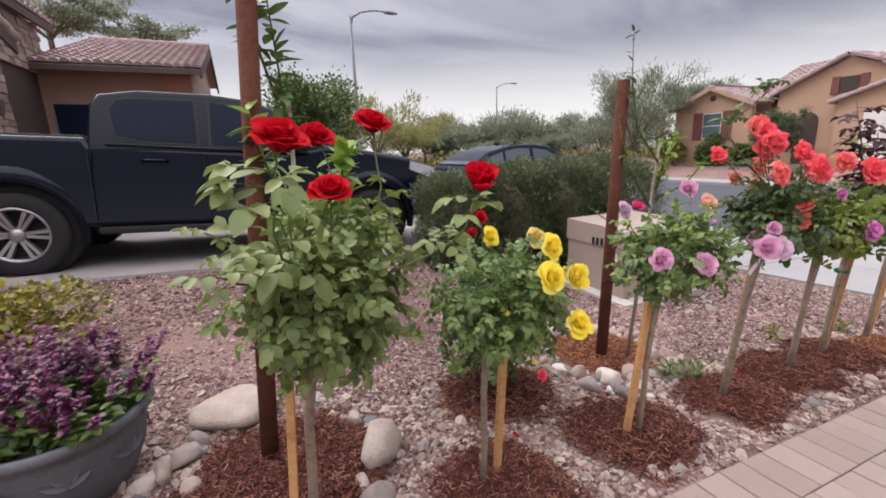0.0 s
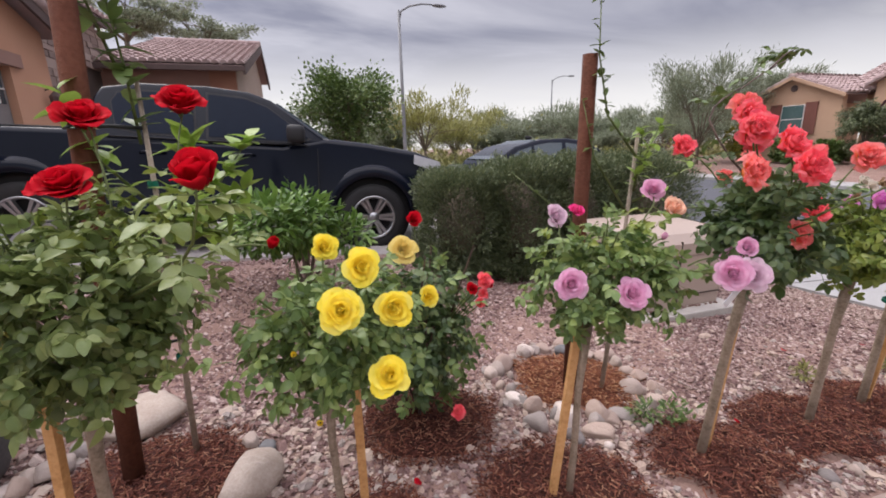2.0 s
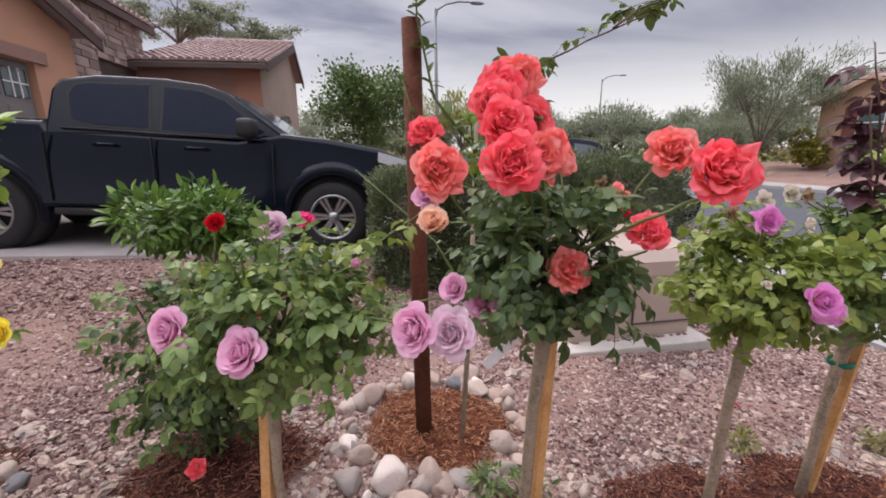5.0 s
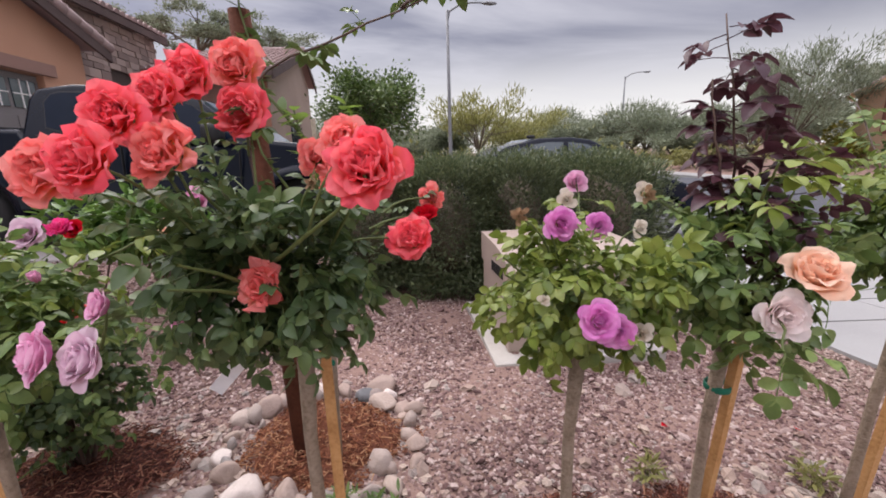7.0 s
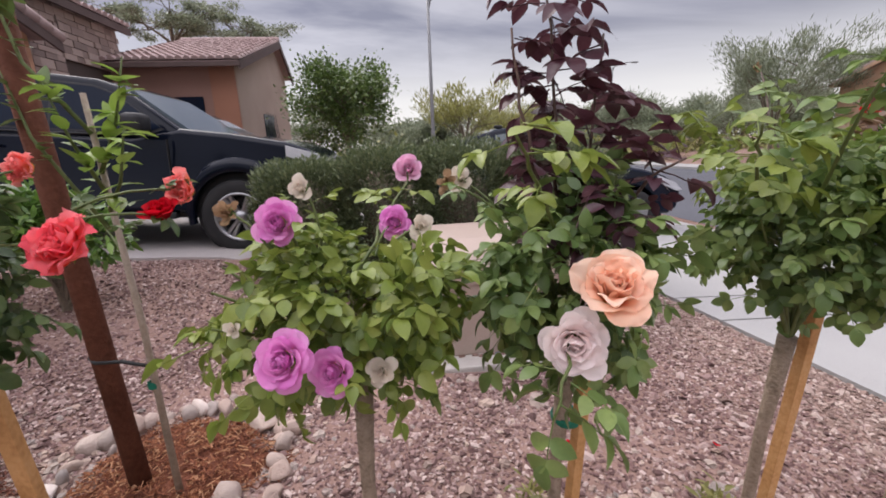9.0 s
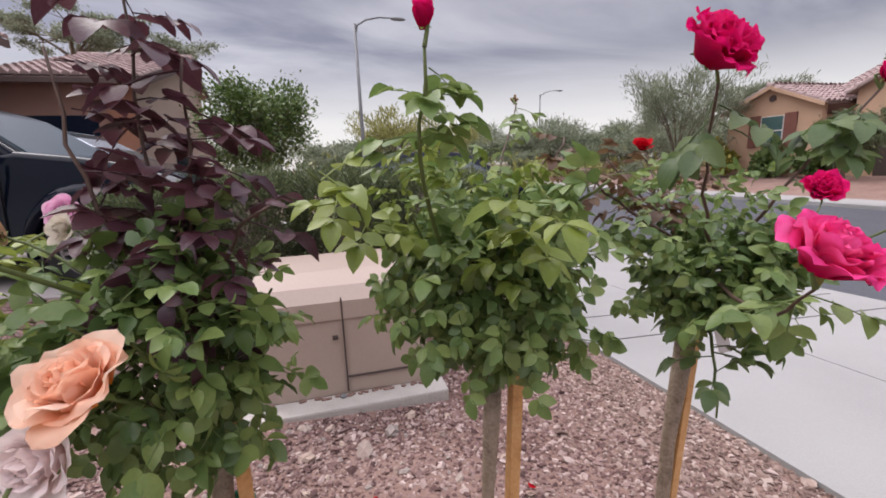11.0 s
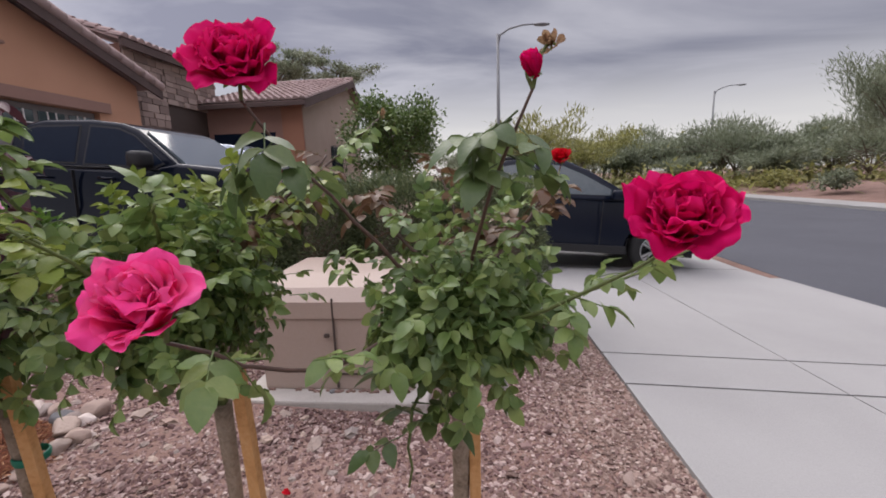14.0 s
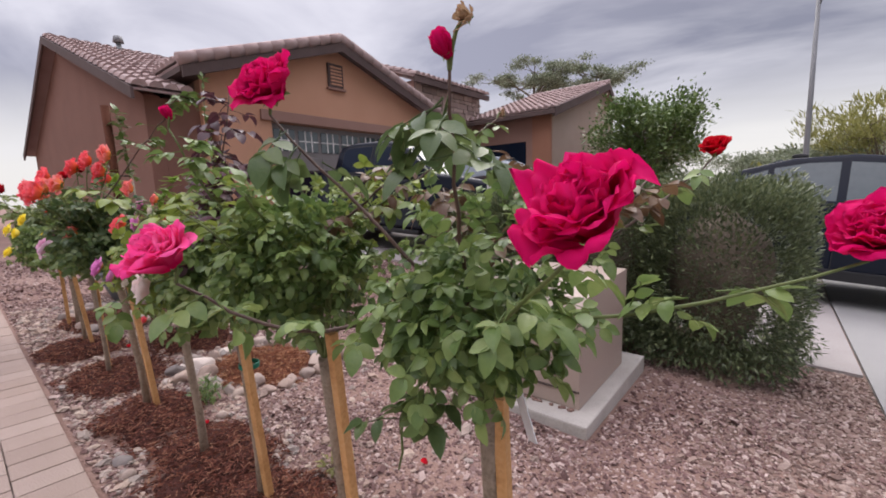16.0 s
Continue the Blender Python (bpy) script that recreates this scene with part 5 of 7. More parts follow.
def petal(rows, cols, length, width, tilt0, tilt1, cup, ruffle, seed, base, reflex=0.0, fringe=0.0):
    """A broad petal with a round end, cupped, that starts at the heart, rises at tilt0 and bends to tilt1; reflex curls its lip back."""
    half = rows // 2
    vs = [0.6 * i / half for i in range(half)] + [0.6 + 0.4 * math.sin(math.pi / 2 * k / (rows - 1 - half)) for k in range(rows - half)]
    spine, x, z = [], base, 0.0
    for i, s in enumerate(vs):
        a = tilt0 + (tilt1 - tilt0) * (0.3 * s + 0.7 * s * s) - reflex * max(0.0, s - 0.6) / 0.4
        if i:
            ds = (s - vs[i - 1]) * length
            x += ds * math.cos(a); z += ds * math.sin(a)
        spine.append((x, z, a))
    v, along = [], []
    for s, (x, z, a) in zip(vs, spine):
        w = width * 0.5 * ((0.30 + 0.70 * math.sin(math.pi / 2 * s / 0.6)) if s < 0.6 else math.sqrt(max(0.0, 1 - ((s - 0.6) / 0.4) ** 2)))
        for j in range(cols):
            t = 2 * j / (cols - 1) - 1
            y = t * w
            q = (y / (width * 0.5)) ** 2
            up = cup * width * q * (1 - 0.5 * s) - reflex * 0.16 * length * q * s * s
            up += ruffle * length * s * s * (noise.noise(Vector((seed * 1.7 + y / width * 2.4, s * 1.5, seed))) + 0.45 * noise.noise(Vector((seed * 2.9 + y / width * 5.5, s * 3.2, 7.0))))
            o = fringe * length * s ** 3 * noise.noise(Vector((seed * 3.1 + y / width * 7.5, 2.0, seed))) if fringe else 0.0
            v.append((x - up * math.sin(a) + o * math.cos(a), y, z + up * math.cos(a) + o * math.sin(a)))
            along.append(s)
    f = [(i * cols + j, i * cols + j + 1, (i + 1) * cols + j + 1, (i + 1) * cols + j) for i in range(rows - 1) for j in range(cols - 1)]
    return np.array(v), f, along


def bloom_mesh(name, mat, seed, petals=56, openness=1.0, ruffle=0.25, broad=1.0, rosette=0.0, deep=0.0, fine=False):
    """An open rose of radius about 1 facing +z: a packed heart, cupped rows round it and broad outer petals with rolled lips."""
    rnd = random.Random(seed)
    s = Soup()
    for i in range(petals):
        f = i / (petals - 1)
        a = i * 2.39996 + rnd.uniform(-0.35, 0.35)
        lean = (f ** (1.25 + 0.5 * rosette)) * openness
        t0 = radians(92 - (58 - 24 * deep) * lean + rnd.uniform(-8, 8))
        t1 = radians(118 - (114 - 34 * deep) * lean + rnd.uniform(-13, 13))
        length = (0.34 + (0.40 - 0.06 * rosette) * f ** 0.9) * rnd.uniform(0.88, 1.12)
        wide = (0.34 + 0.44 * f) * rnd.uniform(0.85, 1.15) * broad
        v, fc, al = petal(*((12, 11) if fine else (8, 7)), length, wide, t0, t1, 0.40 - 0.22 * f, ruffle * rnd.uniform(0.4, 1.3), rnd.uniform(0, 50), 0.015 + (0.20 + 0.16 * rosette) * f, rnd.uniform(0.1, 1.0) * f * openness, 0.22 * max(0.0, ruffle - 0.2))
        c, sn = math.cos(a), math.sin(a)
        r = np.array([[c, -sn, 0], [sn, c, 0], [0, 0, 1]])
        v = v @ r.T
        v[:, 2] += 0.08 * math.sin(math.pi * min(1.0, f * 1.6)) - 0.30 - 0.10 * f
        s.add(v, fc, al)
    far = np.quantile(np.hypot(*np.concatenate(s.v)[:, :2].T), 0.97)
    s.v = [q * (1.0 / far) * (1, 1, 1 + 0.35 * deep) for q in s.v]
    return s.mesh(name, mat, True)


def bud_mesh(name, mat, seed):
    s = Soup()
    rnd = random.Random(seed)
    for i in range(9):
        v, fc, al = petal(6, 5, 1.5, 1.15, radians(72), radians(100 - i * 2), 0.5, 0.08, rnd.uniform(0, 9), 0.06 + 0.02 * i)
        a = i * 2.4
        r = np.array([[math.cos(a), -math.sin(a), 0], [math.sin(a), math.cos(a), 0], [0, 0, 1]])
        v = v @ r.T
        v[:, 2] -= 0.75
        s.add(v, fc, al)
    return s.mesh(name, mat, True)


BLOOMS = {}
# petals, ruffle, breadth, how much of a rosette and how deep a cup each kind is
FORM = {"coral": (72, 0.62, 0.88, 0.4, 0.6), "salmon": (66, 0.62, 0.88, 0.4, 0.5), "crimson": (66, 0.56, 0.98, 0.3, 0.6), "hot": (50, 0.54, 1.0, 0.1, 0.5), "peach": (34, 0.4, 1.1, 0.0, 0.6), "yellow": (46, 0.2, 1.05, 0.3, 0.1), "cream": (46, 0.24, 1.05, 0.3, 0.1),
        "red": (42, 0.24, 1.05, 0.0, 0.5), "lavender": (66, 0.16, 1.0, 1.0, 0.2), "blush": (66, 0.16, 1.0, 1.0, 0.2), "pink": (60, 0.2, 0.95, 0.9, 0.2), "pale": (44, 0.3, 1.0, 0.6, 0.4), "white": (16, 0.4, 0.9, 0.0, 0.0), "brown": (18, 0.5, 0.6, 0.0, 0.3)}



def bloom(parent, kind, p, r, face, seed=0, openness=1.0, label=""):
    key = (kind, seed % 3, round(openness, 1))
    if key not in BLOOMS:
        count, ruffle, broad, rosette, deep = FORM[kind]
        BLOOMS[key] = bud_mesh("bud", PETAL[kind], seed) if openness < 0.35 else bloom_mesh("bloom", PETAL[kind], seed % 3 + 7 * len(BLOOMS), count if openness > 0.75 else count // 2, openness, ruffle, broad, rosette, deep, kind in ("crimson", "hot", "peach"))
    f = Vector(face).normalized()
    q = f.to_track_quat("Z", "Y").to_matrix().to_4x4()
    spin = pose(0, 0, 0, 0, 0, seed * 67)
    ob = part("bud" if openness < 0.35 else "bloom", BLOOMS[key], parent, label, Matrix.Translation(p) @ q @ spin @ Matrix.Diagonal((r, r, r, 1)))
    # green calyx under it
    s = Soup()
    for i in range(5):
        a = 2 * math.pi * i / 5
        v, fc = leaflet(0.55, 0.2, -0.25)
        m = np.array(Euler((0, 0.7, a)).to_matrix())
        s.add(v @ m.T + (0, 0, -0.42), fc)
    s.blob((0.16, 0.16, 0.2), (0, 0, -0.5), seed, 0.05, 1)
    if "calyx" not in BLOOMS:
        BLOOMS["calyx"] = s.mesh("calyx", L["mid"], True)
    part("calyx", BLOOMS["calyx"], ob)
    return ob


def bent(a, b, sag, rnd, n=5):
    """A cane from a to b that starts upright."""
    a, b = Vector(a), Vector(b)
    c = a.lerp(b, 0.45) + Vector((rnd.uniform(-0.02, 0.02), rnd.uniform(-0.02, 0.02), sag))
    return [a * (1 - t) ** 2 + c * 2 * t * (1 - t) + b * t * t for t in (i / (n - 1) for i in range(n))]


LEAF_MESH = {}


def leaf_mesh(kind, k):
    if (kind, k) not in LEAF_MESH:
        v, f = COMPOUND[k]
        LEAF_MESH[kind, k] = Soup().add(v - np.array((0.0, 0, 0)), f).mesh("leaf", L[kind], True)
    return LEAF_MESH[kind, k]


def rose_tree(label, foot, top, lean_top, crown, radii, leaf, blooms, shoots=(), seed=0, stake=None, stake_top=None, n=300, loose=70, scale=1.0, tie=None, stem_r=0.014, canes=9, second=None):
    """A standard rose. foot, top: the stem's ends; crown, radii: its leafy head; blooms: place, radius, kind, facing, openness; shoots: long canes to a tip."""
    rnd = random.Random(seed * 13 + 3)
    fx, fy = foot
    fz = ground_z(fx, fy)
    t = thing("rose_tree", label, "rose tree", "rose trees along the path", (fx, fy, fz))
    o = Vector((fx, fy, fz))
    tp = Vector(top) - o
    part("stem", Soup().tube([(0, 0, -0.05), tp * 0.3 + Vector((0.006, 0.004, 0)), tp * 0.65 + Vector((-0.006, 0.003, 0)), tp], [stem_r * 1.15, stem_r, stem_r * 0.95, stem_r * 1.3], 9).mesh("stem", M["stem"], True), t, "grey brown woody stem")
    if stake:
        sx, sy, sz, r = stake
        a = Vector((sx, sy, ground_z(sx, sy) - 0.05)) - o
        b = Vector(stake_top) - o
        d = (b - a)
        s = Soup().box((-r, -r, 0), (r, r, d.length), 0.002)
        me = s.mesh("stake", M["stake"], False)
        part("stake", me, t, "square orange-tan wooden stake", Matrix.Translation(a) @ d.to_track_quat("Z", "Y").to_matrix().to_4x4())
    if tie:
        c = Vector(tie) - o
        part("tie", Soup().lathe([(0.034, -0.010), (0.036, -0.004), (0.036, 0.006), (0.033, 0.010), (0.031, 0.0)], 14, c).mesh("tie", M["tie"], True), t, "green plastic tape")
    c = Vector(crown) - o
    # canes inside the head
    for i in range(canes):
        d = Vector((rnd.gauss(0, 1), rnd.gauss(0, 1), abs(rnd.gauss(0.6, 0.6)))).normalized()
        e = c + Vector([d[k] * radii[k] * 0.9 for k in range(3)])
        part("cane", Soup().tube(bent(tp - Vector((0, 0, 0.01)), e, 0.05, rnd), [0.006, 0.005, 0.004, 0.003, 0.002], 5, False).mesh("cane", M["cane"], True), t)
    scale, n, radii = scale * 0.68, int(n * 1.65), [q * 0.94 for q in radii]
    heads = [(Vector(b[0]) - o, b[1] * 1.25, (Vector(VIEW[seed]) - Vector(b[0])).normalized()) for b in blooms]

    def clear(p):
        """Whether a leaf at p stays off the blooms and out of the light before them."""
        for q, r, d in heads:
            e = p - q
            k = min(max(e.dot(d), 0.0), 0.25)
            if (e - d * k).length < r + 0.02:
                return False
        return True

    frames = [q for q in leaf_frames(rnd, n, c, radii) if clear(q[0])]
    part("foliage", foliage(frames, scale, rnd).mesh("foliage", L[leaf], True), t, "dense green rose leaves")
    if second:
        fr = [q for q in leaf_frames(rnd, second[1], c + Vector(second[2]), second[3]) if clear(q[0])]
        part("young_foliage", foliage(fr, scale * second[4], rnd).mesh("young_foliage", L[second[0]], True), t, second[5])
    for i, (p, m) in enumerate(leaf_frames(rnd, loose, c, [r * 1.04 for r in radii], 0.9)):
        if not clear(p):
            continue
        k = i % len(COMPOUND)
        sc = scale * rnd.uniform(0.9, 1.25)
        mm = Matrix(m.tolist()).to_4x4()
        part("leaf", leaf_mesh(leaf, k), t, "", Matrix.Translation(p) @ mm @ Matrix.Diagonal((sc, sc, sc, 1)))
    for i, b in enumerate(blooms):
        p, r, kind, face, op = b[:5]
        r *= SIZE.get(kind, 1.0)
        to = Vector(VIEW[seed]) - Vector(p)
        p = Vector(p) - o
        f = (to.normalized() + Vector(face) * 0.35 + Vector((rnd.gauss(0, .22), 0, rnd.gauss({"red": 1.9, "crimson": 1.2, "hot": 1.3, "peach": 1.1, "pale": 0.0, "coral": 0.3, "salmon": 0.25}.get(kind, 0.14), .14)))).normalized()
        if op < 0.35:
            f = Vector(face).normalized()
        e = c + Vector([max(-0.6, min(0.6, (p[k] - c[k]) / radii[k])) * radii[k] * 0.6 for k in range(3)])
        tips = [Vector(q[0][-1]) - o for q in shoots]
        near = [q for q in tips if (q - p).length < 0.09]
        if near:
            e = near[0]
        elif (e - p).length > 0.17:
            e = p + (e - p).normalized() * 0.17
        part("bloom_stalk", Soup().tube(bent(e, p - f * r * 0.45, 0.03, rnd), [0.0028, 0.0026, 0.0024, 0.0022, 0.0022], 6, False).mesh("bloom_stalk", M["cane"], True), t)
        bloom(t, kind, p, r, f, seed * 5 + i, op, b[5] if len(b) > 5 else "")
        fr = []
        for j in range(0 if near else 4):
            q = e.lerp(p - f * r, rnd.uniform(0.2, 0.8))
            d = Vector((rnd.gauss(0, 1), rnd.gauss(0, 1), rnd.gauss(0.1, 0.4))).normalized()
            fr.append((q + d * 0.05, turn_of(d, (0, 0, 1))))
        if fr:
            part("stalk_foliage", foliage(fr, 0.8 * scale, rnd).mesh("stalk_foliage", L[leaf], True), t)
    for i, sh in enumerate(shoots):
        path, kind, count, sc, mat = sh[:5]
        low = sh[5] if len(sh) > 5 else 0.2
        pts = [Vector(p) - o for p in path]
        ends = [pts[0] * 2 - pts[1]] + pts + [pts[-1] * 2 - pts[-2]]
        fine = []
        for k in range(1, len(ends) - 2):
            p0, p1, p2, p3 = ends[k - 1:k + 3]
            for u in (0, 0.25, 0.5, 0.75):
                fine.append(0.5 * (2 * p1 + (p2 - p0) * u + (2 * p0 - 5 * p1 + 4 * p2 - p3) * u * u + (3 * p1 - p0 - 3 * p2 + p3) * u ** 3) + Vector((rnd.gauss(0, 0.0035), rnd.gauss(0, 0.0035), 0)))
        fine.append(pts[-1])
        rr = [0.0042 - 0.0022 * k / (len(fine) - 1) for k in range(len(fine))]
        part("shoot", Soup().tube(fine, rr, 6).mesh("shoot", M[mat], True), t, "long upright cane")
        fr = []
        for j in range(count):
            k = rnd.uniform(low, 0.96) * (len(fine) - 1)
            a = fine[int(k)].lerp(fine[min(int(k) + 1, len(fine) - 1)], k % 1)
            d = Vector((rnd.gauss(0, 1), rnd.gauss(0, 1), rnd.gauss(-0.3 if low > 0.4 else 0.15, 0.35))).normalized()
            if clear(a + d * 0.07 * sc):
                fr.append((a + d * 0.055 * sc, turn_of(d + Vector((0, 0, -0.25)), (0, 0, 1))))
        for j, (p, m) in enumerate(fr):
            s1 = sc * rnd.uniform(0.85, 1.2)
            part("leaf", leaf_mesh(kind, j % len(COMPOUND)), t, "", Matrix.Translation(p - Vector(m[:, 0]) * 0.05 * s1) @ Matrix(m.tolist()).to_4x4() @ Matrix.Diagonal((s1, s1, s1, 1)))
    return t


# how far each kind of bloom opens against its usual size
SIZE = {"coral": 0.82, "salmon": 0.85, "crimson": 0.88, "hot": 0.92, "yellow": 0.86, "cream": 0.9, "red": 0.92, "brown": 0.75, "white": 0.85}

# the side of the path that each rose turns its blooms to
VIEW = {1: (0.9, 0.25, 1.27), 2: (1.3, 0.29, 1.25), 3: (1.6, 0.3, 1.24), 4: (2.35, 0.45, 1.2), 5: (3.0, 0.5, 1.16), 6: (3.35, 0.63, 1.14), 7: (4.2, 0.6, 1.15), 8: (4.65, 0.62, 1.14)}


rose_tree("standard rose with greyish leaves and dark red blooms", (0.60, 1.42), (0.66, 1.40, 0.72), 0, (0.715, 1.31, 0.925), (0.245, 0.24, 0.26), "pale",
    [((0.75, 1.45, 1.36), 0.058, "red", (0.2, -0.8, 0.45), 1.0, "dark red rose"), ((0.93, 1.52, 1.40), 0.062, "red", (0.5, -0.7, 0.5), 1.0, "dark red rose"), ((0.75, 1.31, 1.22), 0.058, "red", (0, -0.7, 0.7), 1.0, "dark red rose"),
     ((1.05, 1.06, 1.24), 0.045, "red", (0.3, -0.8, 0.2), 0.7, "dark red rose"), ((0.624, 0.960, 1.335), 0.050, "red", (0.1, -0.6, 0.75), 1.0, "dark red rose"), ((1.13, 1.267, 1.065), 0.024, "red", (0.3, -0.5, 0.6), 0.3)],
    [([(0.7, 1.36, 0.95), (0.78, 1.4, 1.15), (0.76, 1.45, 1.32)], "pale", 9, 0.85, "cane"), ([(0.75, 1.36, 0.95), (0.9, 1.42, 1.15), (0.93, 1.52, 1.36)], "fresh", 12, 0.9, "cane"), ([(0.8, 1.3, 0.95), (1.0, 1.12, 1.08), (1.05, 1.06, 1.21)], "pale", 10, 0.9, "cane"),
     ([(0.6, 1.36, 0.95), (0.52, 1.30, 1.08), (0.46, 1.26, 1.14)], "pale", 7, 0.8, "cane"), ([(0.68, 1.28, 1.0), (0.60, 1.10, 1.12), (0.615, 0.99, 1.29)], "pale", 16, 1.05, "cane"), ([(0.62, 1.28, 0.98), (0.53, 1.22, 1.02), (0.47, 1.18, 1.06)], "pale", 9, 0.95, "cane")],
    1, (0.545, 1.37, 0, 0.012), (0.60, 1.36, 0.78), 440, 90, 1.0, None, 0.016, second=("fresh", 50, (0.06, 0.05, 0.2), (0.2, 0.18, 0.12), 0.9, "young bright green leaves"))

rose_tree("standard rose with yellow blooms", (1.205, 1.36), (1.22, 1.33, 0.70), 0, (1.24, 1.25, 0.83), (0.23, 0.22, 0.20), "mid",
    [((1.24, 1.34, 1.03), 0.04, "yellow", (0.1, -0.5, 0.7), 0.9, "yellow rose"), ((1.31, 1.12, 1.03), 0.047, "yellow", (0.2, -0.8, 0.4), 1.0, "yellow rose"), ((1.26, 1.05, 0.97), 0.05, "yellow", (0.1, -0.9, 0.3), 1.0, "yellow rose"),
     ((1.34, 1.03, 0.83), 0.046, "yellow", (0.2, -0.9, 0.15), 1.0, "yellow rose"), ((1.364, 1.078, 0.949), 0.043, "yellow", (0.4, -0.8, 0.2), 0.8, "yellow rose"), ((1.445, 1.371, 1.0), 0.046, "cream", (0.3, -0.6, 0.6), 1.0, "pale yellow rose"),
     ((1.499, 1.324, 0.871), 0.033, "yellow", (0.5, -0.7, 0.3), 0.8), ((1.16, 1.12, 0.86), 0.013, "yellow", (0, -0.7, 0.6), 0.3), ((1.2, 1.05, 0.74), 0.013, "yellow", (0, -0.7, 0.5), 0.3), ((1.42, 1.2, 0.93), 0.014, "yellow", (0.2, -0.7, 0.5), 0.3)],
    [], 2, (1.285, 1.39, 0, 0.012), (1.285, 1.33, 0.72), 320, 70, 0.82, None, 0.012)

rose_tree("standard rose with lavender blooms", (1.975, 1.335), (2.0, 1.31, 0.72), 0, (2.03, 1.28, 0.87), (0.26, 0.2, 0.19), "mid",
    [((1.86, 1.20, 0.90), 0.042, "lavender", (-0.1, -0.9, 0.2), 1.0, "lavender rose"), ((2.0, 1.13, 0.88), 0.042, "lavender", (0.1, -0.9, 0.25), 1.0, "lavender rose"), ((2.292, 1.096, 0.91), 0.044, "lavender", (-0.1, -0.9, 0.3), 1.0, "lavender rose"),
     ((2.447, 1.216, 0.904), 0.040, "lavender", (0.2, -0.9, 0.2), 0.9, "lavender rose"), ((2.358, 1.09, 0.90), 0.046, "blush", (0.4, -0.8, 0.2), 1.0, "pale lavender rose"), ((2.373, 1.13, 0.969), 0.026, "lavender", (0.2, -0.6, 0.5), 0.8, "small lavender rose"), ((1.994, 1.498, 1.032), 0.038, "blush", (0, -0.6, 0.6), 0.9, "pale lavender rose"), ((2.07, 1.5, 1.045), 0.028, "hot", (0.1, -0.6, 0.5), 0.9, "small hot pink rose"), ((2.378, 1.496, 1.099), 0.04, "lavender", (0.1, -0.5, 0.8), 0.9),
     ((2.2, 1.25, 0.99), 0.016, "lavender", (0, -0.5, 0.8), 0.3)],
    [([(2.03, 1.3, 0.85), (2.2, 1.2, 0.9), (2.36, 1.13, 0.88)], "mid", 14, 0.9, "cane"), ([(2.03, 1.35, 0.9), (2.25, 1.4, 1.0), (2.375, 1.49, 1.07)], "fresh", 10, 0.85, "cane"), ([(2.0, 1.35, 0.85), (1.97, 1.43, 0.95), (1.994, 1.49, 1.0)], "mid", 8, 0.85, "cane")],
    3, (1.915, 1.35, 0, 0.012), (1.985, 1.33, 0.76), 310, 70, 0.85, None, 0.012, second=("fresh", 60, (0.05, 0.06, 0.1), (0.28, 0.16, 0.12), 0.85, "young light green leaves"))

rose_tree("standard rose with dark leaves and coral blooms", (2.60, 1.37), (2.64, 1.30, 0.86), 0, (2.62, 1.23, 0.985), (0.225, 0.21, 0.205), "dark",
    [((2.47, 1.22, 1.295), 0.055, "coral", (-0.1, -0.8, 0.4), 1.0, "coral red rose"), ((2.35, 1.12, 1.18), 0.055, "salmon", (-0.2, -0.9, 0.3), 1.0, "salmon coral rose"), ((2.45, 1.05, 1.19), 0.057, "coral", (0, -0.9, 0.3), 1.0, "coral rose"), ((2.52, 1.10, 1.20), 0.055, "salmon", (0.1, -0.9, 0.35), 1.0, "salmon coral rose"),
     ((2.81, 1.035, 1.172), 0.066, "coral", (0.1, -0.9, 0.2), 1.0, "coral rose"), ((2.61, 1.16, 0.98), 0.050, "salmon", (0.1, -0.95, 0.1), 1.0, "salmon coral rose")] + [((2.36, 1.37, 1.249), 0.046, "coral", (-0.3, -0.6, 0.5), 0.9), ((2.558, 1.333, 1.357), 0.061, "salmon", (0, -0.5, 0.9), 1.0, "faded salmon rose"),
     ((2.461, 1.113, 1.25), 0.055, "coral", (0.1, -0.7, 0.6), 1.0, "coral red rose"), ((2.571, 1.299, 1.271), 0.061, "coral", (0.4, -0.8, 0.3), 1.0, "coral red rose"), ((2.772, 1.112, 1.205), 0.050, "salmon", (0.1, -0.7, 0.5), 1.0),
     ((2.87, 1.285, 1.022), 0.057, "coral", (0.5, -0.8, 0.1), 1.0, "coral rose"), ((2.913, 1.482, 1.039), 0.034, "red", (0.5, -0.7, 0.1), 0.9), ((2.934, 1.528, 1.072), 0.040, "salmon", (0.5, -0.7, 0.3), 0.9), ((2.688, 1.488, 1.128), 0.035, "salmon", (0.3, -0.7, 0.4), 0.9), ((2.683, 1.382, 1.186), 0.050, "salmon", (0.3, -0.7, 0.4), 1.0), ((2.377, 1.399, 1.045), 0.035, "peach", (-0.3, -0.8, 0.3), 0.8), ((2.50, 1.27, 1.33), 0.057, "coral", (0, -0.6, 0.7), 1.0), ((2.70, 1.22, 1.14), 0.02, "brown", (0, -0.8, 0.3), 0.8)],
    [([(2.6, 1.25, 1.05), (2.55, 1.45, 1.33), (2.75, 1.5, 1.45), (2.98, 1.53, 1.55)], "tree", 12, 0.75, "cane_red"), ([(2.88, 1.52, 1.51), (2.95, 1.53, 1.56), (3.03, 1.55, 1.59)], "tree", 12, 0.8, "cane_red"), ([(2.62, 1.2, 1.0), (2.75, 1.08, 1.1), (2.81, 1.02, 1.15)], "dark", 8, 0.9, "cane")],
    4, (2.66, 1.40, 0, 0.012), (2.67, 1.33, 0.9), 430, 80, 1.0, None, 0.016)

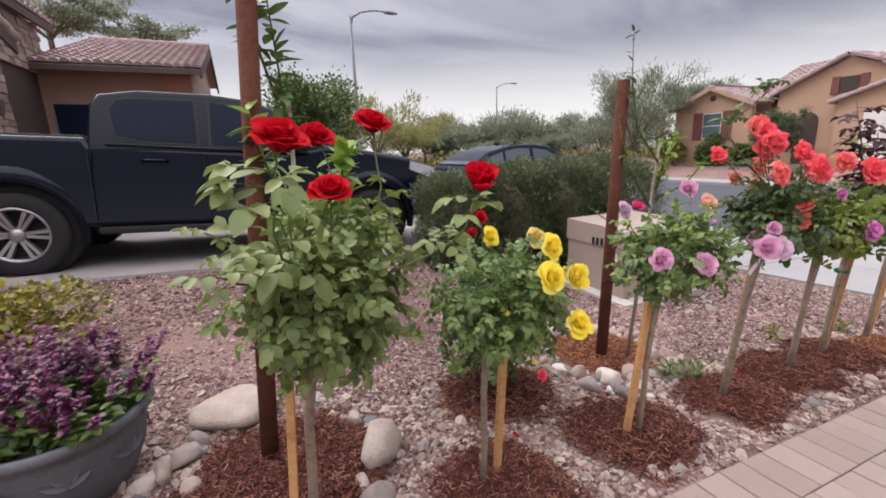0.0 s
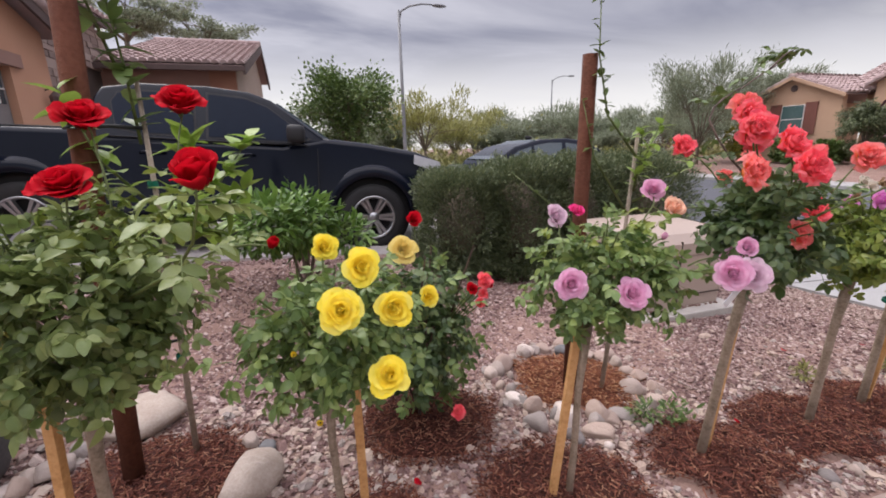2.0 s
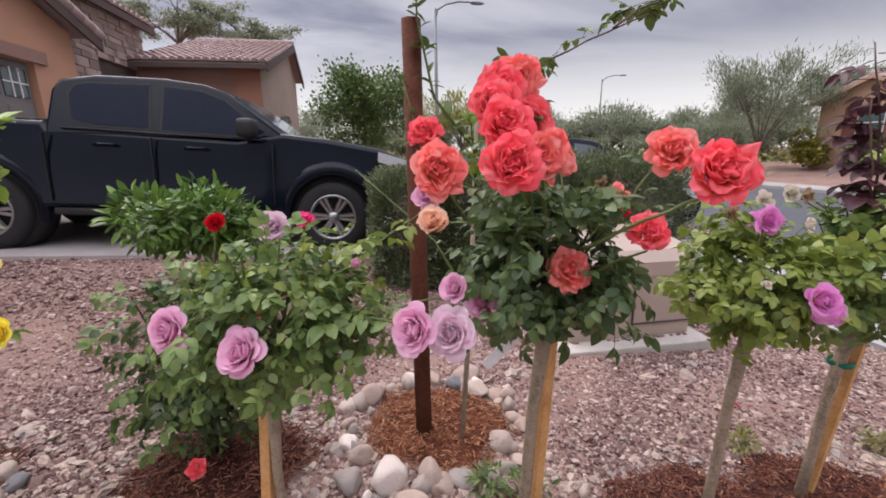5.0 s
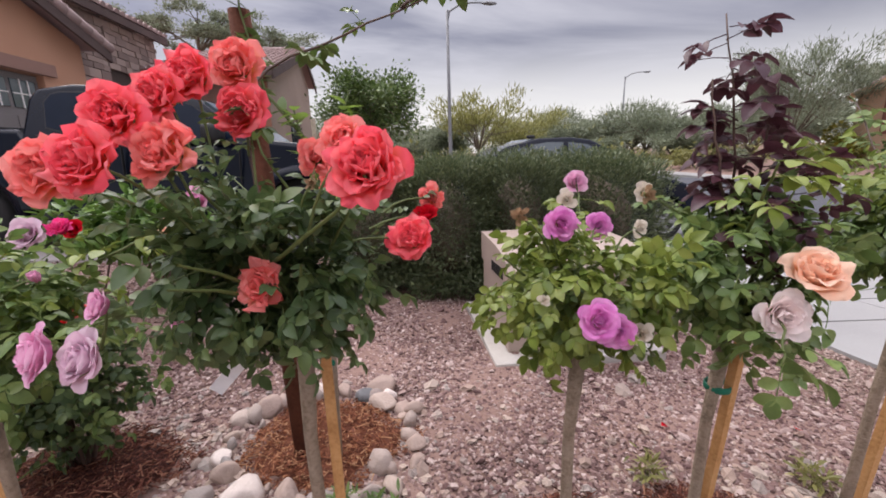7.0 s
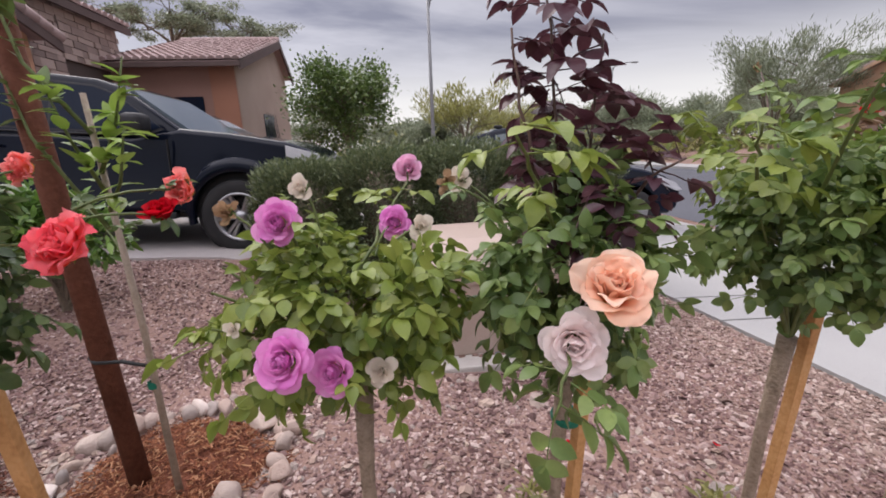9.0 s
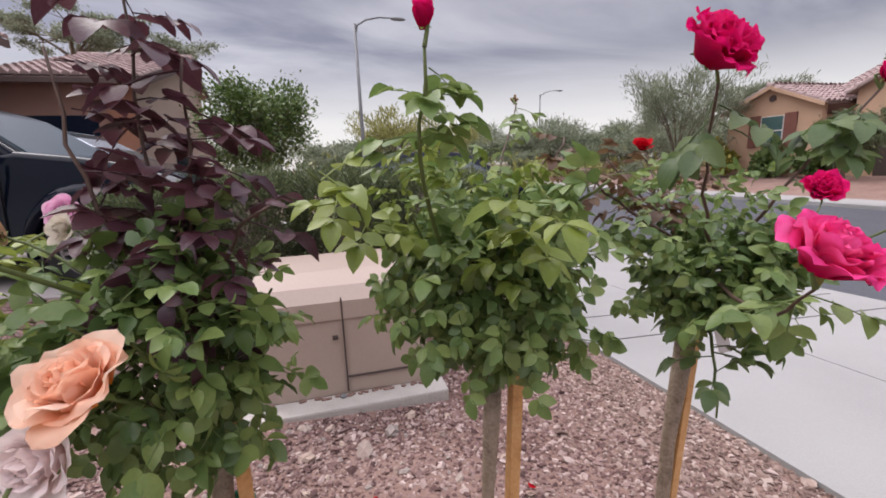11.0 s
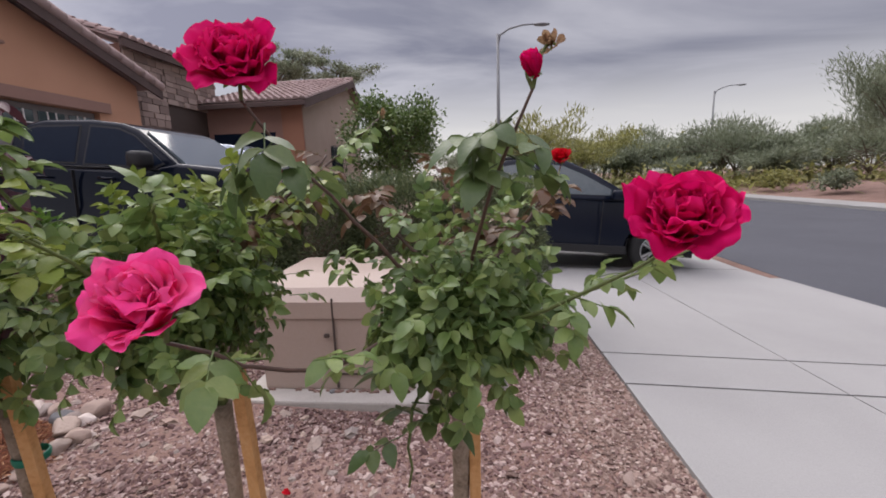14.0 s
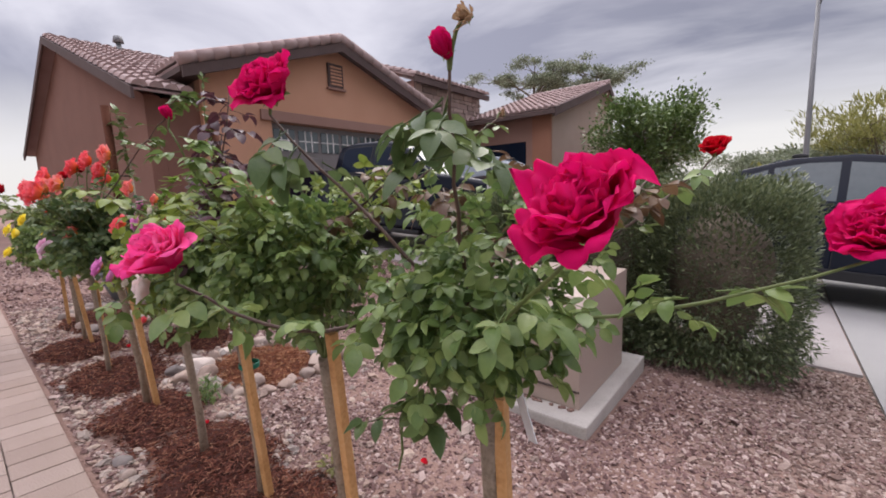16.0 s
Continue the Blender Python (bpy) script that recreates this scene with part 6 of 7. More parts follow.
rose_tree("standard rose with fresh green leaves and orchid-pink blooms", (3.26, 1.40), (3.275, 1.36, 0.72), 0, (3.26, 1.34, 0.87), (0.24, 0.22, 0.2), "fresh",
    [((3.20, 1.13, 0.88), 0.038, "pink", (-0.05, -0.95, 0.15), 1.0, "orchid-pink rose with a yellow heart"), ((3.253, 1.157, 0.842), 0.034, "pink", (0.3, -0.9, 0.0), 1.0, "orchid-pink rose"), ((3.18, 1.27, 1.035), 0.036, "pink", (0, -0.85, 0.4), 1.0, "orchid-pink rose"),
     ((3.354, 1.455, 0.993), 0.034, "pink", (0.1, -0.9, 0.3), 1.0), ((3.399, 1.70, 1.086), 0.035, "lavender", (0, -0.7, 0.6), 0.9), ((3.21, 1.32, 1.08), 0.028, "white", (0.2, -0.6, 0.7), 0.8, "faded white rose"), ((3.321, 1.183, 0.82), 0.03, "white", (0.2, -0.8, -0.3), 1.0, "faded cream petals"),
     ((3.10, 1.3, 1.05), 0.028, "brown", (-0.3, -0.7, 0.4), 0.9, "withered rose"), ((3.12, 1.2, 0.9), 0.016, "white", (-0.4, -0.8, 0), 0.8), ((3.40, 1.35, 1.0), 0.03, "white", (0.1, -0.7, 0.5), 0.9)],
    [([(3.27, 1.38, 0.9), (3.35, 1.55, 1.0), (3.399, 1.69, 1.06)], "fresh", 10, 0.9, "cane")],
    5, None, None, 300, 80, 0.95, None, 0.016, second=("mid", 90, (0.03, 0.02, -0.04), (0.22, 0.2, 0.15), 0.95, "older mid-green leaves"))

rose_tree("standard rose with dark purple new shoots and peach blooms", (3.69, 1.44), (3.71, 1.41, 0.66), 0, (3.68, 1.36, 0.88), (0.20, 0.21, 0.24), "mid",
    [((3.66, 1.157, 0.937), 0.057, "peach", (0.05, -0.95, 0.1), 1.0, "large peach rose"), ((3.605, 1.16, 0.845), 0.05, "pale", (-0.1, -0.9, -0.1), 1.0, "faded pale pink rose"), ((3.5, 1.5, 1.07), 0.035, "white", (-0.2, -0.7, 0.4), 0.9), ((3.46, 1.42, 1.07), 0.03, "brown", (-0.3, -0.7, 0.3), 0.9)],
    [([(3.68, 1.4, 0.95), (3.67, 1.42, 1.2), (3.66, 1.48, 1.49)], "purple", 26, 1.05, "cane_red"), ([(3.7, 1.38, 0.95), (3.74, 1.4, 1.15), (3.75, 1.40, 1.32)], "purple", 12, 1.1, "cane_red"), ([(3.66, 1.38, 0.95), (3.60, 1.38, 1.15), (3.58, 1.40, 1.33)], "purple", 10, 0.95, "cane_red"),
     ([(3.72, 1.36, 0.9), (3.80, 1.33, 1.05), (3.86, 1.3, 1.1)], "purple", 10, 1.0, "cane_red"), ([(3.66, 1.35, 0.95), (3.56, 1.2, 1.08), (3.5, 1.12, 1.15)], "fresh", 9, 0.9, "cane"), ([(3.66, 1.3, 0.88), (3.60, 1.16, 0.84), (3.55, 1.10, 0.77)], "mid", 7, 1.0, "cane", 0.5)],
    6, (3.735, 1.45, 0, 0.0125), (3.75, 1.39, 0.78), 250, 60, 1.05, (3.72, 1.425, 0.52), 0.016, second=("purple", 26, (0.06, -0.02, 0.10), (0.15, 0.16, 0.13), 1.1, "dark purple young leaves"))

rose_tree("standard rose with a leafy green head and one red bud", (4.235, 1.44), (4.24, 1.40, 0.68), 0, (4.21, 1.36, 0.94), (0.22, 0.23, 0.21), "mid",
    [((4.063, 1.147, 1.315), 0.025, "crimson", (-0.1, -0.4, 0.9), 0.3, "crimson bud"), ((4.515, 1.88, 1.335), 0.02, "brown", (0, -0.7, 0.5), 0.9, "withered bloom")],
    [([(4.15, 1.33, 0.95), (4.07, 1.22, 1.12), (4.063, 1.147, 1.28)], "mid", 26, 0.75, "cane", 0.15), ([(4.2, 1.4, 0.95), (4.35, 1.62, 1.12), (4.51, 1.86, 1.32)], "mid", 14, 0.8, "cane_red"), ([(4.1, 1.35, 0.95), (3.98, 1.28, 1.08), (3.92, 1.22, 1.15)], "fresh", 14, 0.9, "cane"),
     ([(4.25, 1.38, 0.95), (4.36, 1.5, 1.08), (4.41, 1.6, 1.14)], "fresh", 14, 0.9, "cane"), ([(4.2, 1.45, 0.95), (4.18, 1.6, 1.1), (4.16, 1.7, 1.2)], "fresh", 14, 0.9, "cane"), ([(4.25, 1.4, 1.0), (4.40, 1.48, 1.12), (4.47, 1.52, 1.2)], "bronze", 12, 0.7, "cane_red"), ([(4.22, 1.35, 1.0), (4.30, 1.22, 1.08), (4.34, 1.18, 1.12)], "mid", 10, 0.7, "cane"), ([(4.2, 1.3, 0.9), (4.22, 1.18, 1.02), (4.2, 1.1, 1.1)], "fresh", 10, 0.85, "cane")],
    7, (4.287, 1.445, 0, 0.0125), (4.29, 1.39, 0.76), 430, 90, 0.86, None, 0.015, second=("fresh", 90, (0.0, 0.06, 0.12), (0.24, 0.24, 0.15), 0.85, "young bright green leaves"))

rose_tree("standard rose with large crimson blooms", (4.745, 1.46), (4.755, 1.42, 0.70), 0, (4.76, 1.36, 0.885), (0.19, 0.19, 0.155), "mid",
    [((4.48, 0.975, 1.044), 0.060, "hot", (0.15, -0.85, 0.45), 1.0, "large hot pink rose"), ((4.497, 1.152, 1.306), 0.064, "crimson", (-0.05, -0.75, 0.5), 1.0, "large crimson rose"), ((5.036, 1.134, 1.10), 0.064, "crimson", (0.25, -0.95, 0.25), 1.0, "large crimson rose"),
     ((5.265, 1.49, 1.053), 0.052, "crimson", (0.3, -0.8, 0.4), 0.9, "crimson rose"), ((5.046, 1.943, 1.198), 0.036, "red", (0, -0.8, 0.3), 0.9), ((4.866, 1.17, 1.277), 0.026, "crimson", (-0.3, -0.3, 0.8), 0.3, "crimson bud"), ((4.888, 1.18, 1.305), 0.022, "brown", (0.4, -0.2, 0.8), 0.8, "withered bloom")],
    [([(4.73, 1.34, 0.92), (4.60, 1.26, 1.08), (4.497, 1.16, 1.25)], "dark", 7, 1.0, "cane_red", 0.72), ([(4.77, 1.34, 0.92), (4.80, 1.27, 1.08), (4.868, 1.18, 1.25)], "dark", 13, 0.92, "cane_red", 0.68), ([(4.78, 1.34, 0.88), (4.90, 1.24, 0.94), (5.03, 1.15, 1.05)], "mid", 11, 0.8, "cane"),
     ([(4.8, 1.38, 0.88), (5.05, 1.43, 0.93), (5.26, 1.49, 1.01)], "mid", 13, 0.8, "cane"), ([(4.7, 1.32, 0.9), (4.58, 1.12, 0.90), (4.485, 0.995, 0.99)], "mid", 8, 0.9, "cane_red"), ([(4.78, 1.45, 0.9), (4.95, 1.75, 1.05), (5.046, 1.93, 1.17)], "mid", 10, 0.8, "cane_red"),
     ([(4.72, 1.36, 0.85), (4.68, 1.28, 0.75), (4.67, 1.25, 0.62)], "dark", 9, 1.0, "cane")] + [([(4.78, 1.45, 0.95), (4.74, 1.6, 1.06), (4.70, 1.68, 1.15)], "bronze", 16, 0.8, "cane_red"), ([(4.80, 1.45, 0.95), (4.92, 1.6, 1.05), (4.97, 1.7, 1.13)], "bronze", 16, 0.8, "cane_red"), ([(4.72, 1.42, 0.95), (4.60, 1.5, 1.05), (4.55, 1.55, 1.12)], "bronze", 14, 0.8, "cane_red")],
    8, (4.775, 1.47, 0, 0.012), (4.78, 1.42, 0.72), 260, 60, 0.92, None, 0.018, second=("mid", 120, (-0.02, 0.05, 0.12), (0.28, 0.24, 0.15), 0.85, "mid-green leaves"))


def bush_rose():
    rnd = random.Random(77)
    o = Vector((1.6, 1.98, ground_z(1.6, 1.98)))
    t = thing("rose_bush", "low dark green rose bush with small red and white blooms", "rose bush", at=o)
    for i in range(12):
        d = Vector((rnd.gauss(0, 0.16), rnd.gauss(0, 0.14), rnd.uniform(0.45, 0.85)))
        part("cane", Soup().tube(bent((rnd.uniform(-.03, .03), rnd.uniform(-.03, .03), -0.03), d, 0.1, rnd), [0.008, 0.007, 0.006, 0.004, 0.003], 6, False).mesh("cane", M["cane_red"], True), t)
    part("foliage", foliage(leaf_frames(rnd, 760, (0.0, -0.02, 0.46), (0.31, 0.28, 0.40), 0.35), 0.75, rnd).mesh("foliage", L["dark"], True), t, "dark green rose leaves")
    for i, (p, m) in enumerate(leaf_frames(rnd, 70, (0, -0.02, 0.5), (0.33, 0.3, 0.38), 0.9)):
        part("leaf", leaf_mesh("mid", i % 6), t, "", Matrix.Translation(p) @ Matrix(m.tolist()).to_4x4() @ Matrix.Diagonal((.85, .85, .85, 1)))
    for i, (p, r, k) in enumerate([((1.641, 2.125, 0.951), 0.036, "red"), ((1.849, 1.785, 0.732), 0.032, "coral"), ((1.671, 1.617, 0.276), 0.028, "coral"), ((1.80, 1.8, 0.70), 0.026, "red"), ((1.84, 1.78, 0.68), 0.022, "coral"), ((1.87, 1.80, 0.71), 0.02, "red"), ((1.82, 1.76, 0.65), 0.02, "coral")]):
        tip = Vector(p) - o
        part("bloom_stalk", Soup().tube(bent(Vector((tip.x * 0.3, tip.y * 0.3, min(0.45, tip.z * 0.6))), tip - Vector((0, 0, r * 0.3)), 0.04, rnd), [0.004, 0.0035, 0.003, 0.003, 0.0025], 5, False).mesh("bloom_stalk", M["cane"], True), t)
        bloom(t, k, Vector(p) - o, r, (0.1, -0.7, 0.5), i, 0.9, "small red and white rose")


bush_rose()


# ---------------------------------------------------------------- saplings on posts
def sapling(label, foot, post_top, trunk_foot, trunk_top, sprays, seed, straps):
    rnd = random.Random(seed)
    pz = ground_z(*foot)
    post = tagged(new("support_post", Soup().tube([(foot[0], foot[1], pz - 0.1), (foot[0] * 0.5 + post_top[0] * 0.5, foot[1] * 0.5 + post_top[1] * 0.5, (pz + post_top[2]) / 2), post_top], [0.034, 0.033, 0.032], 14).mesh("support_post", M["post"], True)), "round brown-stained wooden post beside a sapling", "post", "support posts")
    tz = ground_z(*trunk_foot)
    o = Vector((*trunk_foot, tz))
    t = thing("sapling", label, "sapling", at=o)
    tp = Vector(trunk_top) - o
    part("trunk", Soup().tube([(0, 0, -0.05), tp * 0.5 + Vector((0.01, 0, 0)), tp], [0.012, 0.010, 0.007], 8).mesh("trunk", M["thin"], True), t, "thin pale grey trunk")
    for z in straps:
        k = (z - tz) / (trunk_top[2] - tz)
        a = tp * k
        b = Vector(foot).to_3d().lerp(Vector((post_top[0], post_top[1], 0)), (z - pz) / (post_top[2] - pz))
        b = Vector((b.x, b.y, z)) - o
        part("strap", Soup().tube([a + Vector((0, -0.015, 0)), a.lerp(b, 0.5) + Vector((0, -0.02, 0.005)), b + Vector((0, -0.042, 0)), b + Vector((-0.042, 0, 0))], 0.006, 6).mesh("strap", M["strap"], True), t, "black rubber tie")
        part("tape", Soup().lathe([(0.015, -0.012), (0.0165, 0), (0.015, 0.012)], 10, a * 0.86).mesh("tape", M["tie"], True), t, "green tape")
    for path, n, sc, kind in sprays:
        pts = [Vector(p) - o for p in path]
        part("branch", Soup().tube(pts, [0.006 - 0.004 * i / (len(pts) - 1) for i in range(len(pts))], 6).mesh("branch", M["cane"], True), t)
        s, mats, sh = Soup(), [], []
        v, f = leaflet(0.085, 0.24, 0.2, 0.1)
        for j in range(n):
            k = rnd.uniform(0.1, 1) * (len(pts) - 1)
            a = pts[int(k)].lerp(pts[min(int(k) + 1, len(pts) - 1)], k % 1)
            d = Vector((rnd.gauss(0, 1), rnd.gauss(0, 1), rnd.gauss(0.4, 0.5))).normalized()
            part("leaf", LEAFLET(kind, rnd.randrange(3)), t, "", Matrix.Translation(a) @ Matrix(turn_of(d, (0, 0, 1)).tolist()).to_4x4() @ Matrix.Diagonal((sc * rnd.uniform(.7, 1.2),) * 3 + (1,)))
    return t


LEAFLET_MESH = {}


def LEAFLET(kind, k):
    if (kind, k) not in LEAFLET_MESH:
        v, f = leaflet(0.085, 0.24 + 0.03 * k, 0.12 + 0.1 * k, 0.1)
        LEAFLET_MESH[kind, k] = Soup().add(v, f).mesh("leaf", L[kind], True)
    return LEAFLET_MESH[kind, k]


sapling("young citrus-like tree with bright green leaves tied to a post", (0.48, 1.85), (0.632, 1.80, 1.95), (0.66, 1.96), (0.72, 1.9, 1.5),
    [([(0.70, 1.9, 1.3), (0.70, 1.88, 1.55), (0.68, 1.86, 1.9)], 34, 0.95, "tree"), ([(0.70, 1.9, 1.1), (0.62, 1.8, 1.25), (0.58, 1.75, 1.45)], 22, 0.95, "citrus"), ([(0.7, 1.93, 1.0), (0.87, 2.08, 1.15), (1.0, 2.17, 1.34)], 46, 1.15, "citrus"), ([(0.72, 1.9, 1.0), (0.86, 1.8, 1.18), (0.88, 1.74, 1.32)], 34, 1.1, "citrus"),
     ([(0.7, 1.93, 0.95), (0.85, 2.05, 1.02), (0.97, 2.14, 1.14)], 40, 1.15, "citrus"), ([(0.7, 1.9, 1.05), (0.80, 2.02, 1.02), (0.85, 2.12, 0.93)], 30, 1.1, "citrus"), ([(0.68, 1.9, 1.5), (0.62, 1.9, 1.75), (0.6, 1.88, 1.95)], 20, 0.95, "tree")], 31, (0.6, 1.35))
sapling("young tree with thin branches tied to a post", (2.41, 1.99), (2.395, 1.93, 1.63), (2.56, 1.93), (2.60, 1.85, 1.3),
    [([(2.60, 1.85, 1.2), (2.46, 1.88, 1.38), (2.41, 1.89, 1.62), (2.41, 1.90, 1.86)], 34, 0.55, "tree"), ([(2.60, 1.85, 1.1), (2.66, 1.85, 1.22), (2.72, 1.83, 1.38)], 24, 0.75, "citrus"), ([(2.6, 1.85, 1.05), (2.58, 1.8, 1.18), (2.56, 1.78, 1.32)], 22, 0.75, "citrus"),
     ([(2.6, 1.85, 1.0), (2.7, 1.75, 1.08), (2.76, 1.7, 1.2)], 12, 0.7, "citrus"), ([(2.58, 1.86, 0.95), (2.42, 1.9, 1.2), (2.36, 1.92, 1.45)], 14, 0.55, "tree"), ([(2.56, 1.95, 0.70), (2.48, 2.05, 0.85), (2.393, 2.127, 0.935), (2.176, 2.229, 1.133)], 3, 0.4, "tree")], 32, (0.52,))


# ---------------------------------------------------------------- pot with flowers and low shrubs
def flower_pot():
    x, y = -0.19, 2.02
    z = ground_z(x, y)
    p = tagged(new("flower_pot", Soup().lathe([(0.0, 0.0), (0.17, 0.0), (0.185, 0.012), (0.235, 0.13), (0.257, 0.24), (0.264, 0.275), (0.285, 0.288), (0.29, 0.31), (0.28, 0.325), (0.262, 0.32), (0.252, 0.28), (0.0, 0.27)], 48).mesh("flower_pot", M["pot"], True)), "grey resin bowl planter with raised leaf ornaments", "flower pot")
    p.matrix_basis = Matrix.Translation((x, y, z))
    for i in range(8):
        a = 2 * math.pi * i / 8 + 0.3
        s = Soup()
        for b in range(5):
            v, f = leaflet(0.075, 0.14, 0.0, 0.3)
            m = np.array(Euler((0, 0, radians(90 + (b - 2) * 32))).to_matrix())
            s.add(v @ m.T, f)
        part("ornament", s.mesh("ornament", M["pot"], True), p, "raised palmette", pose(0.25 * math.cos(a), 0.25 * math.sin(a), 0.16, 80, 0, math.degrees(a) + 90))
    rnd = random.Random(4)
    t = thing("salvia_plant", "purple flowering salvia growing in the grey planter", "flowers", at=(x, y, z + 0.27))
    s, g = Soup(), Soup()
    v, f = leaflet(0.022, 0.5, 0.1, 0.25)
    mats, sh, gm, gs = [], [], [], []
    lv, lf = leaflet(0.05, 0.26, 0.15, 0.1)
    for i in range(130):
        d = Vector((max(-.22, min(.22, rnd.gauss(0, 0.12))), max(-.22, min(.22, rnd.gauss(0, 0.12))), 0))
        h = rnd.uniform(0.22, 0.42) * (1 - 1.7 * d.length)
        tip = d * 1.5 + Vector((0, 0, h))
        for k in range(26):
            q = d.lerp(tip, 0.55 + 0.45 * k / 26)
            o = Vector((rnd.gauss(0, 1), rnd.gauss(0, 1), rnd.uniform(-0.2, 0.9))).normalized()
            mats.append(turn_of(o, (0, 0, 1)) * rnd.uniform(0.6, 1.2)); sh.append(q)
        for k in range(14):
            q = d.lerp(tip, rnd.uniform(0.05, 0.6))
            o = Vector((rnd.gauss(0, 1), rnd.gauss(0, 1), rnd.uniform(-0.3, 0.5))).normalized()
            gm.append(turn_of(o, (0, 0, 1))); gs.append(q)
    part("inflorescence", s.many(v, f, mats, sh).mesh("inflorescence", L["salvia"], True), t, "purple flower spikes")
    part("foliage", g.many(lv, lf, gm, gs).mesh("foliage", L["mid"], True), t, "small green leaves")


flower_pot()


def shrub(name, label, category, at, radii, centre_z, leaf, n, size, seed, width=0.3, shell=0.5, trunk=None, group=""):
    rnd = random.Random(seed)
    t = thing(name, label, category, group, at)
    s = Soup()
    mats, sh = [], []
    v, f = leaflet(size, width, 0.15, 0.1)
    lumps = [(Vector((rnd.gauss(0, 0.45) * radii[0], rnd.gauss(0, 0.45) * radii[1], centre_z + rnd.gauss(0, 0.35) * radii[2])), rnd.uniform(0.4, 0.65)) for _ in range(9)]
    for i in range(n):
        d = Vector((rnd.gauss(0, 1), rnd.gauss(0, 1), rnd.gauss(0, 1))).normalized()
        if i % 3:
            c, k = lumps[i % 9]
            p = c + Vector([d[q] * radii[q] * k * rnd.uniform(0.6, 1.05) for q in range(3)])
        else:
            k = (shell + (1 - shell) * rnd.random()) * (0.85 + 0.35 * noise.noise(d * 2.3 + Vector((seed, 0, 0))))
            p = Vector((0, 0, centre_z)) + Vector([d[q] * radii[q] * k for q in range(3)])
        if p.z < 0.02:
            continue
        o = (d + Vector((rnd.gauss(0, 0.6), rnd.gauss(0, 0.6), rnd.gauss(0.1, 0.5)))).normalized()
        mats.append(turn_of(o, (rnd.gauss(0, .5), rnd.gauss(0, .5), 1)) * rnd.uniform(0.7, 1.3)); sh.append(p)
    part("foliage", s.many(v, f, mats, sh).mesh("foliage", L[leaf], True), t)
    for i in range(7):
        d = Vector((rnd.gauss(0, 0.5) * radii[0], rnd.gauss(0, 0.5) * radii[1], centre_z + rnd.uniform(-0.2, 0.5) * radii[2]))
        k = 1.0 if radii[0] > 0.2 else 0.12
        part("branch", Soup().tube(bent((rnd.uniform(-.03, .03) * k, rnd.uniform(-.03, .03) * k, -0.05 * k), d, 0.05 * k, rnd), [0.018 * k, 0.015 * k, 0.012 * k, 0.009 * k, 0.005 * k], 6, False).mesh("branch", M["bark"], True), t)
    return t


shrub("laurel_shrub", "rounded glossy green shrub in the gravel near the driveway", "shrub", (1.06, 3.65, ground_z(1.06, 3.65)), (0.40, 0.36, 0.30), 0.62, "laurel", 2600, 0.075, 41, 0.2)
shrub("lantana_shrub", "low yellow-green shrub behind the flower pot", "shrub", (-0.75, 3.2, ground_z(-0.75, 3.2)), (0.48, 0.4, 0.26), 0.30, "yellow", 2600, 0.04, 42, 0.32)


def hedge(x0, x1, y0, y1, top, seed):
    rnd = random.Random(seed)
    cx, cy = (x0 + x1) / 2, (y0 + y1) / 2
    g = ground_z(cx, cy)
    t = thing("hedge_shrub", "dense grey-green evergreen hedge shrub beside the driveway", "hedge", "hedge shrubs", (cx, cy, g))
    half = ((x1 - x0) / 2, (y1 - y0) / 2, (top - g) / 2)
    v, f = blade(0.038, 0.17)
    mats, sh = [], []
    while len(sh) < 34000:
        p = [rnd.uniform(-1, 1) for _ in range(3)]
        m = (abs(p[0]) ** 5 + abs(p[1]) ** 5 + abs(p[2]) ** 5) ** 0.2
        p = Vector([q / max(m, 1e-3) for q in p])
        k = rnd.uniform(0.72, 1.02) * (1.0 + 0.16 * noise.noise(p * 2.2 + Vector((seed, 0, 0))) + 0.08 * noise.noise(p * 6 + Vector((0, seed, 0))))
        q = Vector([p[i] * half[i] * k for i in range(3)]) + Vector((0, 0, half[2]))
        if q.z < 0.03 + 0.08 * rnd.random():
            continue
        o = p.normalized() + Vector((rnd.gauss(0, .5), rnd.gauss(0, .5), rnd.gauss(0.45, .4)))
        mats.append(turn_of(o, (rnd.gauss(0, .5), rnd.gauss(0, .5), 1)) * rnd.uniform(0.7, 1.4)); sh.append(q)
    part("foliage", Soup().many(v, f, mats, sh).mesh("foliage", L["hedge"], True), t)
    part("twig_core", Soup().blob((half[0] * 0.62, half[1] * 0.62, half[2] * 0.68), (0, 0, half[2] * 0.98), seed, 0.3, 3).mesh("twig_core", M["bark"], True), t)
    for i in range(6):
        e = Vector((rnd.uniform(-.6, .6) * half[0], rnd.uniform(-.6, .6) * half[1], half[2] * 1.2))
        part("branch", Soup().tube(bent((e.x * 0.3, e.y * 0.3, -0.05), e, 0.05, rnd), [0.02, 0.016, 0.012, 0.009, 0.005], 6, False).mesh("branch", M["bark"], True), t)


for i, (a, b, c, d, z) in enumerate([(2.22, 3.05, 4.0, 4.95, 1.03), (2.9, 3.75, 3.92, 4.95, 1.12), (3.6, 4.5, 3.92, 5.0, 1.14), (4.35, 5.36, 3.85, 5.0, 1.14)]):
    hedge(a, b, c, d, z, 50 + i)
for i, (wx, wy) in enumerate([(2.72, 1.62), (2.62, 1.66), (4.35, 1.62), (3.75, 1.72)]):
    shrub("weed_tuft", "small green weed tuft in the gravel", "weed", (wx, wy, ground_z(wx, wy)), (0.075, 0.06, 0.05), 0.045, "olive" if i > 1 else "mid", 90, 0.04, 60 + i, 0.14, group="weeds")


